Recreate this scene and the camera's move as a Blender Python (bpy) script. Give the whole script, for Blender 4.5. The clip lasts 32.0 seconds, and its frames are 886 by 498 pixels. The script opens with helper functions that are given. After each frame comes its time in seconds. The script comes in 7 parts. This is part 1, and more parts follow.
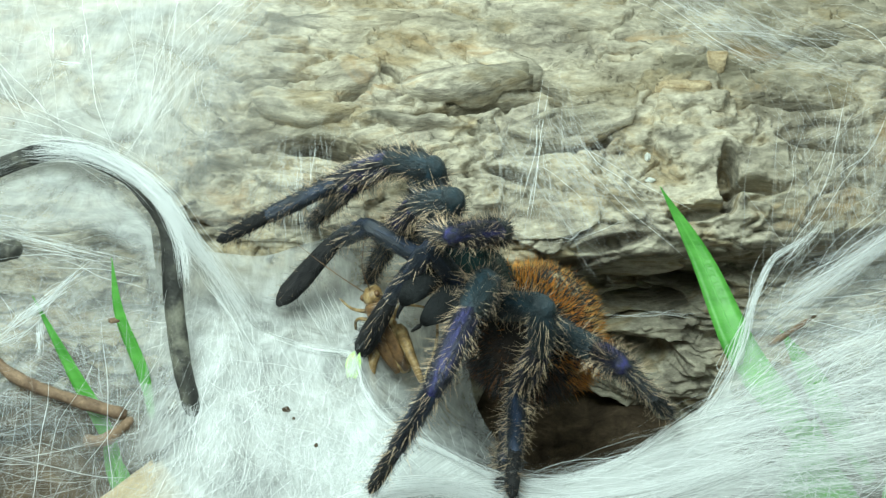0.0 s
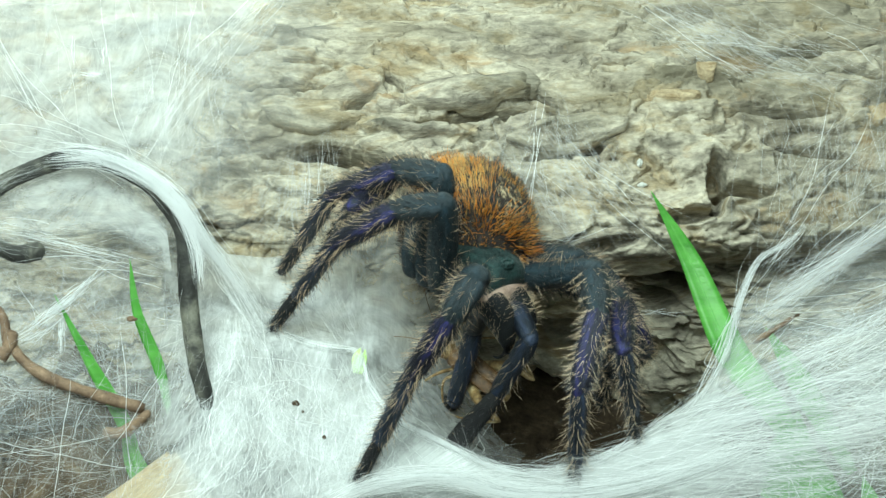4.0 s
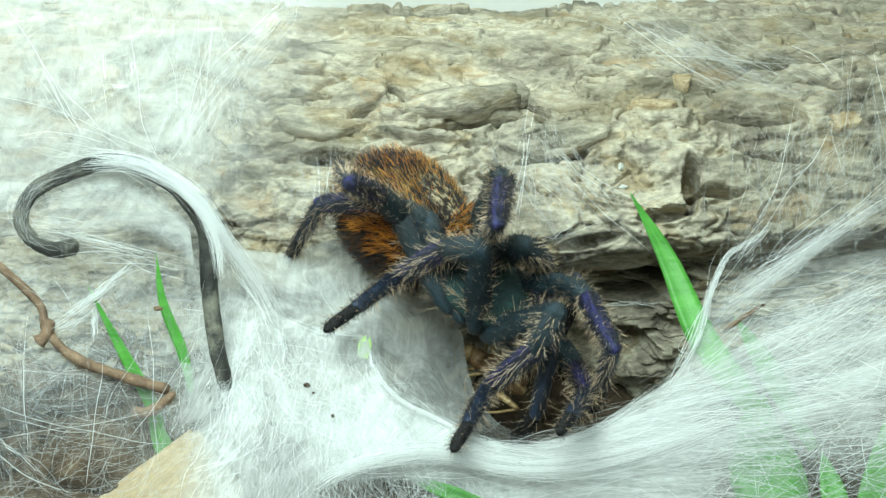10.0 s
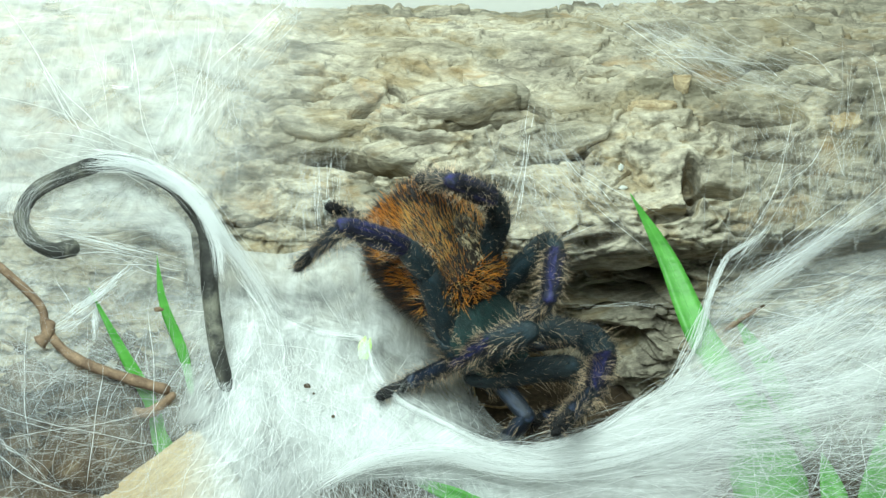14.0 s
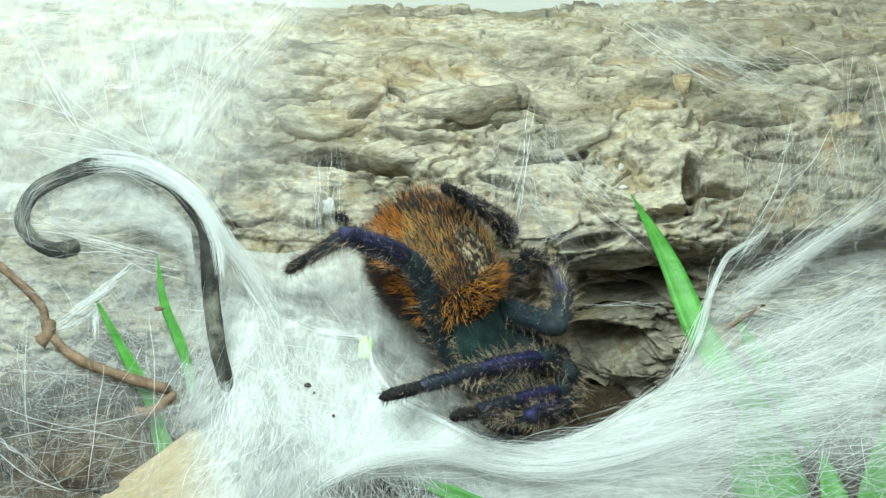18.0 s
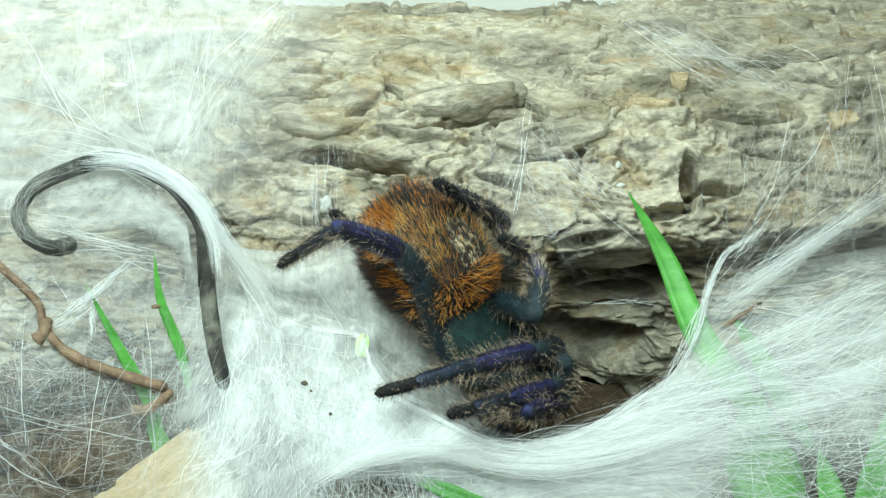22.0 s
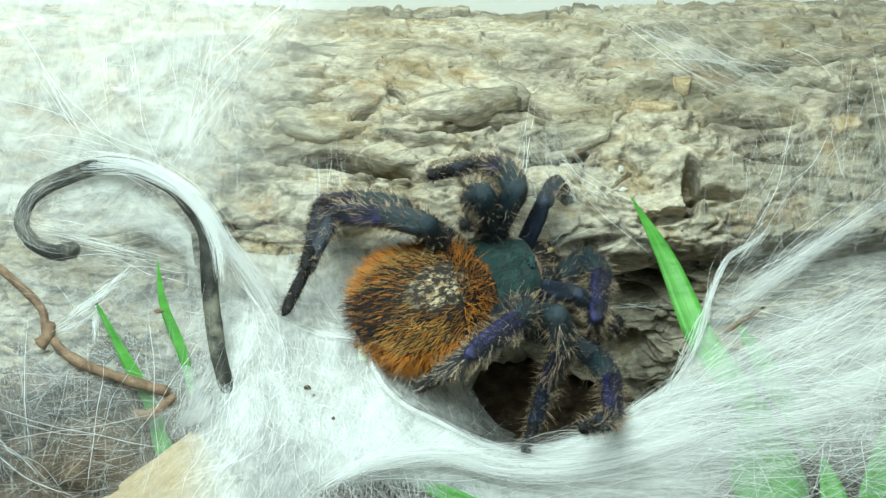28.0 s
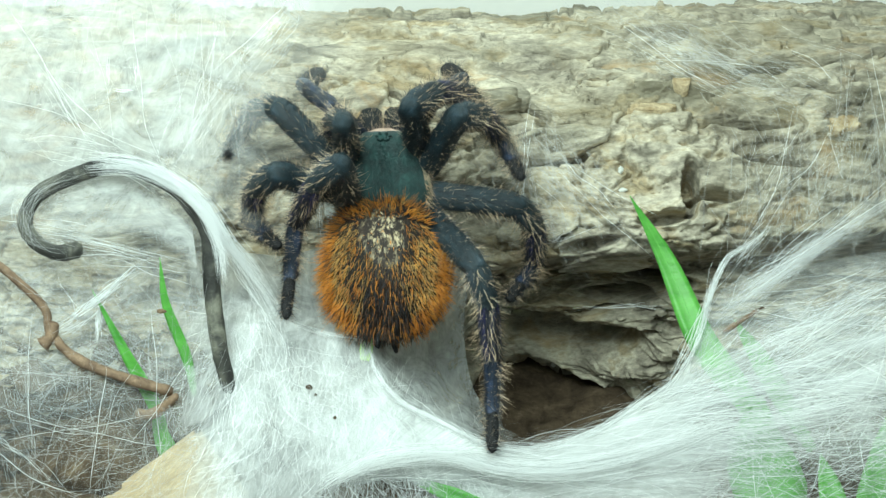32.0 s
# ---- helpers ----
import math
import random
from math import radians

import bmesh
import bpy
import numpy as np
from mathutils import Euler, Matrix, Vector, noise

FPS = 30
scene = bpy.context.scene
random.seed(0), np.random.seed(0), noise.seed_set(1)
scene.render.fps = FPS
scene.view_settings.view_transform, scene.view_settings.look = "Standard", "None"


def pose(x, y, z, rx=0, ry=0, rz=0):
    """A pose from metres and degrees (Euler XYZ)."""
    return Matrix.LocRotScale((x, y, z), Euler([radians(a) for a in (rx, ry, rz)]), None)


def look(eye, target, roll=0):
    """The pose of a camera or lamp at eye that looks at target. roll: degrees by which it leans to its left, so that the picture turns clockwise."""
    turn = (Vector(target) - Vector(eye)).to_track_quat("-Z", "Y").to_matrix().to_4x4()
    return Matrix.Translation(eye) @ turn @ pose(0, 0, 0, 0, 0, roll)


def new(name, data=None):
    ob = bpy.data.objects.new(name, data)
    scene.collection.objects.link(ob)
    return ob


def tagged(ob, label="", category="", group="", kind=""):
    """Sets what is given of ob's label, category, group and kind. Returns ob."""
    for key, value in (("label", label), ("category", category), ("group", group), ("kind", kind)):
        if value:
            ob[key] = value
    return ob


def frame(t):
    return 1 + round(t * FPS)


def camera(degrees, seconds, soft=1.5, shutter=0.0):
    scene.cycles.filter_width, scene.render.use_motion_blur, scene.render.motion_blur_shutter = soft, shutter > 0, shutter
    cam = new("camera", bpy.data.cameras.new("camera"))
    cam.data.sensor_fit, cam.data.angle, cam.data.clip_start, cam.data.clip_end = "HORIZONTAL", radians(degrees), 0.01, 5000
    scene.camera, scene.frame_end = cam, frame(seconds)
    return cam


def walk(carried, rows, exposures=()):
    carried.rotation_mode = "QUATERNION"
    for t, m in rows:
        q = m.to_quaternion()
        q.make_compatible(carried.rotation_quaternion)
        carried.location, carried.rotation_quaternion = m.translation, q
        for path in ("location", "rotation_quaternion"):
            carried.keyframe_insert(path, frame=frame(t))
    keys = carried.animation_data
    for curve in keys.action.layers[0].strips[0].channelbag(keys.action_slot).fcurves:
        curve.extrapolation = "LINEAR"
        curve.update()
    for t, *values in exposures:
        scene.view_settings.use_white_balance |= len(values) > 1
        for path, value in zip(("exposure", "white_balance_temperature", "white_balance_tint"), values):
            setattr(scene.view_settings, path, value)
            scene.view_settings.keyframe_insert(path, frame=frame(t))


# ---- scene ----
cam = camera(24, 32.0, soft=1.4, shutter=0.5)

SLOPE = radians(35)


def at(u, v, n):
    """A place in millimetres on the slope that the web and the log make: along it, up it, and out of it. In metres of the world."""
    return Vector((u, math.sin(SLOPE) * v - math.cos(SLOPE) * n, 40 + math.cos(SLOPE) * v + math.sin(SLOPE) * n)) * 0.001


SLOPE_TURN = Matrix(((1, 0, 0), (0, math.sin(SLOPE), -math.cos(SLOPE)), (0, math.cos(SLOPE), math.sin(SLOPE))))


def eye(u, v, n):
    return look(at(u, v, n), at(u, v, 0))


PATH = [
    (0, eye(-0.08, -0.07, 285.0)),
    (0.5, eye(-0.07, -0.04, 284.9)),
    (1, eye(-0.10, -0.00, 285.0)),
    (1.5, eye(-0.10, -0.03, 285.0)),
    (2, eye(-0.16, 0.00, 284.7)),
    (2.5, eye(-0.08, 0.12, 285.1)),
    (3, eye(-0.05, 0.14, 285.0)),
    (3.5, eye(-0.34, 0.14, 288.8)),
    (5.5, eye(0.11, 0.13, 329.6)),
    (6, eye(0.25, -0.04, 329.6)),
    (6.5, eye(0.30, -0.23, 329.9)),
    (7, eye(0.37, -0.28, 329.9)),
    (7.5, eye(0.40, -0.25, 328.1)),
    (8, eye(0.21, -0.16, 328.7)),
    (8.5, eye(0.17, -0.24, 328.5)),
    (9, eye(0.16, -0.37, 328.6)),
    (9.5, eye(0.14, -0.42, 329.0)),
    (10, eye(0.06, -0.41, 328.6)),
    (10.5, eye(0.02, -0.42, 328.8)),
    (11, eye(0.02, -0.40, 328.7)),
    (11.5, eye(0.01, -0.29, 328.9)),
    (12, eye(0.02, -0.28, 328.8)),
    (13, eye(0.04, -0.29, 328.9)),
    (14, eye(0.02, -0.28, 328.8)),
    (14.5, eye(0.02, -0.28, 328.8)),
    (16.5, eye(0.01, -0.24, 328.8)),
    (17, eye(0.01, -0.24, 328.8)),
    (18, eye(-0.03, -0.36, 329.1)),
    (18.5, eye(-0.01, -0.36, 329.1)),
    (19, eye(0.01, -0.29, 328.9)),
    (19.5, eye(0.00, -0.15, 329.0)),
    (20, eye(0.00, -0.15, 329.0)),
    (20.5, eye(-0.08, -0.16, 329.0)),
    (21, eye(0.06, -0.41, 328.6)),
    (21.5, eye(0.20, -0.64, 328.4)),
    (22, eye(0.43, -0.69, 328.8)),
    (22.5, eye(0.54, -0.82, 328.6)),
    (23, eye(0.62, -0.95, 328.4)),
    (23.5, eye(0.62, -0.96, 328.5)),
    (24, eye(0.58, -1.05, 328.4)),
    (24.5, eye(0.29, -0.83, 328.9)),
    (25, eye(0.19, -0.42, 328.8)),
    (25.5, eye(0.14, -0.27, 328.9)),
    (27.5, eye(-0.00, -0.00, 329.0)),
    (28, eye(-0.00, -0.00, 329.0)),
    (29, eye(-0.00, -0.00, 329.0)),
    (29.5, eye(0.00, -0.09, 329.1)),
    (30, eye(-0.02, -0.13, 328.9)),
    (31, eye(0.00, -0.10, 329.1)),
    (31.5, eye(-0.00, 0.00, 329.0)),
    (32, eye(-0.13, 0.06, 330.9)),
]
walk(cam, PATH, [(0.0, -0.42), (3.5, -0.42), (5.5, -0.32), (32.0, -0.32)])

# ---- light: a lamp panel over the glass tank, and the pale room round it ----
world = bpy.data.worlds.new("room_light")
scene.world = world
world.use_nodes = True
world.node_tree.nodes["Background"].inputs[0].default_value = (0.78, 1.0, 0.93, 1)
world.node_tree.nodes["Background"].inputs[1].default_value = 0.34
lamp_data = bpy.data.lights.new("tank_lamp", "AREA")
lamp_data.shape, lamp_data.size, lamp_data.size_y = "RECTANGLE", 0.23, 0.15
lamp_data.energy = 3.0
lamp_data.color = (0.80, 1.0, 0.94)
tank_lamp = new("tank_lamp", lamp_data)
tank_lamp.matrix_world = look((-0.066, -0.130, 0.330), (-0.006, -0.01, 0.03))


# ---- materials ----
def ramp(nt, fac, stops):
    r = nt.nodes.new("ShaderNodeValToRGB")
    while len(r.color_ramp.elements) < len(stops):
        r.color_ramp.elements.new(0.5)
    for e, (p, c) in zip(r.color_ramp.elements, stops):
        e.position, e.color = p, (*c, 1)
    nt.links.new(fac, r.inputs[0])
    return r.outputs[0]


def noise_tex(nt, scale, detail=6, rough=0.6, stretch=(1, 1, 1), turn=(0, 0, 0), distort=0.0):
    co = nt.nodes.new("ShaderNodeTexCoord")
    mp = nt.nodes.new("ShaderNodeMapping")
    mp.inputs["Scale"].default_value = stretch
    mp.inputs["Rotation"].default_value = turn
    n = nt.nodes.new("ShaderNodeTexNoise")
    n.inputs["Scale"].default_value, n.inputs["Detail"].default_value = scale, detail
    n.inputs["Roughness"].default_value, n.inputs["Distortion"].default_value = rough, distort
    nt.links.new(co.outputs["Object"], mp.inputs[0])
    nt.links.new(mp.outputs[0], n.inputs["Vector"])
    return n.outputs["Fac"]


def mix(nt, fac, a, b, mode="MIX"):
    m = nt.nodes.new("ShaderNodeMix")
    m.data_type, m.blend_type = "RGBA", mode
    for sock, val in ((m.inputs[0], fac), (m.inputs[6], a), (m.inputs[7], b)):
        if hasattr(val, "is_linked"):
            nt.links.new(val, sock)
        elif isinstance(val, (int, float)):
            sock.default_value = val
        else:
            sock.default_value = (*val, 1)
    return m.outputs[2]


def surface(name, stops, scale=300, fine=1500, rough=0.7, bump=0.3, stretch=(1, 1, 1), metal=0.0, spec=0.4, speck=0.25, turn=(0, 0, 0), depth=0.0004, sheen=0.0):
    """A grained surface: colours from broad noise, darkened and lightened by fine noise, with relief."""
    m = bpy.data.materials.new(name)
    m.use_nodes = True
    nt = m.node_tree
    b = nt.nodes["Principled BSDF"]
    broad = noise_tex(nt, scale, 6, 0.6, stretch, turn, 0.4)
    small = noise_tex(nt, fine, 4, 0.7, stretch, turn)
    col = ramp(nt, broad, stops)
    col = mix(nt, speck, col, ramp(nt, small, [(0.3, (0.05, 0.05, 0.05)), (0.7, (1, 1, 1))]), "OVERLAY")
    nt.links.new(col, b.inputs["Base Color"])
    b.inputs["Roughness"].default_value, b.inputs["Metallic"].default_value = rough, metal
    b.inputs["Specular IOR Level"].default_value = spec
    b.inputs["Sheen Weight"].default_value = sheen
    bp = nt.nodes.new("ShaderNodeBump")
    bp.inputs["Strength"].default_value, bp.inputs["Distance"].default_value = bump, depth
    nt.links.new(small, bp.inputs["Height"])
    nt.links.new(bp.outputs[0], b.inputs["Normal"])
    return m


def silk(name, stretch=8.0, low=0.3, high=0.75, open_=0.25, scale=160):
    """Spider silk laid in a sheet: white matt fibre, see-through where the fibres lie thin. The mesh's own density says how thick."""
    m = bpy.data.materials.new(name)
    m.use_nodes = True
    nt = m.node_tree
    nt.nodes.remove(nt.nodes["Principled BSDF"])
    out = nt.nodes["Material Output"]
    at_ = nt.nodes.new("ShaderNodeAttribute")
    at_.attribute_name = "silk_amount"
    flow = nt.nodes.new("ShaderNodeAttribute")
    flow.attribute_name = "flow"
    mp = nt.nodes.new("ShaderNodeMapping")
    mp.inputs["Scale"].default_value = (1, stretch, 1)
    nt.links.new(flow.outputs["Vector"], mp.inputs["Vector"])
    lay = nt.nodes.new("ShaderNodeTexNoise")
    lay.inputs["Scale"].default_value, lay.inputs["Detail"].default_value, lay.inputs["Roughness"].default_value, lay.inputs["Distortion"].default_value = scale, 8, 0.72, 0.25
    nt.links.new(mp.outputs[0], lay.inputs["Vector"])
    streak = lay.outputs["Fac"]
    cloud = noise_tex(nt, 130, 7, 0.68, (1, 1, 1), (0, 0, 0), 1.5)
    s1 = ramp(nt, streak, [(low, (open_, open_, open_)), (high, (1, 1, 1))])
    c1 = ramp(nt, cloud, [(0.35, (0.24, 0.24, 0.24)), (0.62, (1, 1, 1))])
    f = mix(nt, 1.0, s1, c1, "MULTIPLY")
    weave = nt.nodes.new("ShaderNodeMath")
    weave.operation = "MULTIPLY_ADD"
    weave.inputs[1].default_value, weave.inputs[2].default_value = 0.80, 0.20
    nt.links.new(f, weave.inputs[0])
    half = nt.nodes.new("ShaderNodeMath")
    half.operation, half.use_clamp = "MULTIPLY", True
    nt.links.new(weave.outputs[0], half.inputs[0])
    nt.links.new(at_.outputs["Fac"], half.inputs[1])
    df = nt.nodes.new("ShaderNodeBsdfDiffuse")
    df.inputs[0].default_value = (0.82, 0.84, 0.83, 1)
    tl = nt.nodes.new("ShaderNodeBsdfTranslucent")
    tl.inputs[0].default_value = (0.82, 0.84, 0.83, 1)
    body = nt.nodes.new("ShaderNodeMixShader")
    body.inputs[0].default_value = 0.35
    nt.links.new(df.outputs[0], body.inputs[1])
    nt.links.new(tl.outputs[0], body.inputs[2])
    bp = nt.nodes.new("ShaderNodeBump")
    bp.inputs["Strength"].default_value, bp.inputs["Distance"].default_value = 0.45, 0.0004
    nt.links.new(streak, bp.inputs["Height"])
    nt.links.new(bp.outputs[0], df.inputs["Normal"])
    tr = nt.nodes.new("ShaderNodeBsdfTransparent")
    al = nt.nodes.new("ShaderNodeMixShader")
    nt.links.new(half.outputs[0], al.inputs[0])
    nt.links.new(tr.outputs[0], al.inputs[1])
    nt.links.new(body.outputs[0], al.inputs[2])
    nt.links.new(al.outputs[0], out.inputs[0])
    return m


def thread_mat(name, alpha):
    m = bpy.data.materials.new(name)
    m.use_nodes = True
    nt = m.node_tree
    nt.nodes.remove(nt.nodes["Principled BSDF"])
    df, tl = nt.nodes.new("ShaderNodeBsdfDiffuse"), nt.nodes.new("ShaderNodeBsdfTranslucent")
    for n in (df, tl):
        n.inputs[0].default_value = (0.95, 0.96, 0.96, 1)
    body, al = nt.nodes.new("ShaderNodeMixShader"), nt.nodes.new("ShaderNodeMixShader")
    tr = nt.nodes.new("ShaderNodeBsdfTransparent")
    body.inputs[0].default_value, al.inputs[0].default_value = 0.4, alpha
    nt.links.new(df.outputs[0], body.inputs[1])
    nt.links.new(tl.outputs[0], body.inputs[2])
    nt.links.new(tr.outputs[0], al.inputs[1])
    nt.links.new(body.outputs[0], al.inputs[2])
    nt.links.new(al.outputs[0], nt.nodes["Material Output"].inputs[0])
    return m


BARK = surface("weathered_bark", [(0.22, (0.060, 0.052, 0.040)), (0.38, (0.21, 0.185, 0.145)), (0.52, (0.45, 0.405, 0.315)), (0.62, (0.31, 0.245, 0.150)), (0.70, (0.40, 0.36, 0.28)), (0.84, (0.50, 0.46, 0.37))],
               150, 900, 0.85, 0.8, (0.5, 1, 1), spec=0.2, speck=0.42, depth=0.0008)


def stain(m, colour, scale, low, high, amount):
    """Damp or mossy stains of their own shape over a surface."""
    nt = m.node_tree
    bs = nt.nodes["Principled BSDF"]
    base = bs.inputs["Base Color"].links[0].from_socket
    fac = ramp(nt, noise_tex(nt, scale, 7, 0.65, (0.6, 1, 1), (0, 0, 0), 0.8), [(low, (0, 0, 0)), (high, (amount, amount, amount))])
    nt.links.new(mix(nt, fac, base, colour), bs.inputs["Base Color"])


stain(BARK, (0.085, 0.082, 0.058), 75, 0.48, 0.66, 0.65)
stain(BARK, (0.36, 0.22, 0.09), 110, 0.58, 0.70, 0.6)
stain(BARK, (0.20, 0.165, 0.10), 28, 0.50, 0.66, 0.45)


def darker_end(m, colour, start, full, amount):
    """A darker olive-brown stretch of the log that begins raggedly along its length."""
    nt = m.node_tree
    bs = nt.nodes["Principled BSDF"]
    base = bs.inputs["Base Color"].links[0].from_socket
    co, axis = nt.nodes.new("ShaderNodeTexCoord"), nt.nodes.new("ShaderNodeSeparateXYZ")
    nt.links.new(co.outputs["Object"], axis.inputs[0])
    span = nt.nodes.new("ShaderNodeMapRange")
    span.inputs["From Min"].default_value, span.inputs["From Max"].default_value, span.inputs["To Max"].default_value = start, full, amount
    nt.links.new(axis.outputs["X"], span.inputs["Value"])
    ragged = ramp(nt, noise_tex(nt, 60, 7, 0.7, (0.6, 1, 1), (0, 0, 0), 0.9), [(0.38, (0.1, 0.1, 0.1)), (0.58, (1, 1, 1))])
    nt.links.new(mix(nt, mix(nt, 1.0, span.outputs["Result"], ragged, "MULTIPLY"), base, colour), bs.inputs["Base Color"])


# bark grows darker and browner towards its right end
darker_end(BARK, (0.115, 0.098, 0.062), 0.015, 0.060, 0.42)
FLAKE = surface("orange_bark", [(0.3, (0.22, 0.15, 0.075)), (0.6, (0.45, 0.36, 0.23))], 500, 1500, 0.9, 1.0, spec=0.2)
SOIL = surface("coco_soil", [(0.3, (0.035, 0.024, 0.015)), (0.6, (0.10, 0.07, 0.045)), (0.8, (0.22, 0.17, 0.11))], 260, 1200, 0.95, 0.9, spec=0.15)
TWIG = surface("brown_twig", [(0.3, (0.10, 0.06, 0.038)), (0.7, (0.27, 0.18, 0.115))], 500, 2500, 0.7, 0.6, spec=0.3)
VINE = surface("dark_vine", [(0.35, (0.012, 0.012, 0.011)), (0.52, (0.045, 0.044, 0.038)), (0.68, (0.17, 0.165, 0.13))], 220, 1800, 0.6, 0.7, spec=0.3)
WOOD = surface("pale_wood", [(0.3, (0.36, 0.26, 0.14)), (0.7, (0.52, 0.41, 0.25))], 120, 900, 0.6, 0.3, (1, 5, 1), turn=(0, 0, 0.6))
LEAF = surface("grass_green", [(0.3, (0.05, 0.25, 0.03)), (0.7, (0.14, 0.46, 0.08))], 350, 1600, 0.4, 0.4, (0.25, 1, 1), spec=0.5, speck=0.15)


def lit_through(m, colour, share):
    """Lets light through a thin leaf."""
    nt = m.node_tree
    tl, mx = nt.nodes.new("ShaderNodeBsdfTranslucent"), nt.nodes.new("ShaderNodeMixShader")
    tl.inputs[0].default_value = (*colour, 1)
    mx.inputs[0].default_value = share
    nt.links.new(nt.nodes["Principled BSDF"].outputs[0], mx.inputs[1])
    nt.links.new(tl.outputs[0], mx.inputs[2])
    nt.links.new(mx.outputs[0], nt.nodes["Material Output"].inputs[0])


lit_through(LEAF, (0.22, 0.62, 0.10), 0.35)
RIB = surface("pale_green_rib", [(0.3, (0.08, 0.32, 0.05)), (0.7, (0.16, 0.46, 0.09))], 300, 1500, 0.45, 0.2)
BUD = surface("pale_bud", [(0.3, (0.36, 0.62, 0.14)), (0.7, (0.55, 0.74, 0.30))], 300, 1500, 0.5, 0.2)
WALL = surface("pale_wall", [(0.3, (0.72, 0.72, 0.68)), (0.7, (0.80, 0.80, 0.77))], 12, 300, 0.5, 0.1, speck=0.05)
CARAPACE = surface("teal_carapace", [(0.3, (0.005, 0.017, 0.017)), (0.55, (0.010, 0.038, 0.036)), (0.8, (0.030, 0.092, 0.083))], 500, 3000, 0.5, 0.7, metal=0.1, spec=0.4, sheen=0.05)
CLYPEUS = surface("rosy_face_hair", [(0.3, (0.32, 0.21, 0.16)), (0.7, (0.52, 0.38, 0.31))], 600, 3000, 0.6, 0.5)
LIMB = surface("blue_black_limb", [(0.3, (0.005, 0.007, 0.011)), (0.5, (0.010, 0.016, 0.028)), (0.7, (0.026, 0.042, 0.085))], 700, 3000, 0.38, 0.7, (0.2, 1, 1), metal=0.15, spec=0.55)
THIGH = surface("teal_black_limb", [(0.3, (0.004, 0.008, 0.011)), (0.55, (0.009, 0.022, 0.029)), (0.75, (0.021, 0.046, 0.066))], 700, 3000, 0.42, 0.9, (0.3, 1, 1), spec=0.5)
VIOLET = surface("violet_black_limb", [(0.38, (0.004, 0.004, 0.008)), (0.52, (0.011, 0.012, 0.034)), (0.72, (0.036, 0.035, 0.175))], 700, 3000, 0.38, 0.8, (0.15, 1, 1), metal=0.2, spec=0.5)
FOOT = surface("black_foot", [(0.3, (0.008, 0.008, 0.009)), (0.7, (0.030, 0.029, 0.029))], 500, 3000, 0.8, 0.6, (0.3, 1, 1), spec=0.15)
FANG = surface("dark_fang", [(0.3, (0.004, 0.005, 0.006)), (0.7, (0.012, 0.014, 0.015))], 500, 3000, 0.6, 0.8, spec=0.25)
BLOND = surface("blond_bristle", [(0.3, (0.36, 0.24, 0.15)), (0.7, (0.70, 0.54, 0.37))], 300, 900, 0.45, 0.0)
BLACKHAIR = surface("black_bristle", [(0.3, (0.009, 0.010, 0.012)), (0.7, (0.034, 0.036, 0.042))], 300, 900, 0.4, 0.0)
ORANGE = surface("orange_bristle", [(0.3, (0.42, 0.115, 0.010)), (0.7, (0.80, 0.34, 0.055))], 250, 900, 0.45, 0.0)
GOLD = surface("golden_bristle", [(0.3, (0.28, 0.14, 0.040)), (0.7, (0.60, 0.38, 0.13))], 250, 900, 0.45, 0.0)
RUST = surface("rusty_bristle", [(0.3, (0.07, 0.028, 0.012)), (0.7, (0.20, 0.085, 0.03))], 250, 900, 0.5, 0.0)
ABDOMEN = surface("dark_abdomen_skin", [(0.3, (0.007, 0.005, 0.004)), (0.6, (0.018, 0.009, 0.005)), (0.8, (0.045, 0.019, 0.008))], 200, 2000, 0.7, 0.5)


def rub_patch(m):
    """Blends a tan, rubbed patch into a skin where the mesh says it is rubbed, broken up by specks."""
    nt = m.node_tree
    bs = nt.nodes["Principled BSDF"]
    skin = bs.inputs["Base Color"].links[0].from_socket
    rub = nt.nodes.new("ShaderNodeAttribute")
    rub.attribute_name = "rubbed"
    specks = ramp(nt, noise_tex(nt, 1300, 7, 0.75, (0.5, 1, 1)), [(0.50, (0, 0, 0)), (0.60, (1, 1, 1))])
    fac = mix(nt, 1.0, rub.outputs["Color"], specks, "MULTIPLY")
    tan = ramp(nt, noise_tex(nt, 500, 4), [(0.35, (0.26, 0.19, 0.10)), (0.65, (0.58, 0.49, 0.33))])
    nt.links.new(mix(nt, fac, skin, tan), bs.inputs["Base Color"])


rub_patch(ABDOMEN)
CRICKET = surface("tan_cricket", [(0.3, (0.07, 0.04, 0.015)), (0.5, (0.24, 0.15, 0.06)), (0.75, (0.50, 0.40, 0.22))], 700, 2500, 0.45, 0.3)
CRICKET_DARK = surface("brown_cricket", [(0.3, (0.05, 0.025, 0.012)), (0.7, (0.22, 0.12, 0.05))], 900, 2500, 0.4, 0.3)
SILK_MID = silk("silk_sheet", 4.0, 0.32, 0.62, 0.50, 150)
SILK_RIGHT = silk("silk_combed", 22.0, 0.30, 0.66, 0.12, 60)
SILK_THIN = silk("silk_veil", 5.0, 0.30, 0.70, 0.55, 60)
THREAD = thread_mat("silk_thread", 0.8)
FAINT = thread_mat("silk_thread_fine", 0.42)


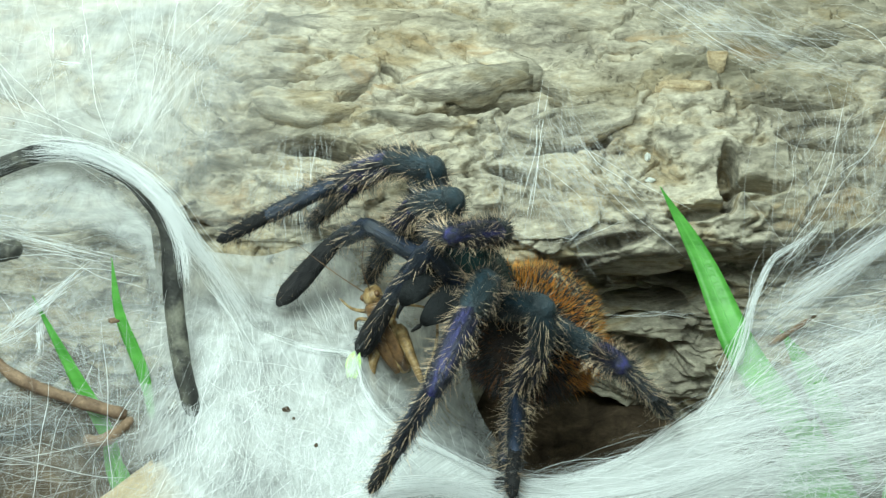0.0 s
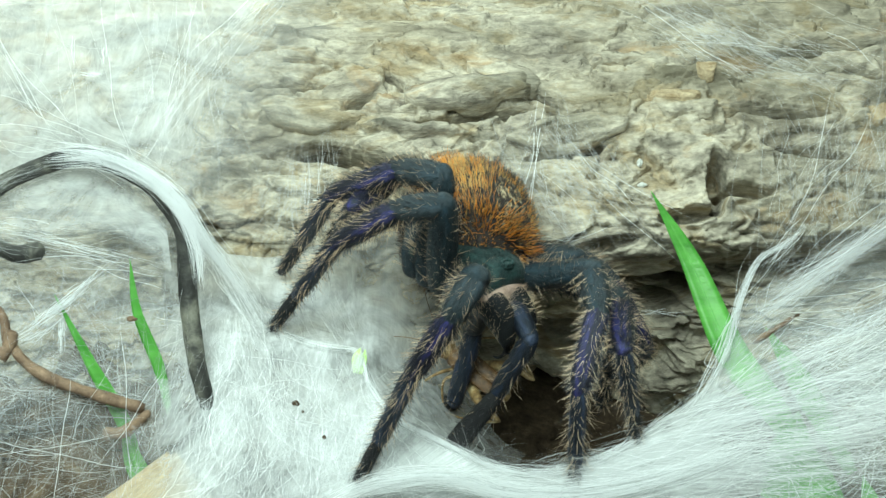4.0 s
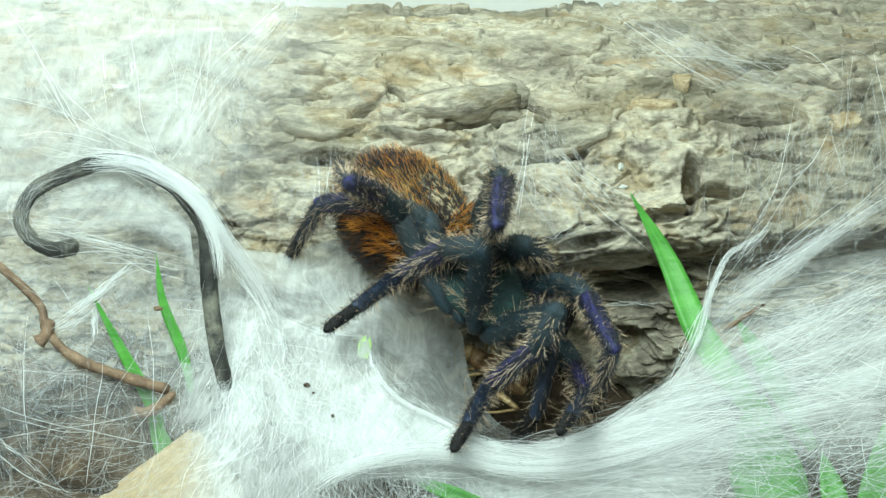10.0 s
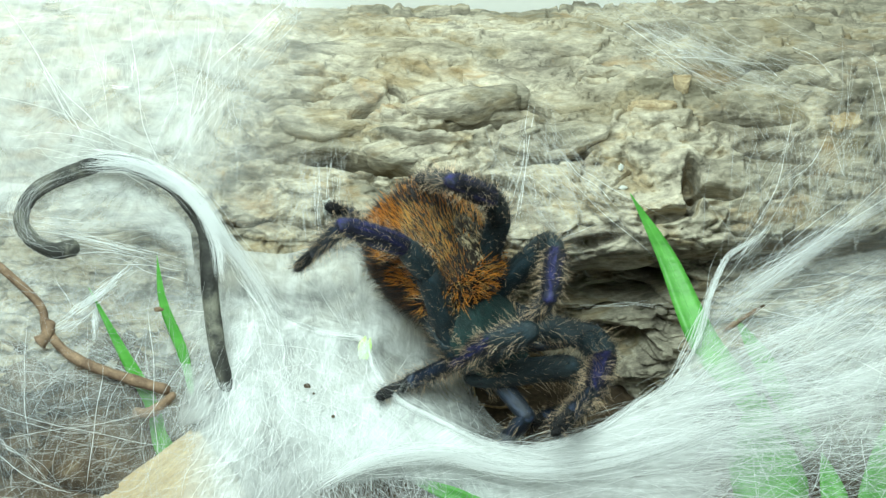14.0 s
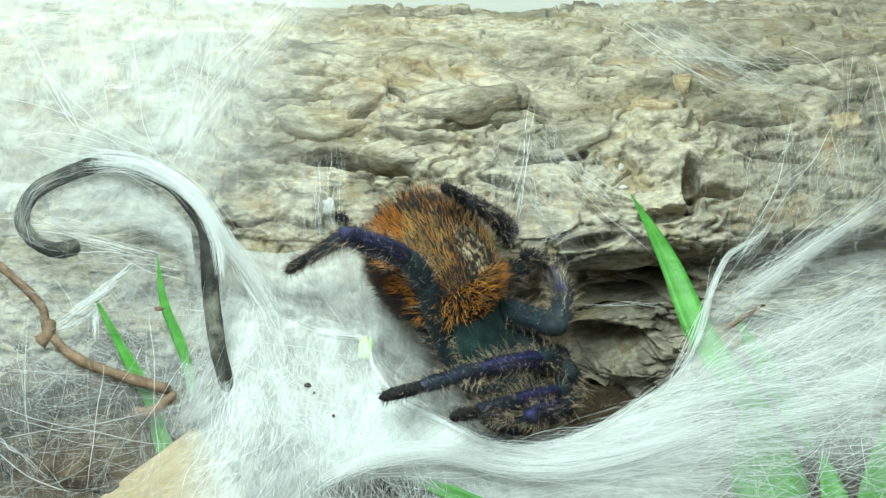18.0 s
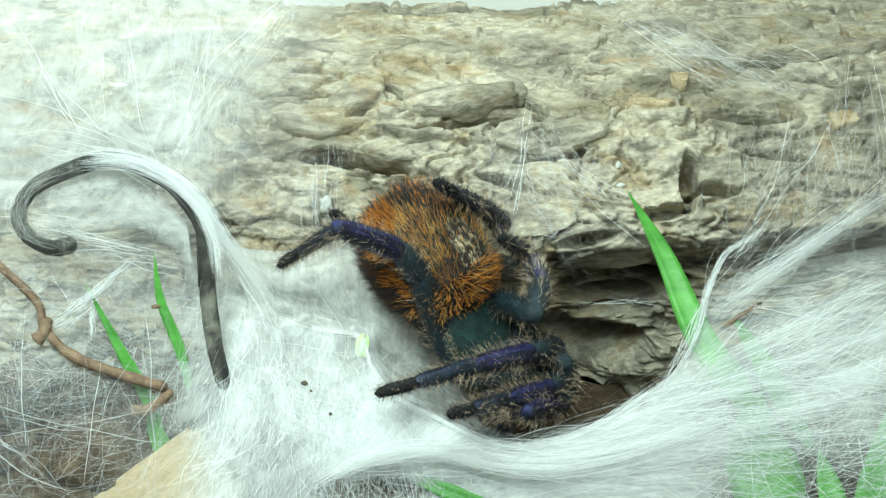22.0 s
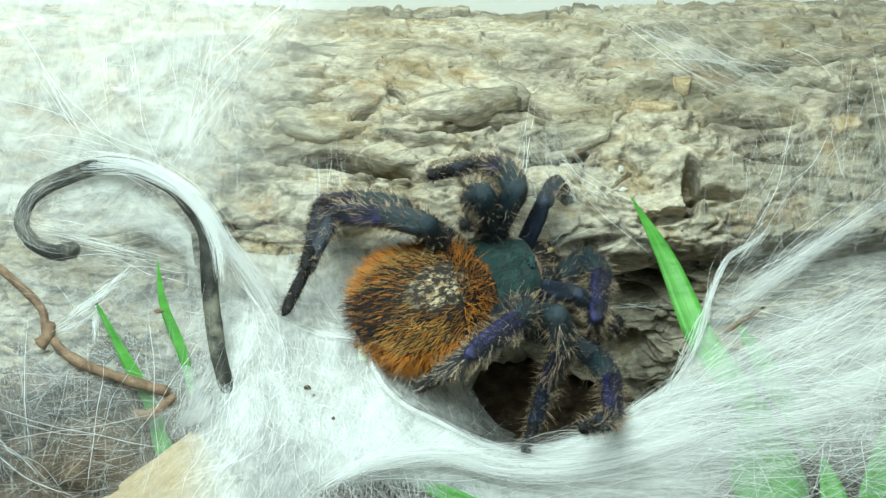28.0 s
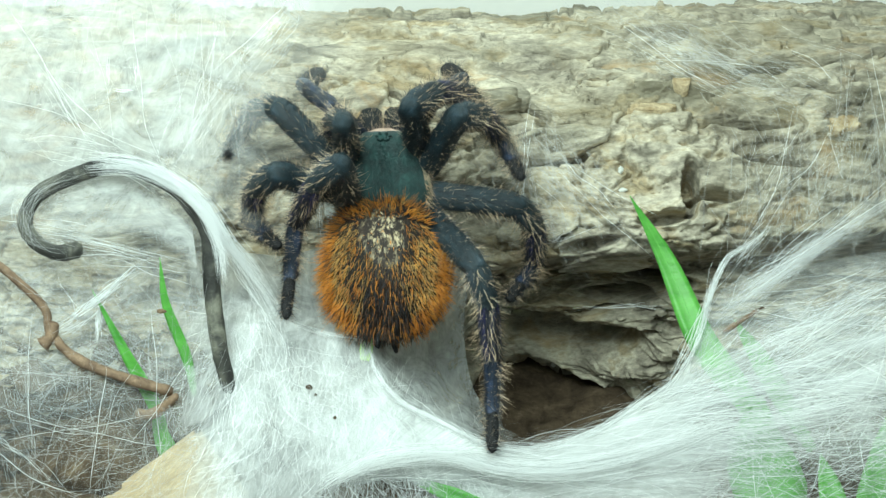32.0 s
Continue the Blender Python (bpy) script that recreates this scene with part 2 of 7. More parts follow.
# ---- mesh helpers ----
def mesh_ob(name, verts, faces, mats, parent=None, label="", smooth=True, mat_index=None):
    me = bpy.data.meshes.new(name)
    me.from_pydata([tuple(v) for v in verts], [], faces)
    for m in mats if isinstance(mats, (list, tuple)) else [mats]:
        me.materials.append(m)
    if smooth:
        me.polygons.foreach_set("use_smooth", [True] * len(me.polygons))
    if mat_index is not None:
        me.polygons.foreach_set("material_index", mat_index)
    me.update()
    ob = new(name, me)
    if parent:
        ob.parent = parent
    if label:
        ob["label"] = label
    return ob


def curve_through(points, count):
    """Points spaced along a smooth line through the given ones."""
    p = np.array(points, float)
    k = len(p)
    p = np.vstack([2 * p[0] - p[1], p, 2 * p[-1] - p[-2]])
    out = []
    for s in np.linspace(0, k - 1, count):
        i = min(int(s), k - 2)
        f = s - i
        a, b, c, d = p[i], p[i + 1], p[i + 2], p[i + 3]
        out.append(0.5 * (2 * b + (c - a) * f + (2 * a - 5 * b + 4 * c - d) * f * f + (3 * b - a - 3 * c + d) * f ** 3))
    return np.array(out)


def tubes(lines, radii, sides=3):
    """Thin tubes along many lines (count, points, 3), all in one list of vertices and faces."""
    lines = np.asarray(lines, float)
    c, k, _ = lines.shape
    tang = np.gradient(lines, axis=1)
    tang /= np.linalg.norm(tang, axis=2, keepdims=True) + 1e-12
    ref = np.where(np.abs(tang[..., 2:3]) > 0.9, np.array([1.0, 0, 0]), np.array([0, 0, 1.0]))
    a = np.cross(tang, ref)
    a /= np.linalg.norm(a, axis=2, keepdims=True) + 1e-12
    b = np.cross(tang, a)
    radii = np.broadcast_to(np.asarray(radii, float).reshape(-1, 1) if np.ndim(radii) == 1 else radii, (c, k))
    ang = np.arange(sides) * 2 * np.pi / sides
    ring = a[:, :, None] * np.cos(ang)[None, None, :, None] + b[:, :, None] * np.sin(ang)[None, None, :, None]
    verts = (lines[:, :, None] + ring * radii[:, :, None, None]).reshape(-1, 3)
    ii, jj, ss = np.meshgrid(np.arange(c), np.arange(k - 1), np.arange(sides), indexing="ij")
    base = (ii * k + jj) * sides
    nxt = (ss + 1) % sides
    faces = np.stack([base + ss, base + nxt, base + sides + nxt, base + sides + ss], -1).reshape(-1, 4)
    return verts, faces.tolist()


def stem(points, radius, count=40, sides=10, rough=0.12, seed=0, taper=(1, 1)):
    """A knobbly round stem along a line, with closed ends; radius in the units of the points."""
    rnd = np.random.RandomState(seed)
    line = curve_through(points, count)
    tang = np.gradient(line, axis=0)
    tang /= np.linalg.norm(tang, axis=1, keepdims=True)
    up = np.array([0.3, 0.2, 0.93])
    verts, faces = [], []
    wob = np.interp(np.arange(count), np.arange(0, count + 4, 4), rnd.rand(len(np.arange(0, count + 4, 4)))) * 2 - 1
    for i in range(count):
        a = np.cross(tang[i], up)
        a /= np.linalg.norm(a)
        b = np.cross(tang[i], a)
        r = radius * (1 + rough * wob[i]) * (taper[0] + (taper[1] - taper[0]) * i / (count - 1))
        if i in (0, count - 1):
            r *= 0.55
        for s in range(sides):
            q = 2 * math.pi * s / sides
            verts.append(line[i] + (a * math.cos(q) + b * math.sin(q)) * r * (1 + rough * 0.5 * (rnd.rand() - 0.5)))
    for i in range(count - 1):
        for s in range(sides):
            n = (s + 1) % sides
            faces.append((i * sides + s, i * sides + n, (i + 1) * sides + n, (i + 1) * sides + s))
    faces.append(tuple(range(sides))[::-1])
    faces.append(tuple((count - 1) * sides + s for s in range(sides)))
    return verts, faces


def to_world(verts):
    return [at(*v) for v in np.asarray(verts)]


LATTICE = np.random.RandomState(7).rand(64, 64, 64)


def fbm(x, y, z, octaves=5, gain=0.5):
    """Smooth noise in -1..1, summed over octaves, for whole arrays at once."""
    tot, amp, norm = 0.0, 1.0, 0.0
    for o in range(octaves):
        xi, yi, zi = np.floor(x).astype(int), np.floor(y).astype(int), np.floor(z).astype(int)
        xf, yf, zf = x - xi, y - yi, z - zi
        xf, yf, zf = (w * w * (3 - 2 * w) for w in (xf, yf, zf))
        v = 0.0
        for dx in (0, 1):
            for dy in (0, 1):
                for dz in (0, 1):
                    w = (xf if dx else 1 - xf) * (yf if dy else 1 - yf) * (zf if dz else 1 - zf)
                    v = v + w * LATTICE[(xi + dx) % 64, (yi + dy) % 64, (zi + dz) % 64]
        tot, norm = tot + amp * (2 * v - 1), norm + amp
        x, y, z, amp = x * 2.03 + 11.3, y * 2.03 + 5.7, z * 2.03 + 3.1, amp * gain
    return tot / norm


# ---- the setting ----
def grid_faces(rows, cols):
    i, j = np.meshgrid(np.arange(rows - 1), np.arange(cols - 1), indexing="ij")
    a = i * cols + j
    return np.stack([a, a + 1, a + cols + 1, a + cols], -1).reshape(-1, 4).tolist()


def make_ground():
    xs, ys = np.linspace(-0.45, 0.45, 260), np.linspace(-0.40, 0.30, 200)
    X, Y = np.meshgrid(xs, ys)
    Z = -0.006 + 0.0035 * fbm(X * 60, Y * 60, X * 0, 5) + 0.0015 * fbm(X * 300, Y * 300, X * 0 + 4, 3)
    ob = mesh_ob("ground", np.stack([X, Y, Z], -1).reshape(-1, 3), grid_faces(200, 260), SOIL)
    tagged(ob, "dark brown crumbly coco fibre soil", "soil", kind="structure")
    wall = mesh_ob("wall_back", [(-0.45, 0.096, -0.02), (0.45, 0.096, -0.02), (0.45, 0.096, 0.40), (-0.45, 0.096, 0.40),
                                 (-0.45, 0.106, -0.02), (0.45, 0.106, -0.02), (0.45, 0.106, 0.40), (-0.45, 0.106, 0.40)],
                   [(0, 1, 2, 3), (7, 6, 5, 4), (3, 2, 6, 7), (0, 3, 7, 4), (1, 5, 6, 2), (0, 4, 5, 1)], WALL, smooth=False)
    tagged(wall, "plain pale back wall of the tank", "wall", kind="structure")


make_ground()

# ---- the log: weathered bark, carved by cracks and built up by ridges ----
LOG_R, LOG_Y, LOG_Z = 45.0, 45.9, 7.9
marks = []


def crack(x, s, long, wide, turn, depth):
    """A crack (depth below 0) or a ridge on the bark, round x along the log and s round its girth, in millimetres."""
    if wide < 5:
        wide, depth = wide * (1.3 if depth < 0 else 1.0), depth * (1.7 if depth < 0 else 1.5)
    marks.append((x, s, long, wide, radians(turn), depth))


crack(-13.4, 42.2, 9, 1.0, -14, -4.5)
crack(-19.0, 43.7, 5, 1.0, -5, -3.5)
crack(-8.0, 57.1, 2.6, 1.0, -50, -3)
crack(-13.5, 51.1, 4, 0.9, 35, -3)
crack(-2.2, 47.0, 5.5, 0.9, 2, -4.5)
crack(7.1, 49.5, 8, 0.8, 14, -4)
crack(20.3, 50.6, 5, 0.9, -16, -4)
crack(14.7, 54.6, 4.5, 0.8, -30, -3)
crack(18.2, 43.2, 6.5, 0.9, 12, -3.5)
crack(28.3, 15.8, 13, 4.0, 4, -4.2)
crack(21.8, 20.6, 7, 2.0, 18, -3.4)
crack(37.5, 19.2, 6, 2.2, -8, -5)
crack(40.8, 37.8, 1.6, 3.8, 0, -5)
crack(44.9, 36.9, 4.5, 1.0, -6, -4.5)
crack(36.5, 33.1, 5, 1.0, 10, -3.5)
crack(59.0, 63.3, 9, 1.1, 4, -3.5)
crack(66.9, 57.1, 7, 1.3, -4, -3.5)
crack(70.3, 74.4, 8, 0.9, -2, -3)
crack(45.0, 66.5, 4, 1.2, -30, -3)
crack(-24.9, 55.2, 7, 0.7, -4, -2.5)
crack(-30.1, 63.3, 4, 0.7, 10, -2.5)
crack(-32.7, 36.9, 4, 3.0, 0, -1.5)
crack(-21.3, 59.8, 5, 0.6, -8, -2)
crack(26.3, 61.1, 5, 0.7, 8, -2.5)
crack(32.5, 2.8, 5, 1.5, 10, -3)
crack(25.7, 8.3, 7, 1.0, 14, -3)
crack(31.2, 13.4, 6, 1.2, 8, -2.5)
crack(16.2, 24.8, 6, 1.0, 12, -3)
crack(23.6, 28.5, 6, 0.9, 10, -2.5)
crack(10.7, 37.8, 5, 0.9, -20, -3)
crack(55.4, 43.7, 6, 0.8, -8, -3)
crack(51.2, 50.0, 9, 0.8, -3, -2.5)
crack(11.5, -6.5, 21, 12, 4, -24)
crack(24.0, -2.5, 13, 8, 10, -11)
crack(2.4, 51.1, 9, 2.6, 12, 2.6)
crack(18.7, 46.3, 9, 2.6, 10, 2.6)
crack(-5.0, 45.2, 9, 2.0, -4, 1.6)
crack(-6.1, 61.9, 6, 2.0, -18, 1.6)
crack(6.3, 59.8, 6, 2.0, -20, 1.8)
crack(-21.0, 48.9, 9, 3.0, -6, 1.5)
crack(28.6, 6.7, 9, 3.0, 10, 0.8)
crack(29.1, 24.8, 12, 3.0, 2, 2.2)
crack(37.4, 55.9, 8, 2.0, -8, 1.6)
crack(60.0, 71.1, 12, 3.0, 0, 2.0)
crack(-28.2, 40.7, 6, 3.0, 0, 1.5)


def bark_height(x, s):
    """Relief of the bark in millimetres."""
    warp = 2.2 * fbm(x / 14, s / 9, x * 0 + 2.2, 3)
    coarse = fbm(x / 22, (s + warp) / 7, x * 0, 4)
    plates = fbm(x / 11 + 9, (s + 2.0 * warp) / 4.6, x * 0 + 7, 4)
    terrace = np.round(plates * 4) / 4
    edge = plates * 4 - np.round(plates * 4)
    ridged = 1 - np.abs(fbm(x / 6 + 3, (s + 1.6 * warp) / 3.2, x * 0 + 1, 4)) * 2.4
    fine = fbm(x / 1.9, s / 1.1, x * 0 + 5, 4)
    grit = fbm(x / 0.9 + 4, s / 0.7, x * 0 + 11, 3)
    ledge = fbm(x / 19 + 2, (s + 2.6 * warp) / 8.5, x * 0 + 17, 3) * 3
    h = 1.7 * coarse + 2.5 * terrace + 1.5 * np.round(ledge) + 0.5 * edge + 0.7 * np.clip(ridged, -1, 1) + 0.5 * fine + 0.22 * grit
    # narrow splits between the plates
    for fx, fs, wide, deep, k in ((13, 5.5, 0.050, 1.7, 21), (7, 2.8, 0.045, 0.9, 31)):
        split = np.abs(fbm(x / fx, (s + 1.4 * warp) / fs, x * 0 + k, 3))
        h = h - deep * np.clip(1 - split / wide, 0, 1)
    # the right half overhangs: below its brow the log falls back into a hollow
    k = np.clip((25 - s + 0.10 * x + 1.5 * coarse) / 6, 0, 1) * np.clip((x + 4) / 14, 0, 1)
    h = h - 16.0 * k * k * (3 - 2 * k)
    # the burrow runs on into the log behind the web
    h = h - 8 * np.exp(-((x - 11) / 16) ** 2 - (np.clip(s + 2, 0, None) / 10) ** 2)
    for mx, ms, lo, wi, tu, de in marks:
        dx, ds = x - mx, s - ms + 0.5 * warp
        a = (dx * math.cos(tu) + ds * math.sin(tu)) / lo
        b = (-dx * math.sin(tu) + ds * math.cos(tu)) / wi
        k = np.clip(1.25 - (a * a + np.abs(b) ** 1.5), 0, 1)
        k = k * k * (3 - 2 * k)
        # a ridge breaks off sharply below and slopes gently above
        h = h + de * k * (np.where(b < 0, np.clip(1 + 2.2 * b, 0, 1), 1) if de > 0 else 1)
    # worn smoother on top
    return h * np.interp(s, [50, 66], [1.0, 0.6])


def make_log():
    cols, rows = 820, 520
    xs = np.linspace(-112, 112, cols)
    ss = np.concatenate([np.linspace(-62, -22, 30), np.linspace(-21.5, 84, rows - 60), np.linspace(85, 170, 30)])
    X, S_ = np.meshgrid(xs, ss)
    R = LOG_R + bark_height(X, S_) - 1.0
    A = S_ / LOG_R
    V = np.stack([X, LOG_Y - R * np.cos(A), LOG_Z + R * np.sin(A)], -1).reshape(-1, 3) * 0.001
    log = new("log")
    tagged(log, "weathered grey-brown log with deeply cracked bark, half sunk in soil", "log")
    ob = mesh_ob("bark", V, grid_faces(rows, cols), BARK, log)
    for side in (0, cols - 1):
        ring = V.reshape(rows, cols, 3)[::6, side]
        mid = np.array([[xs[side] * 0.001, LOG_Y * 0.001, LOG_Z * 0.001]])
        k = len(ring)
        mesh_ob("end_grain", np.vstack([ring, mid]), [(i, i + 1, k) for i in range(k - 1)], WOOD, log, "pale sawn end of the log")
    return log


LOG = make_log()


def on_log(x, s, out=0.0):
    """A place on the log's skin, in metres."""
    r, a = LOG_R + out + float(bark_height(np.array([x]), np.array([s]))[0]) - 1.0, s / LOG_R
    return Vector((x, LOG_Y - r * math.cos(a), LOG_Z + r * math.sin(a))) * 0.001


def bark_plate(x, s, long, wide, turn, thick, material=BARK, name="bark_plate", seed=0):
    """A flake of bark lying on the log, with a ragged outline and a broken lower edge."""
    rnd = np.random.RandomState(seed)
    n, rings = 28, 7
    tu = radians(turn)
    out = 0.8 + 0.35 * np.interp(np.arange(n), np.arange(0, n + 2, 2), rnd.rand(n // 2 + 1))
    out[-1] = out[0]
    pts, lift = [], []
    for r in range(rings + 2):
        q = min(r / rings, 1.0)
        for i in range(n):
            a = 2 * math.pi * i / n
            e = q * out[i]
            px, ps = long / 2 * math.cos(a) * e, wide / 2 * math.sin(a) * e
            pts.append((x + px * math.cos(tu) - ps * math.sin(tu), s + px * math.sin(tu) + ps * math.cos(tu)))
            tilt = 0.55 - 0.45 * math.sin(a) * e
            lift.append(thick * tilt if r <= rings else -1.6)
    p = np.array(pts)
    base = 0.35 * bark_height(p[:, 0], p[:, 1]) + 0.65 * float(bark_height(np.array([x]), np.array([s]))[0])
    rad = LOG_R - 1.0 + base + np.array(lift) + 0.35 * fbm(p[:, 0] / 2.5, p[:, 1] / 0.9, p[:, 0] * 0 + seed, 3)
    an = p[:, 1] / LOG_R
    v = np.stack([p[:, 0], LOG_Y - rad * np.cos(an), LOG_Z + rad * np.sin(an)], -1) * 0.001
    f = []
    for r in range(rings + 1):
        for i in range(n):
            j = (i + 1) % n
            f.append((r * n + i, r * n + j, (r + 1) * n + j, (r + 1) * n + i))
    return mesh_ob(name, v, f, material, LOG)


bark_plate(2.9, 51.9, 20, 6.0, 10, 2.0, seed=1)
bark_plate(18.7, 46.0, 19, 5.5, 9, 2.2, seed=2)
bark_plate(-4.2, 59.1, 13, 5.0, -22, 1.4, seed=3)
bark_plate(8.2, 58.4, 12, 5.0, -20, 1.5, seed=4)
bark_plate(-13.6, 54.6, 11, 5.0, 30, 1.2, seed=5)
bark_plate(-21.0, 49.5, 15, 6.0, -8, 1.3, seed=6)
bark_plate(-5.0, 43.9, 18, 4.5, 4, 1.3, seed=7)
bark_plate(34.4, 51.7, 8, 2.6, 2, 1.3, FLAKE, "orange_flake", seed=8)
bark_plate(39.8, 55.9, 3.5, 2.0, -10, 1.6, FLAKE, "orange_flake", seed=9)
bark_plate(20.4, 55.2, 14, 5.0, -10, 1.2, seed=10)
bark_plate(29.6, 6.2, 15, 6.0, 9, 0.9, seed=11)
bark_plate(27.3, 24.8, 16, 5.0, 6, 1.6, seed=12)
bark_plate(53.2, 71.1, 20, 6.0, -2, 1.6, seed=13)
bark_plate(67.3, 67.4, 18, 5.0, 2, 1.6, seed=14)
bark_plate(-28.4, 47.9, 10, 5.0, 5, 1.2, seed=16)
bark_plate(66.1, 49.5, 7, 3.0, 10, 0.9, FLAKE, "orange_flake", seed=17)
bark_plate(-13.0, 67.4, 18, 5.0, 3, 1.0, seed=18)
bark_plate(20.0, 69.2, 18, 6.0, -4, 1.0, seed=19)
bark_plate(15.3, 31.2, 14, 5.0, 12, 1.2, seed=20)


# ---- silk ----
def web_out(u, v):
    """How far the web sheet stands out of the slope at a place on it."""
    s = np.clip((1.0 - v) / 33.0, 0, 1)
    return -2 + 14 * s * s * (3 - 2 * s) + 6 * ((u - 1.4) / 62.0) ** 2


def silk_sheet(name, top, low, rows, cols, material, density, out, label, bulge=0.35, wave=0.5, flow=lambda U, V: (V, U)):
    """A sheet of silk between an upper and a lower edge line (u, v), standing out of the slope by out(u, v, f), f from 0 at the upper edge to 1."""
    a, b = curve_through(top, cols), curve_through(low, cols)
    f = np.linspace(0, 1, rows)[:, None]
    U = a[None, :, 0] * (1 - f) + b[None, :, 0] * f
    V = a[None, :, 1] * (1 - f) + b[None, :, 1] * f
    F = np.broadcast_to(f, U.shape)
    N = out(U, V, F) + wave * fbm(U / 14, V / 14, U * 0 + 3, 3) + bulge * fbm(U / 4, V / 4, U * 0 + 8, 3)
    verts = to_world(np.stack([U, V, N], -1).reshape(-1, 3))
    ob = mesh_ob(name, verts, grid_faces(rows, cols), material)
    d = ob.data.attributes.new("silk_amount", "FLOAT", "POINT")
    d.data.foreach_set("value", np.clip(density(U, V, F), 0, 1.2).reshape(-1).astype(np.float32))
    g = ob.data.attributes.new("flow", "FLOAT_VECTOR", "POINT")
    along, across = flow(U, V)
    g.data.foreach_set("vector", (np.stack([along, across, U * 0], -1) * 0.001).reshape(-1).astype(np.float32))
    return tagged(ob, label, "spider web", kind="stuff")


def fan(u, v, turn=0.0):
    """Fibres that run out from one place."""
    return lambda U, V: (np.hypot(U - u, V - v), 45 * np.arctan2((V - v) * math.cos(turn) - (U - u) * math.sin(turn), (U - u) * math.cos(turn) + (V - v) * math.sin(turn)))


def blob(U, V, u, v, ru, rv):
    return np.exp(-((U - u) / ru) ** 2 - ((V - v) / rv) ** 2)


def wander(rnd, points, amount):
    """A smooth random wobble along a thread, still at neither end."""
    t = np.linspace(0, 1, points)[:, None]
    w = sum(rnd.randn(3) / (k + 1) * np.sin(np.pi * (k + 1) * t + rnd.rand() * 6.3) for k in range(4))
    return w * amount


def strands(name, jobs, material, label, points=12, seed=1):
    """Loose threads in one object. Each job: count, four corners (start from, start to, end from, end to) as u, v, n, sag, radius in millimetres, and scatter."""
    rnd = np.random.RandomState(seed)
    lines, rad = [], []
    taper = np.clip(np.minimum(np.linspace(0, 5, points), np.linspace(5, 0, points)), 0.15, 1)
    for count, a0, a1, b0, b1, sag, r, scatter in jobs:
        a0, a1, b0, b1 = (np.array(p, float) for p in (a0, a1, b0, b1))
        for i in range(count):
            p = rnd.rand()
            q = np.clip(p + (rnd.rand() - 0.5) * 0.9, 0, 1)
            s, e = a0 + (a1 - a0) * p, b0 + (b1 - b0) * q
            s, e = s + rnd.randn(3) * scatter * (1, 1, 0.5), e + rnd.randn(3) * scatter * (1, 1, 0.5)
            t = np.linspace(rnd.rand() ** 2 * 0.4, 1 - rnd.rand() ** 2 * 0.6, points)[:, None]
            bow = np.array([rnd.randn() * 0.5, -1 + rnd.randn() * 0.8, rnd.randn() * 0.5]) * sag
            lines.append(s + (e - s) * t + bow * 4 * t * (1 - t) + wander(rnd, points, 0.025 * np.linalg.norm(e - s) * (0.3 + rnd.rand())))
            rad.append(r * (0.4 + rnd.rand() ** 3 * 1.6) * taper)
    v, f = tubes(np.array(lines), np.array(rad))
    ob = mesh_ob(name, to_world(v), f, material, smooth=False)
    return tagged(ob, label, "spider web", kind="stuff")


def band(points, count, spread, radius, seed, out=1.0):
    """Vertices and faces of many threads that run side by side along one line."""
    rnd = np.random.RandomState(seed)
    line = curve_through(points, 34)
    lines, rad = [], []
    for i in range(count):
        k0, k1 = sorted(rnd.choice(34, 2, replace=False))
        if k1 - k0 < 8:
            k0, k1 = max(0, k0 - 6), min(33, k1 + 6)
        t = np.linspace(k0, k1, 14)
        q = np.stack([np.interp(t, np.arange(34), line[:, c]) for c in range(3)], -1)
        off = np.array([rnd.randn() * spread, rnd.randn() * spread, abs(rnd.randn()) * spread * 0.7 * out])
        lines.append(q + off + wander(rnd, 14, 0.35 * spread))
        rad.append(radius * (0.5 + rnd.rand() ** 2) * np.clip(np.minimum(np.linspace(0, 5, 14), np.linspace(5, 0, 14)), 0.15, 1))
    return tubes(np.array(lines), np.array(rad))


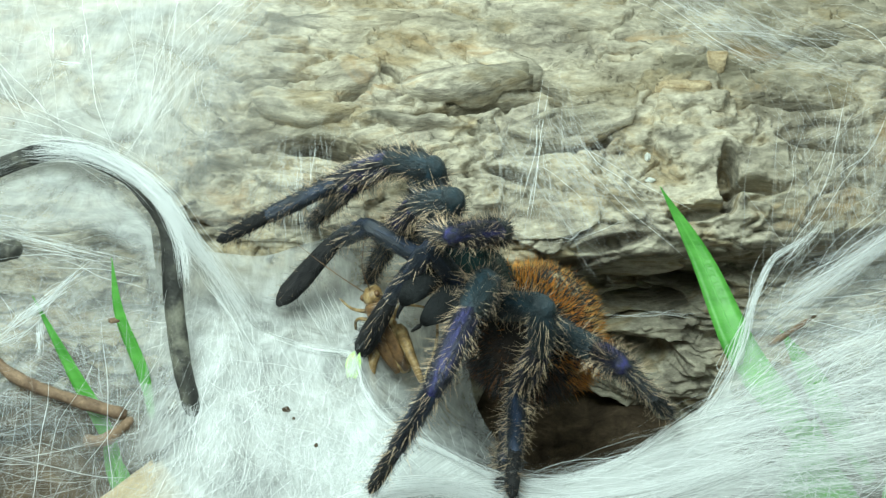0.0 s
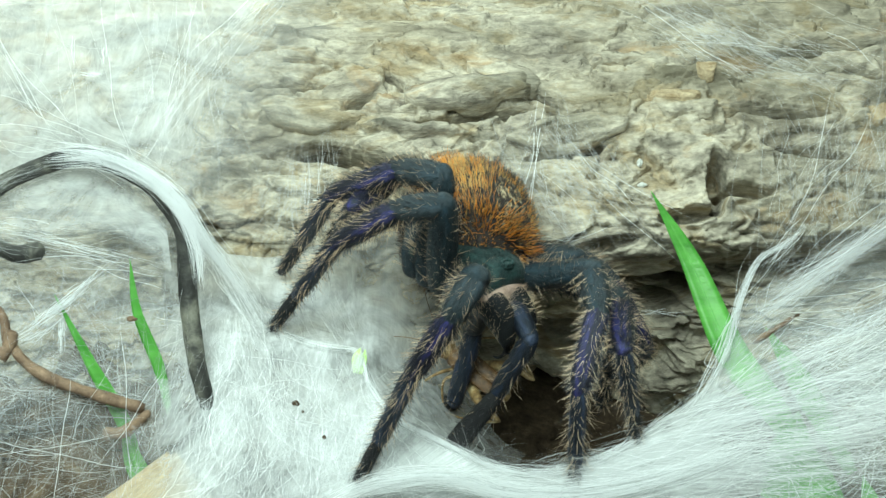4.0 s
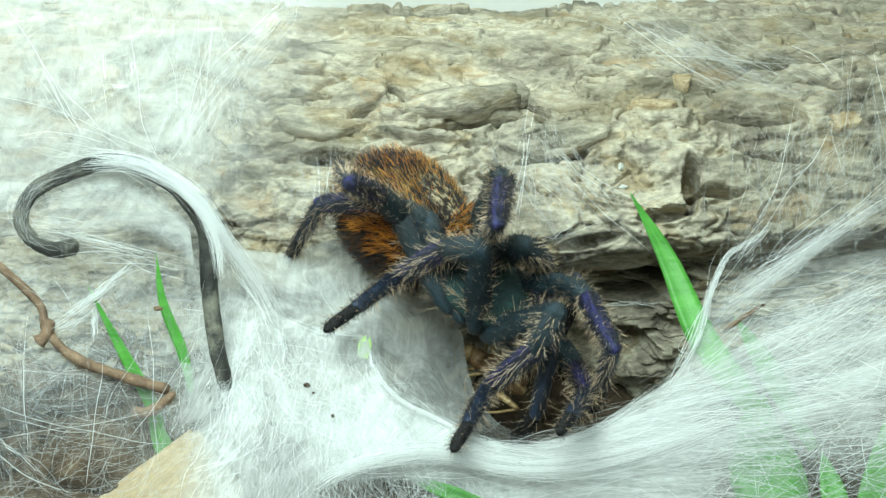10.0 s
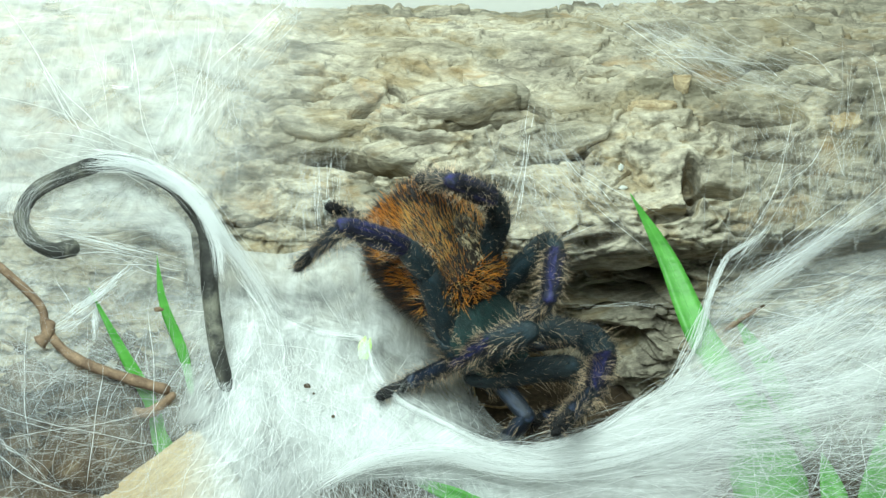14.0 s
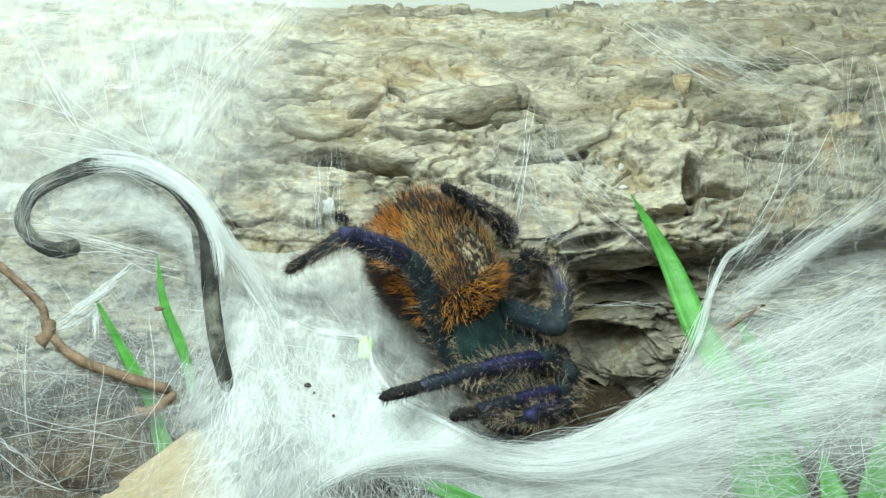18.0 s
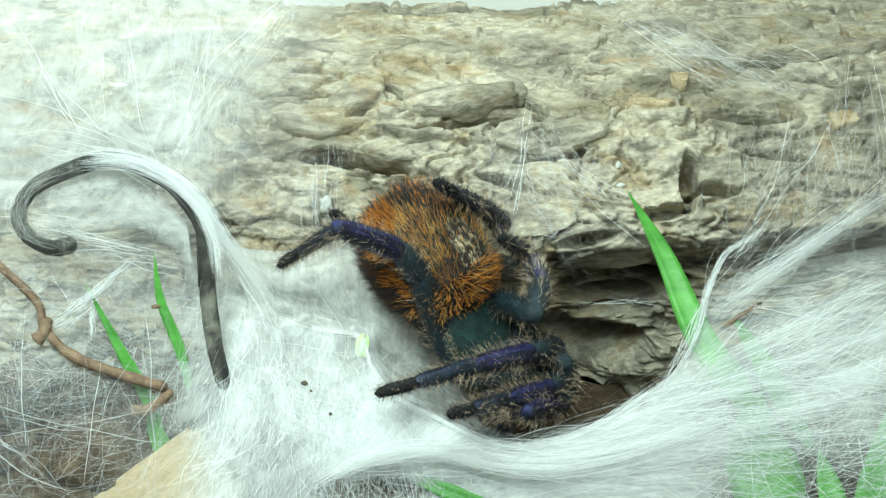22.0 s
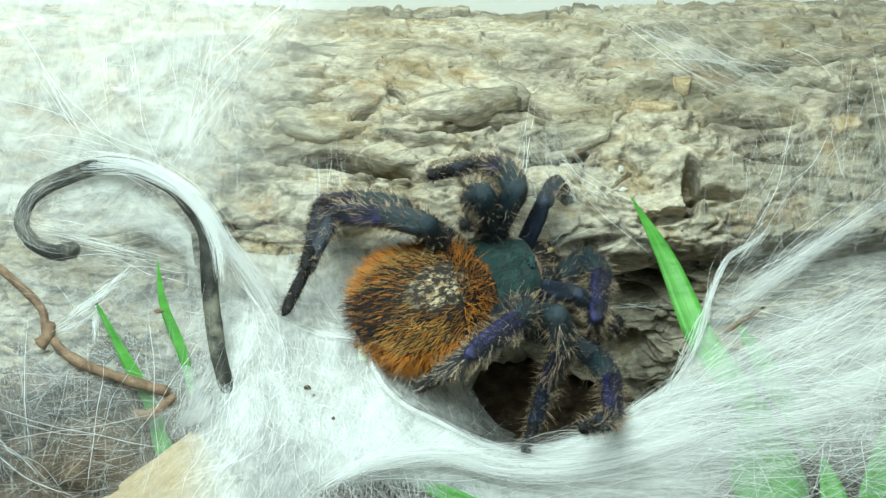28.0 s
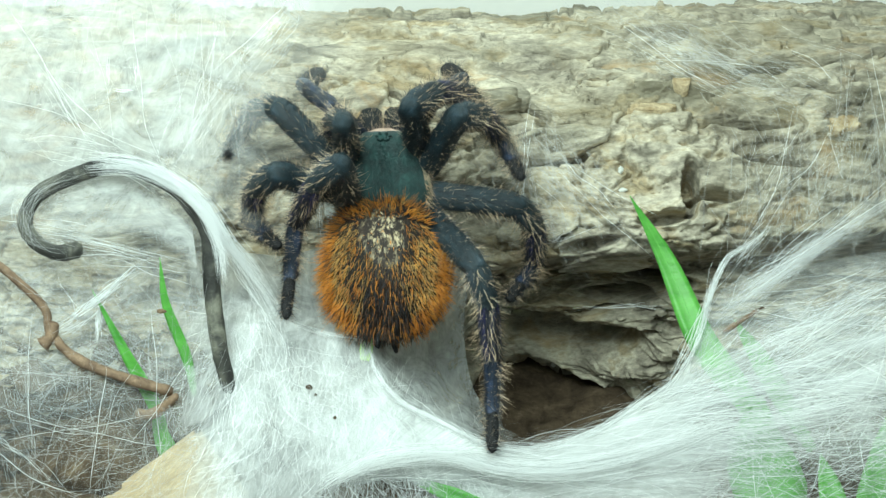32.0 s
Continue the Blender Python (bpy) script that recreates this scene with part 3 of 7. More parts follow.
RIM = [(-78.6, 12.3), (-63.7, 9.8), (-48.3, 12.5), (-37.8, 7.2), (-32.5, -0.4), (-27.9, -7.0), (-25.4, -10.7), (-18.0, -13.3), (-12.2, -14.0), (-10.8, -18.7), (-6.8, -23.1), (-0.3, -26.2), (6.5, -29.6), (14.3, -30.6), (22.8, -27.8), (28.9, -24.0), (35.6, -19.6), (39.4, -13.9), (42.2, -7.9), (47.5, -4.3), (56.2, -2.6), (79.7, 1.8)]
silk_sheet("web_sheet", RIM, [(-76.7, -43.1), (-65.7, -43.9), (-56.0, -44.2), (-47.8, -44.4), (-39.5, -44.6), (-31.1, -44.8), (-26.0, -44.9), (-20.9, -44.9), (-15.8, -45.0), (-11.5, -45.0), (-5.5, -45.0), (0.5, -45.0), (6.5, -45.0), (14.3, -45.0), (22.8, -44.9), (31.3, -44.8), (39.7, -44.7), (46.4, -44.5), (52.2, -44.4), (58.7, -44.2), (66.8, -44.0), (77.8, -43.6)], 120, 260, SILK_MID,
           lambda U, V, F: 0.85 * blob(U, V, -12, -28, 22, 24) + 0.55 * blob(U, V, -30, -12, 8, 14) + 1.05 * blob(U, V, 16, -34, 24, 8) + 0.34 * blob(U, V, 52, -18, 34, 14)
           + 0.16 + 0.35 * np.exp(-F * 16) * (U < 40) - 0.17 * blob(U, V, -53, -33, 13, 9) + 0.12 * blob(U, V, -66, -8, 18, 12) + 0.15 * blob(U, V, -56, -10, 20, 13) - 0.30 * blob(U, V, 56, -38, 15, 9) - 0.45 * blob(U, V, 46, -21, 6, 9) - 1.3 * blob(U, V, -8, -37, 10, 2.3) + 0.8 * blob(U, V, -32.5, -36, 4, 7),
           lambda U, V, F: web_out(U, V) + 1.2 * F, "dense white silk sheet round the burrow mouth", 0.3, 0.5, fan(-14, 40))
silk_sheet("web_apron", [(-7.3, -23.4), (-0.3, -26.8), (6.5, -30.0), (14.3, -30.9), (22.8, -28.1), (28.9, -24.3), (35.5, -20.0), (39.7, -14.1), (44.4, -11.7), (54.0, -9.5), (79.6, -3.4)], [(-19.2, -39.4), (-8.9, -40.7), (1.4, -42.9), (14.3, -45.0), (25.4, -44.9), (33.8, -44.8), (42.2, -44.6), (52.2, -44.4), (60.4, -41.2), (68.4, -38.5), (77.8, -31.5)], 70, 140, SILK_RIGHT,
           lambda U, V, F: np.clip(0.66 - 1.2 * blob(U, V, -8, -37, 10, 2.3) + 0.6 * blob(U, V, 18, -33, 24, 9) - 0.75 * blob(U, V, 55, -38, 15, 9) - 0.68 * blob(U, V, 46, -21, 6, 9), 0, 1) * np.where(U > 38, np.clip(F * 4 + 0.08, 0, 1), np.clip(F * 14 + 0.55, 0, 1)),
           lambda U, V, F: web_out(U, V) + 0.8 + 1.5 * F, "combed white silk drawn out from the burrow's rim", 0.25, 0.5, fan(-22, -42))
silk_sheet("web_funnel", [(-32.5, -0.4), (-27.9, -7.0), (-25.4, -10.7), (-18.0, -13.3), (-12.2, -14.0), (-10.8, -18.7), (-6.8, -23.1), (-0.3, -26.2), (6.5, -29.6), (10.0, -30.2)], [(-25.4, -1.3), (-18.3, 1.0), (-8.4, 2.8), (0.5, 1.9), (4.1, -2.8), (3.4, -10.8), (3.6, -17.0), (5.0, -23.0), (8.4, -28.0), (12.1, -30.2)], 60, 120, SILK_MID,
           lambda U, V, F: (0.95 - 0.50 * F) * np.clip((V + 32) / 6, 0, 1),
           lambda U, V, F: web_out(U, V) - 0.3 - 20 * np.sin(F * 1.57) * (0.35 + 0.65 * np.clip((-V + 4) / 30, 0, 1)), "silk wall of the funnel inside the burrow mouth", 0.3, 0.3)
silk_sheet("web_veil", [(-81.0, 45.2), (-51.7, 46.1), (-32.5, 44.7), (-12.9, 44.9), (6.8, 45.0)], [(-81.0, 1.8), (-56.0, 8.0), (-41.3, 9.9), (-29.0, 1.9), (-16.5, 1.9)], 80, 90, SILK_THIN,
           lambda U, V, F: (0.56 + 0.06 * blob(U, V, -62, 44, 36, 16) + 0.22 * blob(U, V, -40, 24, 8, 34) + 0.16 * blob(U, V, -62, 18, 22, 7)) * (1 - np.clip((U + 44 + 0.35 * (20 - V)) / 26, 0, 1)) + 0.20 * blob(U, V, -30, 34, 7, 10) + 0.12 * blob(U, V, -22, 41, 6, 6),
           lambda U, V, F: 1 + 5 * F + 0.06 * (-U - 30), "thin hazy veil of silk hung over the log", 0.6, 1.4, lambda U, V: (V + 0.3 * U, U - 0.35 * V))
silk_sheet("web_hammock", [(-75.3, 12.3), (-63.7, 10.6), (-53.4, 13.4), (-44.8, 10.7), (-39.1, 4.5)], [(-75.3, -1.7), (-63.6, 0.1), (-55.1, 1.0), (-45.6, 1.9), (-37.7, -3.5)], 50, 70, SILK_MID,
           lambda U, V, F: (0.78 - 0.3 * F) * np.clip(F * 3, 0, 1) * np.clip((1 - F) * 5, 0, 1) * np.clip((U + 70) / 16, 0.2, 1), lambda U, V, F: 7 + 4 * F + 0.02 * (-U), "white silk stretched under the bent vine", 0.4, 0.6, lambda U, V: (U, V))
silk_sheet("web_wing", [(42.3, -7.0), (48.5, 5.4), (56.3, 12.5), (64.8, 18.6), (81.4, 25.3)], [(35.6, -19.6), (41.2, -18.9), (48.9, -17.2), (57.5, -15.5), (80.4, -10.2)], 60, 90, SILK_RIGHT,
           lambda U, V, F: (0.03 + 0.16 * F * F) * np.clip(F * 3, 0, 1), lambda U, V, F: web_out(U, V) + 1.5 - 4 * (1 - F), "combed silk sheet rising to the log", 0.3, 0.8, fan(20, -40))
silk_sheet("web_fold", [(-20.9, -35.1), (-15.8, -32.5), (-8.9, -30.4), (-0.3, -30.0), (8.2, -31.7), (18.5, -32.1), (31.3, -29.9), (48.3, -23.8), (78.8, -10.2)], [(-19.2, -37.6), (-14.1, -35.3), (-8.1, -33.2), (0.5, -32.7), (8.2, -35.1), (18.5, -36.0), (31.3, -35.0), (48.1, -29.6), (77.7, -16.9)], 24, 120, SILK_MID,
           lambda U, V, F: (0.9 - 0.5 * np.clip((U - 20) / 30, 0, 1)) * np.sin(F * 3.14) * np.clip((U + 23) / 12, 0, 1), lambda U, V, F: web_out(U, V) + 2.0 + 1.0 * np.sin(F * 3.14), "thick white fold of silk along the front edge", 0.3, 0.4, lambda U, V: (U, V))

strands("web_threads", [
    (34, (22.7, -28.6, 14.1), (35.4, -20.2, 11.7), (56.6, -18.6, 15.6), (78.8, 0.1, 11.8), 0.3, 0.024, 0.25),
    (34, (6.5, -30.7, 13.5), (22.7, -28.8, 14.1), (55.8, -30.1, 20.1), (78.0, -8.4, 14.8), 0.4, 0.024, 0.25),
    (34, (-7.2, -30.7, 14.0), (14.2, -31.9, 14.2), (43.5, -38.7, 18.0), (76.4, -18.3, 21.3), 1.2, 0.022, 0.4),
    (28, (9.9, -31.9, 14.5), (31.2, -23.8, 14.2), (59.8, -38.3, 20.9), (77.0, -13.4, 19.0), 1.0, 0.024, 0.4),
    (14, (39.2, -13.8, 8.4), (42.0, -7.8, 5.0), (60.7, 7.9, 7.6), (78.8, 16.4, 11.8), 0.5, 0.024, 0.5),
    (12, (35.2, -19.6, 12.8), (39.5, -13.8, 9.4), (46.4, 1.9, -6.5), (64.9, 22.5, -12.5), -0.5, 0.022, 1.0),
    (16, (32.6, -23.4, 13.7), (33.9, -22.2, 13.2), (41.6, -6.9, 4.9), (43.0, -3.4, 3.7), 0.3, 0.026, 0.3),
    (10, (-32.3, -0.8, 1.8), (-25.2, -10.6, 5.1), (-30.8, -38.9, 16.7), (-15.6, -39.0, 15.4), -1.0, 0.022, 2.0),
    (14, (-11.7, -14.3, 6.6), (-2.1, -25.6, 12.9), (-15.6, -39.0, 15.4), (9.9, -39.1, 15.0), -0.6, 0.022, 1.2),
    (24, (-19.0, -35.5, 16.6), (-13.9, -33.0, 16.3), (9.8, -33.0, 16.0), (30.9, -32.9, 17.4), -2.0, 0.030, 0.9),
    (30, (-38.7, 8.9, 3.4), (-32.2, -0.8, 2.8), (-27.5, -10.4, 6.2), (-24.5, -17.2, 10.4), -0.6, 0.030, 0.6),
    (9, (-38.9, 38.6, 6), (-19.9, 39.1, 2), (-43.9, 9.7, 8), (-33.8, 9.8, 4), 2.5, 0.022, 2.0),
    (8, (-73.5, 40.1, 8), (-38.6, 40.1, 8), (-50.7, 12.2, 9), (-33.8, 12.4, 4), 0.8, 0.030, 4.0),
    (4, (-73.5, 38.4, 8), (-72.5, 1.8, 12), (-42.1, 36.6, 8), (-33.7, 3.6, 5), 1.6, 0.024, 4.0),
    (8, (-25.3, 40.1, 1), (-19.9, 40.1, 1), (-39.0, 22.9, 5), (-33.7, 28.2, 5), 0.4, 0.024, 0.8),
    (24, (-71.0, 17.3, 11), (-50.2, 14.7, 12), (-43.5, 12.2, 11), (-36.7, 4.4, 10), -1.0, 0.030, 1.2),
    (44, (-71.3, 5.3, 10), (-57.4, 1.0, 10), (-50.5, 2.7, 10), (-36.7, -3.4, 10), 0.4, 0.026, 0.9),
    (60, (-59.6, -12.8, 14.5), (-54.4, -8.9, 14.5), (-50.1, -5.9, 14.5), (-44.8, -0.8, 14.5), 0.2, 0.034, 0.26),
    (26, (-52.9, -7.6, 12.5), (-52.2, -8.1, 12.5), (-53.3, -13.6, 12.5), (-52.7, -14.7, 12.5), 0.1, 0.034, 0.15),
    (14, (-59.1, -12.4, 13.5), (-57.8, -13.2, 13.5), (-53.1, -10.2, 13.5), (-51.8, -8.9, 13.5), 0.2, 0.036, 0.2),
    (12, (-70.8, 0.1, 12), (-61.6, -37.4, 15), (-46.8, -17.1, 12), (-34.7, -27.4, 12), 1.8, 0.022, 4.0),
    (10, (-70.4, -22.1, 14), (-68.4, -37.4, 15), (-44.9, -23.9, 13), (-34.6, -17.0, 13), 1.6, 0.024, 3.0),
    (16, (-66.7, -37.4, 15), (-38.6, -37.4, 15), (-62.0, -10.2, 13), (-33.0, -10.2, 12), 0.3, 0.026, 3.0),
    (8, (-70.1, -23.8, 15), (-69.3, -28.9, 15), (-59.9, -35.7, 15), (-53.1, -39.1, 15), 0.6, 0.034, 0.8),
    (9, (-63.5, 29.6, 9), (-62.8, 33.1, 9), (-50.5, 15.7, 10), (-45.0, 12.2, 10), 2.4, 0.030, 0.6),
    (4, (-52.3, 30.1, 8), (-52.0, 30.1, 8), (-52.2, 25.2, 8), (-51.9, 25.2, 8), 0.1, 0.050, 0.15),
    (3, (-47.7, 30.1, 8), (-47.3, 30.1, 8), (-48.0, 24.6, 8), (-47.7, 24.6, 8), 0.1, 0.050, 0.15),
    (4, (-52.2, 25.2, 8), (-52.0, 25.0, 8), (-48.2, 24.6, 8), (-47.9, 24.6, 8), 0.3, 0.050, 0.15),
    (6, (10.7, 13.0, -8.3), (16.3, 16.7, -9.7), (8.8, 1.9, -6.5), (23.5, 1.0, -6.4), 0.2, 0.022, 2.0),
    (7, (8.9, 16.7, -9.7), (16.3, 17.7, -10.1), (19.7, 1.9, -5.5), (36.3, 1.9, -6.5), 0.5, 0.022, 2.5),
    (5, (13.7, 24.5, -14.7), (14.6, 23.5, -14.1), (8.8, 3.7, -5.6), (12.4, 1.9, -5.5), 0.3, 0.024, 1.0),
    (6, (8.8, 1.9, -5.5), (12.4, 1.0, -5.4), (22.6, 4.7, -6.7), (30.8, 6.5, -6.9), 0.5, 0.028, 0.8),
    (6, (18.8, -10.0, -5.6), (20.7, -9.8, -5.5), (36.2, -9.0, -5.4), (37.6, -9.8, -5.5), -0.4, 0.026, 0.2),
    (7, (21.5, 41.9, -35.5), (32.6, 36.9, -26.0), (43.1, 28.4, -16.6), (50.0, 22.5, -12.5), 1.2, 0.024, 1.5),
    (8, (45.7, 45.1, -46.0), (53.9, 36.9, -26.0), (61.8, 27.4, -15.8), (76.4, 24.4, -13.7), 1.2, 0.024, 1.5),
    (5, (26.8, 36.9, -26.0), (32.3, 34.7, -23.0), (49.1, 31.5, -19.4), (60.2, 29.4, -17.5), 0.8, 0.022, 2.0),
    (14, (53.2, 27.3, -14.8), (73.9, 32.5, -19.5), (47.0, 1.9, -4.5), (70.8, 5.6, -4.8), 1.2, 0.022, 3.0),
    (10, (47.3, 10.2, -6.6), (50.8, 1.9, -5.5), (64.6, 22.4, -10.5), (75.1, 17.6, -8.1), 0.8, 0.022, 2.0),
    (14, (43.6, -2.5, 5.3), (45.6, -3.4, 5.8), (49.6, 2.7, 5.6), (51.8, 4.5, 5.9), 0.5, 0.024, 0.5),
    (12, (-20.7, 14.9, -9.0), (-17.0, 16.7, -9.7), (-22.3, 0.1, -5.4), (-16.8, 0.1, -5.4), 0.2, 0.024, 0.7),
    (14, (9.8, -33.8, 16.1), (39.9, -17.1, 12.9), (44.8, -10.3, 9.0), (75.0, -29.4, 26.9), 0.8, 0.024, 1.5),
    (12, (43.4, -38.6, 19.1), (59.6, -38.2, 22.0), (48.7, -13.7, 11.9), (74.4, -0.8, 12.0), 0.5, 0.024, 1.5),
    (14, (-30.7, -13.8, 8.8), (-19.0, -35.6, 15.7), (-14.2, -17.2, 9.8), (3.1, -34.0, 15.0), 1.2, 0.022, 3.0),
    (12, (-25.8, -37.2, 16.3), (-2.0, -37.4, 15.0), (-24.7, -13.8, 8.3), (-9.0, -17.2, 9.6), 1.0, 0.022, 3.0),
], THREAD, "loose white silk threads strung across the burrow")
strands("web_fine_threads", [
    (420, (22.7, -28.6, 14.1), (35.4, -20.2, 11.7), (56.4, -20.2, 16.6), (78.8, 0.1, 11.8), 0.3, 0.014, 0.25),
    (420, (6.5, -30.7, 13.5), (22.7, -28.8, 14.1), (55.8, -30.1, 20.1), (77.8, -10.1, 15.8), 0.4, 0.014, 0.25),
    (420, (-7.2, -30.7, 14.0), (14.2, -31.9, 14.2), (43.5, -39.5, 18.0), (76.4, -18.3, 21.3), 1.2, 0.014, 0.5),
    (200, (18.4, -34.8, 15.4), (43.6, -26.9, 17.5), (59.8, -38.3, 20.9), (77.0, -13.4, 19.0), 1.0, 0.014, 1.0),
    (260, (39.2, -13.8, 8.4), (42.0, -7.8, 5.0), (60.7, 3.6, 7.6), (78.8, 13.8, 11.8), 0.5, 0.014, 0.8),
    (300, (49.9, -3.6, -5.6), (71.2, 1.9, -6.1), (48.1, 22.5, -12.5), (77.0, 29.4, -16.5), 1.2, 0.014, 4.0),
    (260, (-31.4, -2.6, 2.0), (-12.2, -14.1, 6.5), (-32.5, -38.8, 16.9), (-3.7, -39.1, 14.9), -0.8, 0.014, 2.5),
    (200, (-11.7, -14.3, 6.6), (6.5, -29.0, 13.8), (-25.8, -38.9, 16.2), (9.9, -39.1, 15.0), -0.6, 0.014, 1.5),
    (260, (-28.1, -15.5, 9.6), (-2.0, -35.7, 14.9), (-19.0, -37.3, 15.6), (6.5, -30.6, 14.9), 1.2, 0.014, 4.0),
    (220, (-30.0, -35.5, 16.6), (-23.0, -13.8, 8.0), (-12.5, -17.2, 9.6), (3.1, -35.7, 14.9), 1.2, 0.014, 4.0),
    (90, (-73.5, 40.1, 8), (-25.1, 40.7, 3), (-73.0, 3.5, 10), (-33.8, 5.4, 4), 0.8, 0.013, 5.0),
    (110, (-73.5, 38.4, 8), (-72.5, 1.8, 12), (-38.0, 38.6, 6), (-32.1, 3.6, 4), 0.6, 0.013, 5.0),
    (60, (-42.4, 38.6, 6), (-31.2, 38.9, 4), (-43.9, 9.7, 8), (-33.8, 1.9, 4), 0.5, 0.016, 3.0),
    (190, (-72.5, 1.8, 12), (-71.9, -39.1, 15), (-39.1, -2.5, 11), (-32.9, -35.9, 13), 0.8, 0.015, 5.0),
    (130, (-71.9, -39.1, 15), (-32.9, -39.3, 13), (-72.8, 0.1, 11), (-34.8, 0.1, 11), 0.6, 0.015, 5.0),
    (300, (7.0, 16.7, -9.7), (18.2, 20.6, -11.4), (8.8, 1.0, -5.4), (32.6, 1.0, -6.4), 0.6, 0.014, 3.0),
    (260, (22.1, 45.1, -46.0), (40.3, 36.9, -26.0), (43.1, 28.4, -16.6), (66.8, 22.5, -12.5), 1.2, 0.014, 3.5),
    (150, (-24.4, 14.9, -9.0), (-17.0, 17.7, -10.1), (-27.8, 0.1, -5.4), (-16.8, -2.7, -5.5), 0.2, 0.014, 2.0),
    (50, (-23.6, -2.6, -0.6), (-13.0, -3.5, -5.0), (-16.2, -13.1, 4.1), (-7.4, -21.9, 5.1), 0.3, 0.014, 1.0),
], FAINT, "fine half-transparent silk threads", seed=5)


def lint(name, label, count, box, grain, length, radius, lift, material, seed, curl=0.5):
    """Short crinkled fibres felted onto the web sheet, lying along the grain (u, v) -> degrees, within box (u from, to, v from, to)."""
    rnd = np.random.RandomState(seed)
    lines, rad, steps = [], [], 12
    rim = np.array(RIM)
    while len(lines) < count:
        u, v = rnd.uniform(box[0], box[1]), rnd.uniform(box[2], box[3])
        if v > np.interp(u, rim[:, 0], rim[:, 1]) - 1.2 or ((u + 8) / 10) ** 2 + ((v + 37) / 2.0) ** 2 < 1:
            continue
        way = radians(grain(u, v) + rnd.randn() * 22)
        step = length * rnd.uniform(0.4, 1.3) / steps
        turn, line = rnd.randn() * 0.06, []
        for i in range(steps):
            line.append((u, v, float(web_out(u, v)) + lift * (0.4 + 0.6 * rnd.rand())))
            way += turn + rnd.randn() * curl * 0.25
            u, v = u + step * math.cos(way), v + step * math.sin(way)
        line = np.array(line)
        if np.any(line[:, 1] > np.interp(line[:, 0], rim[:, 0], rim[:, 1]) - 0.8):
            continue
        line[:, 2] = np.convolve(np.pad(line[:, 2], 2, mode="edge"), np.ones(5) / 5, "valid")
        lines.append(line)
        rad.append(radius * (0.5 + rnd.rand() ** 2) * np.clip(np.minimum(np.linspace(0, 5, steps), np.linspace(5, 0, steps)), 0.15, 1))
    v, f = tubes(np.array(lines), np.array(rad))
    return tagged(mesh_ob(name, to_world(v), f, material, smooth=False), label, "spider web", kind="stuff")


lint("web_lint", "crinkled white silk fibres felted onto the web sheet", 2600, (-36, 8, -44, -4), lambda u, v: math.degrees(math.atan2(v - 40, u + 14)), 9, 0.024, 2.0, FAINT, 31)
lint("web_lint", "crinkled white silk fibres felted onto the web sheet", 1500, (-5, 76, -44, -2), lambda u, v: math.degrees(math.atan2(v + 44, u + 24)) - 2, 13, 0.022, 3.6, FAINT, 32, 0.3)
lint("web_lint", "thin silk fibres strung over soil and twigs", 420, (-72, -36, -43, 0), lambda u, v: 180 * math.sin(u * 0.21 + v * 0.13), 16, 0.019, 2.2, FAINT, 33, 0.5)
lint("web_lint", "white silk fibres combed across the web sheet", 420, (2, 76, -44, -6), lambda u, v: math.degrees(math.atan2(v + 44, u + 24)) - 2, 22, 0.026, 4.4, THREAD, 34, 0.16)
lint("web_lint", "crinkled white silk fibres felted onto the web sheet", 380, (-34, 10, -44, -6), lambda u, v: math.degrees(math.atan2(v - 40, u + 14)), 14, 0.026, 2.6, THREAD, 35, 0.5)

for pts, n, spread, seed in (
    ([(-54.4, 13.5, 12.5), (-50.0, 13.4, 13), (-45.7, 12.4, 13), (-40.6, 9.9, 13), (-36.4, 6.1, 12.5), (-33.5, 1.4, 11), (-29.9, -3.4, 8), (-25.8, -10.5, 5)], 300, 0.6, 1),
    ([(-21.6, 40.9, 2), (-27.7, 33.6, 4), (-34.5, 25.5, 6), (-38.6, 18.4, 8), (-42.7, 11.3, 10)], 44, 1.9, 2),
    ([(32.2, -23.9, 12.9), (36.8, -18.1, 10.0), (39.8, -13.0, 7.0), (41.6, -7.5, 4.2), (43.6, -3.0, 3.6), (45.2, -0.8, 3.5), (48.6, 1.2, 4.0), (51.6, 4.0, 5.0)], 62, 0.30, 3),
    ([(-19.0, -36.2, 16.7), (-13.9, -33.4, 16.4), (-8.0, -31.5, 16.1), (0.5, -30.9, 16.0), (8.1, -32.8, 16.1), (18.3, -33.0, 16.5), (30.9, -30.3, 17.5), (43.5, -25.2, 18.1)], 220, 0.8, 4),
    ([(-25.4, -10.7, 4.2), (-17.9, -13.4, 5.4), (-12.2, -14.3, 5.7), (-10.6, -18.6, 8.5), (-6.8, -23.2, 11.0), (-0.3, -26.4, 12.3), (6.5, -29.7, 13.0), (14.2, -30.7, 13.3), (22.8, -28.0, 13.5), (28.8, -24.1, 12.6), (35.5, -19.6, 10.8)], 60, 0.3, 6),
    ([(-12.6, -17.4, 7.2), (-12.2, -15.6, 6.8), (-11.9, -14.3, 6.3)], 96, 0.35, 7),
    ([(-36.4, 38.7, 5), (-36.7, 28.1, 6), (-37.9, 18.4, 7), (-37.8, 9.7, 8)], 15, 1.2, 8),
):
    v, f = band(pts, n, spread, 0.026, seed)
    tagged(mesh_ob("web_band", to_world(v), f, FAINT if spread > 1 else THREAD, smooth=False), "thick white band of silk threads", "spider web", kind="stuff")


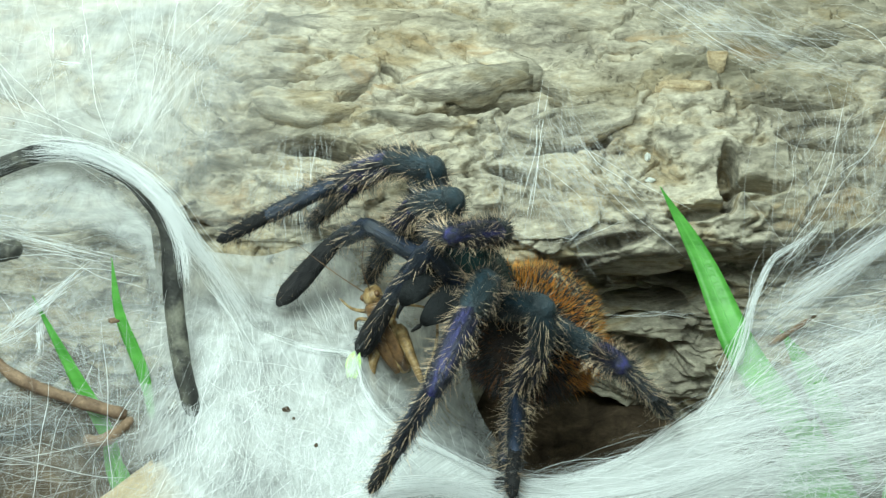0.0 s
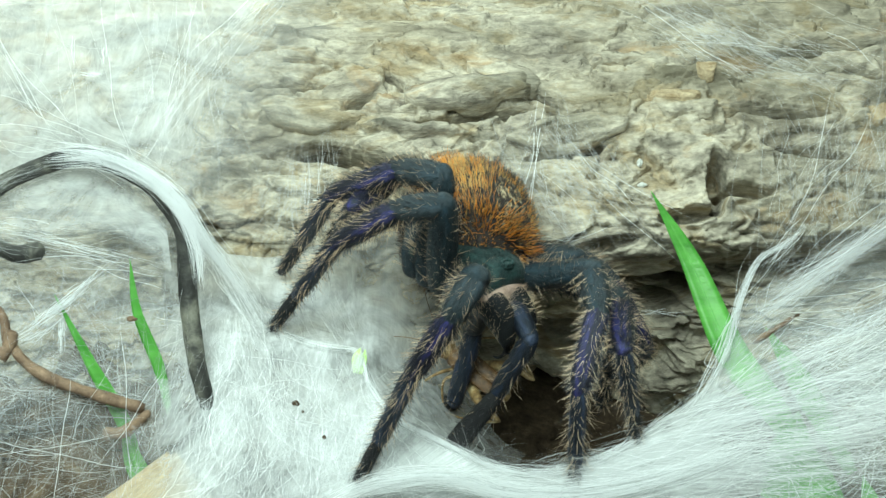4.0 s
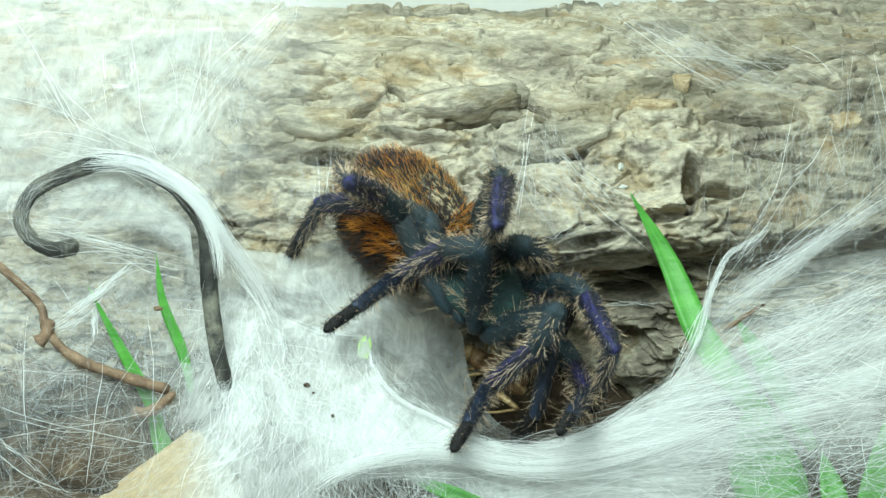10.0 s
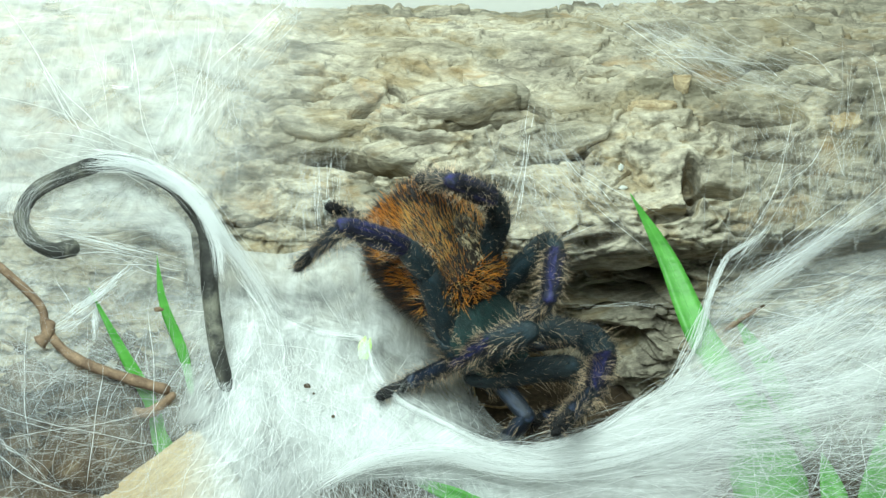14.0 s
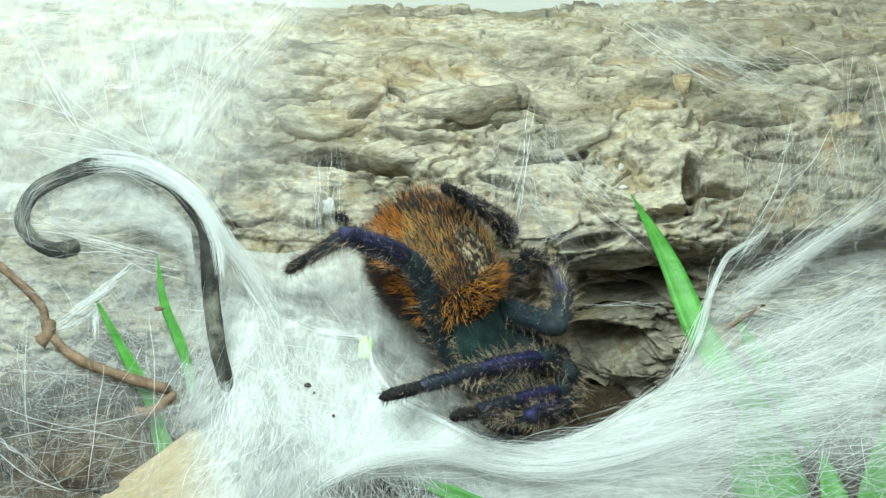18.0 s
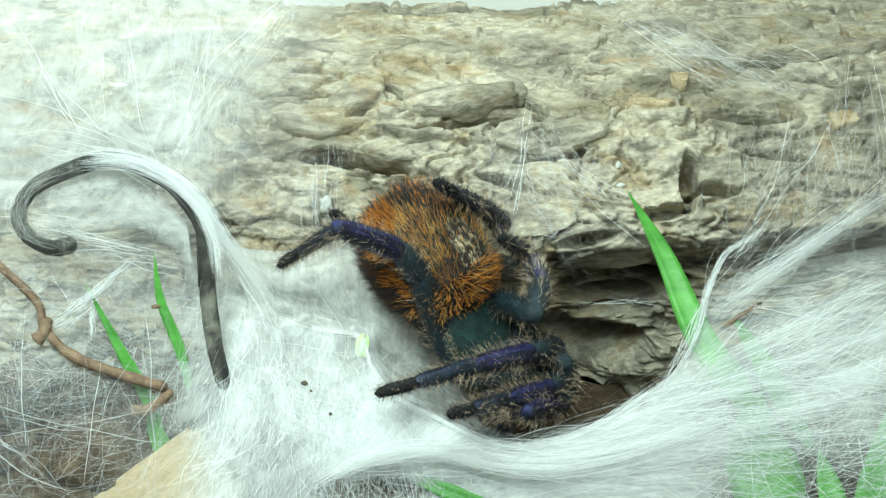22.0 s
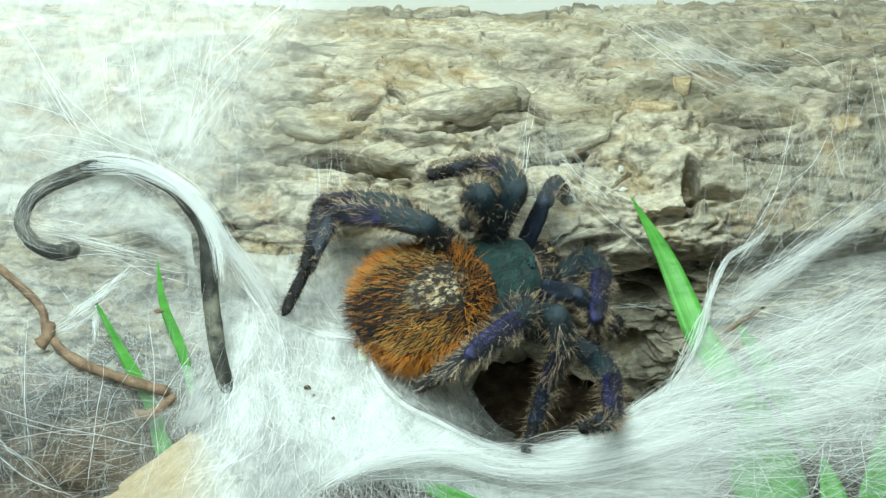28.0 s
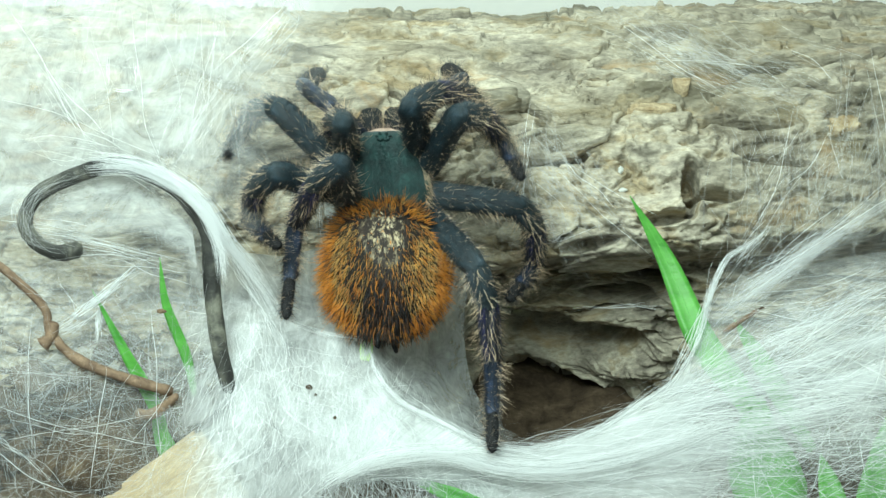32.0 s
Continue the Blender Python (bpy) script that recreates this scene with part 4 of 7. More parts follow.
# ---- plants and sticks ----
def blade(name, points, width, label, material=LEAF, fold=0.25, seed=0, count=26):
    """A grass blade: a folded, tapering strip with thickness."""
    line = curve_through([at(*p) for p in points], count)
    tang = np.gradient(line, axis=0)
    tang /= np.linalg.norm(tang, axis=1, keepdims=True)
    face = np.array(at(0, 0, 1) - at(0, 0, 0))
    face /= np.linalg.norm(face)
    verts, faces = [], []
    for i in range(count):
        f = i / (count - 1)
        w = width * 0.0005 * (min(1, 0.45 + 1.6 * f) if f < 0.45 else max(0.02, (1 - ((f - 0.45) / 0.55) ** 1.7)))
        side = np.cross(tang[i], face)
        side /= np.linalg.norm(side)
        out = np.cross(side, tang[i])
        for k in (-1, -0.5, 0, 0.5, 1):
            verts.append(line[i] + side * w * k + out * abs(k) * w * fold)
        for k in (1, 0, -1):
            verts.append(line[i] + side * w * k * 0.96 + out * (abs(k) * w * fold - 0.00018))
    for i in range(count - 1):
        for k in range(8):
            n = (k + 1) % 8
            faces.append((i * 8 + k, i * 8 + n, i * 8 + 8 + n, i * 8 + 8 + k))
    faces.append(tuple(range(8))[::-1])
    ob = mesh_ob(name, verts, faces, material)
    if width > 3:
        rib, ribf = stem([tuple(q) for q in line[:-3]], 0.00012, 30, 6, 0.0, seed, (1.2, 0.4))
        mesh_ob("midrib", rib, ribf, RIB, ob, "paler midrib")
    return tagged(ob, label, "grass blade", "grass blades")


blade("grass_plant", [(50.5, -30.7, 14.5), (45.5, -22.0, 10), (40.1, -14.0, 5.6), (35.1, -1.7, 2), (29.3, 8.4, 3)], 4.6, "broad bright green grass blade leaning on the log", seed=1)
blade("grass_plant", [(58.3, -31.9, 1), (51.4, -19.5, 0), (46.2, -11.1, -1)], 3.6, "short green grass blade half hidden by silk", seed=2)
blade("grass_plant", [(52.8, -44.5, 15.5), (49.7, -37.6, 15.8), (47.6, -29.9, 14), (49.0, -22.4, 10)], 11.0, "green grass blade seen through the silk", seed=3)
blade("grass_plant", [(64.6, -46.0, 17), (65.3, -37.4, 17.4), (67.8, -23.9, 15)], 7.0, "green grass blade seen through the silk", seed=4)
blade("grass_plant", [(60.3, -44.3, 16.6), (58.6, -37.5, 16.6), (57.2, -30.9, 14)], 4.0, "green grass blade seen through the silk", seed=5)
blade("grass_plant", [(-42.0, -32.9, 9), (-44.3, -24.1, 11), (-48.3, -16.2, 13), (-53.5, -6.1, 14)], 2.1, "narrow green grass blade beside the vine", seed=6)
blade("grass_plant", [(-38.5, -22.5, 9), (-39.7, -16.3, 10), (-42.6, -8.5, 11), (-43.5, -1.2, 12)], 1.7, "narrow green grass blade beside the vine", seed=7)
blade("grass_plant", [(-40.4, -36.5, 8), (-42.9, -30.3, 9), (-44.9, -25.0, 10)], 3.0, "short green grass blade by the brown twig", seed=8)
blade("grass_plant", [(-3.8, -35.6, 12), (1.4, -37.4, 14), (9.9, -40.6, 14), (22.7, -43.0, 14)], 2.6, "green grass blade under the front fold of silk", seed=9)
blade("grass_plant", [(9.1, -44.0, 13), (3.9, -39.6, 14), (-1.6, -37.0, 13.5)], 2.6, "green grass blade under the front fold of silk", seed=10)
blade("grass_plant", [(-12.6, -17.4, 6.7), (-12.4, -15.2, 6.3), (-11.9, -13.7, 6.3)], 1.3, "pale yellow-green grass tip poking through the silk", BUD, seed=11)
blade("grass_plant", [(-11.9, -17.4, 6.7), (-11.5, -15.5, 6.4), (-11.2, -13.9, 6.4)], 1.0, "pale yellow-green grass tip poking through the silk", BUD, seed=12)


def stick(name, points, radius, material, label, category, seed, taper=(1, 1), count=60, rough=0.15):
    v, f = stem([at(*p) for p in points], radius * 0.001, count, 12, rough, seed, taper)
    return tagged(mesh_ob(name, v, f, material), label, category)


VINE_OB = new("vine")
tagged(VINE_OB, "dark bent vine stem wrapped in white silk", "vine")
vine_stem = stick("stem", [(-55.5, 0.1, 11), (-59.4, -0.5, 11), (-62.9, 1.4, 11), (-64.3, 4.4, 11), (-62.4, 8.3, 11), (-57.2, 11.1, 11), (-50.3, 13.0, 11), (-44.3, 11.3, 11), (-39.1, 7.4, 11), (-36.1, 1.8, 11), (-35.5, -6.8, 11), (-34.4, -15.4, 11), (-33.2, -22.4, 10), (-36.0, -27.8, 8), (-38.9, -36.7, 6)], 1.35, VINE, "", "", 1, (0.95, 1.0), 90, 0.12)
vine_stem.parent = VINE_OB
v, f = band([(-54.3, 12.1, 13), (-47.5, 12.3, 13), (-41.5, 9.9, 13), (-37.0, 5.9, 13), (-34.5, 0.9, 12.5), (-33.7, -5.1, 12)], 200, 0.5, 0.03, 9)
mesh_ob("silk_wrap", to_world(v), f, THREAD, VINE_OB, "white silk wound along the stem", smooth=False)
v, f = band([(-57.5, 0.0, 12.2), (-61.5, 0.8, 12.4), (-63.8, 3.8, 12.4), (-62.4, 8.0, 12.4), (-57.4, 11.0, 12.4), (-50.3, 12.9, 12.4)], 45, 0.9, 0.017, 19)
mesh_ob("silk_wrap", to_world(v), f, FAINT, VINE_OB, "thin grey silk over the curled end", smooth=False)
stick("brown_twig", [(-70.9, 0.1, 13.2), (-65.8, -4.1, 13.2), (-61.0, -8.8, 13.2), (-59.8, -12.8, 13.2), (-55.8, -16.7, 13.6), (-49.0, -19.4, 14), (-41.3, -21.7, 13.5)], 0.78, TWIG, "thin brown twig crossing behind silk threads", "twig", 2, (0.8, 1.2), 60, 0.25)
stick("brown_twig", [(-59.3, -11.0, 13.6), (-60.0, -13.4, 13.6), (-61.2, -14.6, 13.6)], 0.85, TWIG, "stub of a brown twig with a dark knot", "twig", 3, (1, 1.3), 16, 0.3)
stick("brown_twig", [(-47.0, -25.2, 13), (-44.0, -24.9, 13), (-40.5, -22.1, 14)], 0.7, TWIG, "short reddish brown twig stub", "twig", 4, (1.2, 0.8), 16, 0.3)
stick("brown_twig", [(43.4, -13.0, 6), (45.9, -11.3, 7), (49.0, -9.3, 7)], 0.45, TWIG, "thin dark twig caught in the silk", "twig", 5, (1, 0.6), 16, 0.3)


def make_board():
    """A flat offcut of pale wood with worn edges, lying on the soil under the silk."""
    bm = bmesh.new()
    bmesh.ops.create_cube(bm, size=1)
    bmesh.ops.scale(bm, vec=(0.024, 0.014, 0.003), verts=bm.verts)
    bmesh.ops.bevel(bm, geom=bm.edges[:], offset=0.0009, segments=2, affect="EDGES")
    bmesh.ops.subdivide_edges(bm, edges=[e for e in bm.edges if e.calc_length() > 0.01], cuts=6)
    for v in bm.verts:
        v.co += v.co.normalized() * 0.0004 * noise.noise(v.co * 250)
    me = bpy.data.meshes.new("wood_offcut")
    bm.to_mesh(me)
    bm.free()
    me.materials.append(WOOD)
    ob = new("wood_offcut", me)
    ob.matrix_world = Matrix.Translation(at(*(-43.2, -40.1, 10))) @ SLOPE_TURN.to_4x4() @ pose(0, 0, 0, 0, 0, 37)
    tagged(ob, "flat pale wooden offcut lying on the soil under silk", "wood")


make_board()


def crumbs():
    """Loose crumbs of soil and bark fibre where the soil shows below the silk."""
    rnd = np.random.RandomState(3)
    verts, faces = [], []
    for i in range(1100):
        left = i < 820
        if i < 420:
            c = at(rnd.normal(-53, 6.5), rnd.normal(-33, 4.2), rnd.uniform(-6, 5))
        else:
            c = at(rnd.uniform(-72, -38), -44 + 32 * (1 - math.sqrt(rnd.rand())), rnd.uniform(-8, 6)) if left else at(rnd.uniform(-12, 6), rnd.uniform(-43, -37), rnd.uniform(3, 10))
        r = rnd.uniform(0.0004, 0.0016)
        q = rnd.randn(6, 3) * r
        q[:, 0] *= 1.8
        k = len(verts)
        verts += [tuple(np.array(c) + w) for w in (q[0], q[1], -q[0], -q[1], q[2], -q[2])]
        faces += [(k, k + 1, k + 4), (k + 1, k + 2, k + 4), (k + 2, k + 3, k + 4), (k + 3, k, k + 4), (k, k + 5, k + 1), (k + 1, k + 5, k + 2), (k + 2, k + 5, k + 3), (k + 3, k + 5, k)]
    tagged(mesh_ob("soil_crumbs", verts, faces, SOIL, smooth=False), "loose brown crumbs of soil and bark", "soil", kind="stuff")


crumbs()


def settle(u, v, n):
    """The place on the bark below u, v, n."""
    for k in range(200):
        q = at(u, v, n - 0.25 * k) * 1000
        r, g = math.hypot(q.y - LOG_Y, q.z - LOG_Z), math.atan2(q.z - LOG_Z, LOG_Y - q.y) * LOG_R
        if r < LOG_R - 0.8 + float(bark_height(np.array([q.x]), np.array([g]))[0]):
            break
    return q * 0.001


def lump(name, place, size, material, label, category, seed, stretch=(1, 1, 1)):
    """A small uneven lump: a speck, a seed or a tuft of silk."""
    bm = bmesh.new()
    bmesh.ops.create_icosphere(bm, subdivisions=3, radius=size * 0.001)
    for v in bm.verts:
        k = 1 + 0.45 * noise.noise(v.co * (1400 / size) + Vector((seed, 0, 0)))
        v.co = Vector((v.co.x * stretch[0], v.co.y * stretch[1], v.co.z * stretch[2])) * k
    me = bpy.data.meshes.new(name)
    bm.to_mesh(me)
    bm.free()
    me.materials.append(material)
    me.polygons.foreach_set("use_smooth", [True] * len(me.polygons))
    ob = new(name, me)
    ob.location = settle(*place) if name == "silk_tuft" else at(*place)
    return tagged(ob, label, category)


TUFT = surface("felted_silk", [(0.3, (0.50, 0.51, 0.47)), (0.7, (0.66, 0.67, 0.62))], 500, 2500, 0.9, 0.8, speck=0.1)
lump("silk_tuft", (29.3, 13.1, -5.1), 0.6, TUFT, "small white tuft of felted silk on the bark", "silk tuft", 1, (0.8, 0.8, 1.2))
lump("silk_tuft", (29.6, 9.8, -4.1), 0.5, TUFT, "small white tuft of felted silk at a grass tip", "silk tuft", 2, (1.3, 0.7, 0.8))
lump("silk_tuft", (-18.6, 6.6, -3.5), 1.1, TUFT, "grey-white tuft of felted silk on the bark", "silk tuft", 3, (1.0, 0.8, 1.3))
lump("silk_tuft", (20.0, -21.1, -8.6), 0.42, TUFT, "white speck of silk stuck to the bark", "silk tuft", 4)
lump("silk_tuft", (19.6, -25.2, -11.1), 0.45, TUFT, "white speck of silk stuck to the bark", "silk tuft", 5)
lump("seed", (-43.1, -9.4, 13), 0.45, TWIG, "tiny brown seed caught in the silk", "seed", 6, (1.6, 0.8, 0.8))
lump("soil_speck", (-20.6, -21.1, 11.8), 0.35, SOIL, "dark soil speck stuck on the web sheet", "soil speck", 7, (1.4, 0.8, 1.2))
lump("soil_speck", (-16.6, -25.6, 13.8), 0.25, SOIL, "dark soil speck stuck on the web sheet", "soil speck", 8)
lump("soil_speck", (-19.6, -22.2, 12.4), 0.2, SOIL, "dark soil speck stuck on the web sheet", "soil speck", 9)
lump("soil_speck", (49.3, -9.1, 7.4), 0.3, SOIL, "dark soil speck stuck on the web sheet", "soil speck", 10, (1.5, 0.8, 0.8))
lump("soil_clod", (-50.3, -33.5, 3), 9, SOIL, "crumbly dark brown clod of soil under thin silk", "soil", 21, (1.5, 1.0, 0.8))
lump("soil_clod", (-43.0, -28.4, 1), 6, SOIL, "crumbly dark brown clod of soil under thin silk", "soil", 22, (1.3, 1.0, 0.9))
lump("soil_clod", (-57.8, -38.8, 3), 8, SOIL, "crumbly dark brown clod of soil under thin silk", "soil", 23, (1.5, 1.0, 0.8))


# ---- the spider ----
def loft(rings, sides=14):
    """A closed skin over rings (x, y, z, half width, half height) along x."""
    verts, faces = [], []
    for x, y, z, w, h in rings:
        for s in range(sides):
            a = 2 * math.pi * s / sides
            verts.append((x, y + w * math.cos(a), z + h * math.sin(a)))
    for i in range(len(rings) - 1):
        for s in range(sides):
            n = (s + 1) % sides
            faces.append((i * sides + s, i * sides + n, (i + 1) * sides + n, (i + 1) * sides + s))
    faces.append(tuple(range(sides))[::-1])
    faces.append(tuple((len(rings) - 1) * sides + s for s in range(sides)))
    return np.array(verts, float), faces


def hairs(roots, ways, lengths, thick, rnd, curl=0.35, points=4):
    """Tapered curved bristles from roots along ways."""
    roots, ways = np.asarray(roots), np.asarray(ways)
    ways = ways / np.linalg.norm(ways, axis=1, keepdims=True)
    bend = rnd.randn(*ways.shape) * curl
    t = np.linspace(0, 1, points)[None, :, None]
    lines = roots[:, None] + (ways[:, None] * t + bend[:, None] * t * t * 0.5) * np.asarray(lengths)[:, None, None]
    rad = np.asarray(thick)[:, None] * np.array([1, 0.85, 0.55, 0.08])[None, :points]
    return tubes(lines, rad)


def joined(pieces):
    """Meshes (vertices, faces, material index) put together into one."""
    verts, faces, idx, k = [], [], [], 0
    for v, f, m in pieces:
        verts += [tuple(p) for p in v]
        faces += [tuple(i + k for i in q) for q in f]
        idx += [m] * len(f)
        k += len(v)
    return verts, faces, idx


def limb_mesh(name, length, profile, skin, long_hairs, short_hairs, seed, blond=0.7, flat=0.92):
    """One rigid piece of a leg along +x, from its joint at the origin, with its bristles. Millimetres in, metres out."""
    rnd = np.random.RandomState(seed)
    profile = [(f, r * 0.86) for f, r in profile]
    rings = [(f * length, 0, 0, r, r * flat) for f, r in profile]
    first, last = rings[0], rings[-1]
    rings = [(first[0] - first[3] * k, 0, 0, first[3] * q, first[4] * q) for k, q in ((0.95, 0.25), (0.75, 0.65), (0.4, 0.9))] + rings
    rings += [(last[0] + last[3] * k, 0, 0, last[3] * q, last[4] * q) for k, q in ((0.4, 0.9), (0.75, 0.65), (0.95, 0.25))]
    v, f = loft(rings)
    v = v + 0.05 * rnd.randn(*v.shape)
    pieces = [(v * 0.001, f, 0)]
    fx, fr = [p[0] for p in profile], [p[1] for p in profile]
    for count, lo, hi, th, m in ((int(long_hairs * blond * 0.75), 1.2, 3.0, 0.028, 1), (int(long_hairs * (1 - blond)), 1.2, 2.6, 0.026, 2), (int(short_hairs * 0.13), 0.5, 1.3, 0.020, 1), (int(short_hairs * 0.8), 0.4, 1.2, 0.028, 2)):
        if count < 1:
            continue
        p, a = rnd.rand(count), rnd.rand(count) * 2 * np.pi
        r = np.interp(p, fx, fr) * 0.96
        rad = np.stack([np.zeros(count), np.cos(a), np.sin(a) * flat], -1)
        root = np.stack([p * length, r * np.cos(a), r * np.sin(a) * flat], -1)
        way = rad + np.array([0.75, 0, 0]) + rnd.randn(count, 3) * 0.18
        hv, hf = hairs(root, way, rnd.uniform(lo, hi, count), np.full(count, th), rnd, 0.32)
        pieces.append((hv * 0.001, hf, m))
    verts, faces, idx = joined(pieces)
    me = bpy.data.meshes.new(name)
    me.from_pydata(verts, [], faces)
    for m in (skin, BLOND, BLACKHAIR):
        me.materials.append(m)
    me.polygons.foreach_set("material_index", idx)
    me.polygons.foreach_set("use_smooth", [i == 0 for i in idx])
    me.update()
    return me


FEMUR, TIBIA, FOOTLEN = 15.2, 17.0, 18.0
PALP = (10.0, 11.0, 11.5)
PATELLA, SHIN, KNEE_TURN = 6.2, 11.3, radians(18)
limbs = {
    "femur": limb_mesh("femur", FEMUR, [(0, 2.1), (0.12, 2.55), (0.4, 2.6), (0.75, 2.4), (0.93, 2.45), (1, 2.1)], THIGH, 150, 1100, 1, 0.6),
    "patella": limb_mesh("patella", PATELLA, [(0, 1.95), (0.2, 2.4), (0.7, 2.3), (0.9, 2.1), (1, 1.8)], THIGH, 110, 420, 2, 0.7),
    "tibia": limb_mesh("tibia", SHIN, [(0, 1.7), (0.12, 2.1), (0.5, 2.1), (0.85, 1.9), (1, 1.5)], VIOLET, 240, 900, 3, 0.8),
    "metatarsus": limb_mesh("metatarsus", FOOTLEN * 0.60, [(0, 1.35), (0.1, 1.6), (0.6, 1.45), (0.9, 1.35), (1, 1.1)], LIMB, 190, 700, 4, 0.75),
    "tarsus": limb_mesh("tarsus", FOOTLEN * 0.40, [(0, 1.05), (0.3, 1.15), (0.7, 1.12), (0.9, 0.9), (0.97, 0.7), (1, 0.4)], FOOT, 50, 420, 5, 0.5),
    "palp_femur": limb_mesh("palp_femur", PALP[0], [(0, 1.4), (0.2, 1.8), (0.8, 1.75), (1, 1.4)], LIMB, 20, 120, 6),
    "palp_tibia": limb_mesh("palp_tibia", PALP[1], [(0, 1.4), (0.15, 1.75), (0.35, 1.7), (0.42, 1.45), (0.5, 1.65), (0.9, 1.55), (1, 1.3)], LIMB, 70, 160, 7),
    "palp_tarsus": limb_mesh("palp_tarsus", PALP[2], [(0, 1.2), (0.15, 1.5), (0.6, 1.85), (0.85, 1.7), (0.97, 1.1), (1, 0.7)], FOOT, 30, 320, 8, 0.4),
}


def limb(name, key, parent, m=None):
    ob = new(name, limbs[key])
    ob.parent = parent
    if m is not None:
        ob.matrix_basis = m
    return ob


SPIDER = new("spider")
tagged(SPIDER, "hairy tarantula with teal carapace, orange abdomen and blue-black legs", "spider")


def make_carapace():
    rnd = np.random.RandomState(11)
    rings = [(-8.2, 0, -0.4, 2.0, 0.9), (-7.4, 0, 0.0, 4.4, 1.8), (-5.5, 0, 0.2, 6.1, 2.6), (-2.5, 0, 0.3, 6.9, 3.0), (0.5, 0, 0.5, 6.8, 3.2), (3.5, 0, 0.8, 6.0, 3.4), (6.0, 0, 1.0, 5.0, 3.3), (7.6, 0, 0.9, 4.3, 2.8), (8.4, 0, 0.5, 3.4, 1.8)]
    rings = [(x * 0.97, y, z, w * 1.06, h) for x, y, z, w, h in rings]
    v, f = loft(rings, 36)
    # low relief: a pit in the middle and grooves that run out from it
    a = np.arctan2(v[:, 1], v[:, 0] + 1.5)
    top = np.clip(v[:, 2] / 2.5, 0, 1)
    v[:, 2] -= top * (0.9 * np.exp(-((v[:, 0] + 1.5) ** 2 + v[:, 1] ** 2) / 1.6) + 0.28 * (np.cos(a * 8) > 0.75))
    pieces = [(v * 0.001, f, 0)]
    n = 2600
    x, y = rnd.uniform(-7.5, 8, n), rnd.uniform(-1, 1, n)
    w = np.interp(x, [r[0] for r in rings], [r[3] for r in rings])
    h = np.interp(x, [r[0] for r in rings], [r[4] for r in rings])
    z0 = np.interp(x, [r[0] for r in rings], [r[2] for r in rings])
    root = np.stack([x, y * w * 0.98, z0 + h * np.sqrt(1 - (y * 0.98) ** 2) - 0.05], -1)
    way = np.stack([-0.9 + 0 * x, y * 0.6, 0.35 + 0 * y], -1) + rnd.randn(n, 3) * 0.3
    edge = np.abs(y) > 0.86
    ln = np.where(edge, rnd.uniform(0.9, 2.2, n), rnd.uniform(0.3, 0.8, n))
    for sel, m in ((~edge, 0), (edge, 1)):
        hv, hf = hairs(root[sel], way[sel], ln[sel], np.full(sel.sum(), 0.03), rnd)
        pieces.append((hv * 0.001, hf, m))
    verts, faces, idx = joined(pieces)
    mesh_ob("carapace", verts, faces, [CARAPACE, BLOND], SPIDER, "teal-green furry carapace", mat_index=idx)
    # eye mound with eight small eyes
    bm = bmesh.new()
    bmesh.ops.create_uvsphere(bm, u_segments=14, v_segments=8, radius=0.0009, matrix=Matrix.Translation((0.0071, 0, 0.0036)) @ Matrix.Diagonal((0.8, 1.2, 0.6, 1)))
    for ex, ey in ((0.5, 0.5), (0.5, -0.5), (0.1, 1.0), (0.1, -1.0), (-0.4, 0.8), (-0.4, -0.8), (-0.5, 0.35), (-0.5, -0.35)):
        bmesh.ops.create_uvsphere(bm, u_segments=8, v_segments=6, radius=0.00028, matrix=Matrix.Translation((0.0071 + ex * 0.001, ey * 0.001, 0.0043 - 0.0003 * abs(ey))))
    me = bpy.data.meshes.new("eye_mound")
    bm.to_mesh(me)
    bm.free()
    me.materials.append(CARAPACE)
    new("eye_mound", me).parent = SPIDER
    # face fringe below the front edge
    v, f = loft([(7.2, 0, -0.6, 4.4, 1.6), (8.2, 0, -0.5, 4.0, 1.5), (8.8, 0, -0.7, 3.0, 1.0)], 24)
    pieces = [(v * 0.001, f, 0)]
    yy = rnd.uniform(-4, 4, 260)
    hv, hf = hairs(np.stack([8.3 - 0.05 * yy ** 2, yy, rnd.uniform(-1.2, 0.8, 260)], -1), np.stack([1 + 0 * yy, yy * 0.1, -0.3 + 0 * yy], -1) + rnd.randn(260, 3) * 0.25, rnd.uniform(0.8, 1.8, 260), np.full(260, 0.03), rnd)
    pieces.append((hv * 0.001, hf, 0))
    verts, faces, idx = joined(pieces)
    mesh_ob("face_fringe", verts, faces, [CLYPEUS], SPIDER, "rosy pale hair fringe over the jaws", mat_index=idx)
    for sd in (1, -1):
        v, f = loft([(6.5, sd * 2.0, -1.8, 1.9, 2.0), (8.6, sd * 2.1, -2.0, 2.2, 2.5), (10.6, sd * 2.1, -2.9, 2.1, 2.4), (12.2, sd * 2.0, -4.2, 1.7, 2.0), (12.8, sd * 1.9, -5.6, 1.0, 1.3)], 16)
        n = 160
        px = rnd.uniform(7.5, 12, n)
        an = rnd.uniform(-0.3, 3.4, n)
        root = np.stack([px, sd * 2.1 + 2.0 * np.cos(an), -2.0 - (px - 8) * 0.45 + 2.2 * np.sin(an)], -1)
        hv, hf = hairs(root, np.stack([0.8 + 0 * px, np.cos(an), np.sin(an)], -1), rnd.uniform(0.6, 1.6, n), np.full(n, 0.03), rnd)
        verts, faces, idx = joined([(v * 0.001, f, 0), (hv * 0.001, hf, 1)])
        jaw = mesh_ob("jaw", verts, faces, [FANG, BLOND], SPIDER, "dark bristly jaw", mat_index=idx)
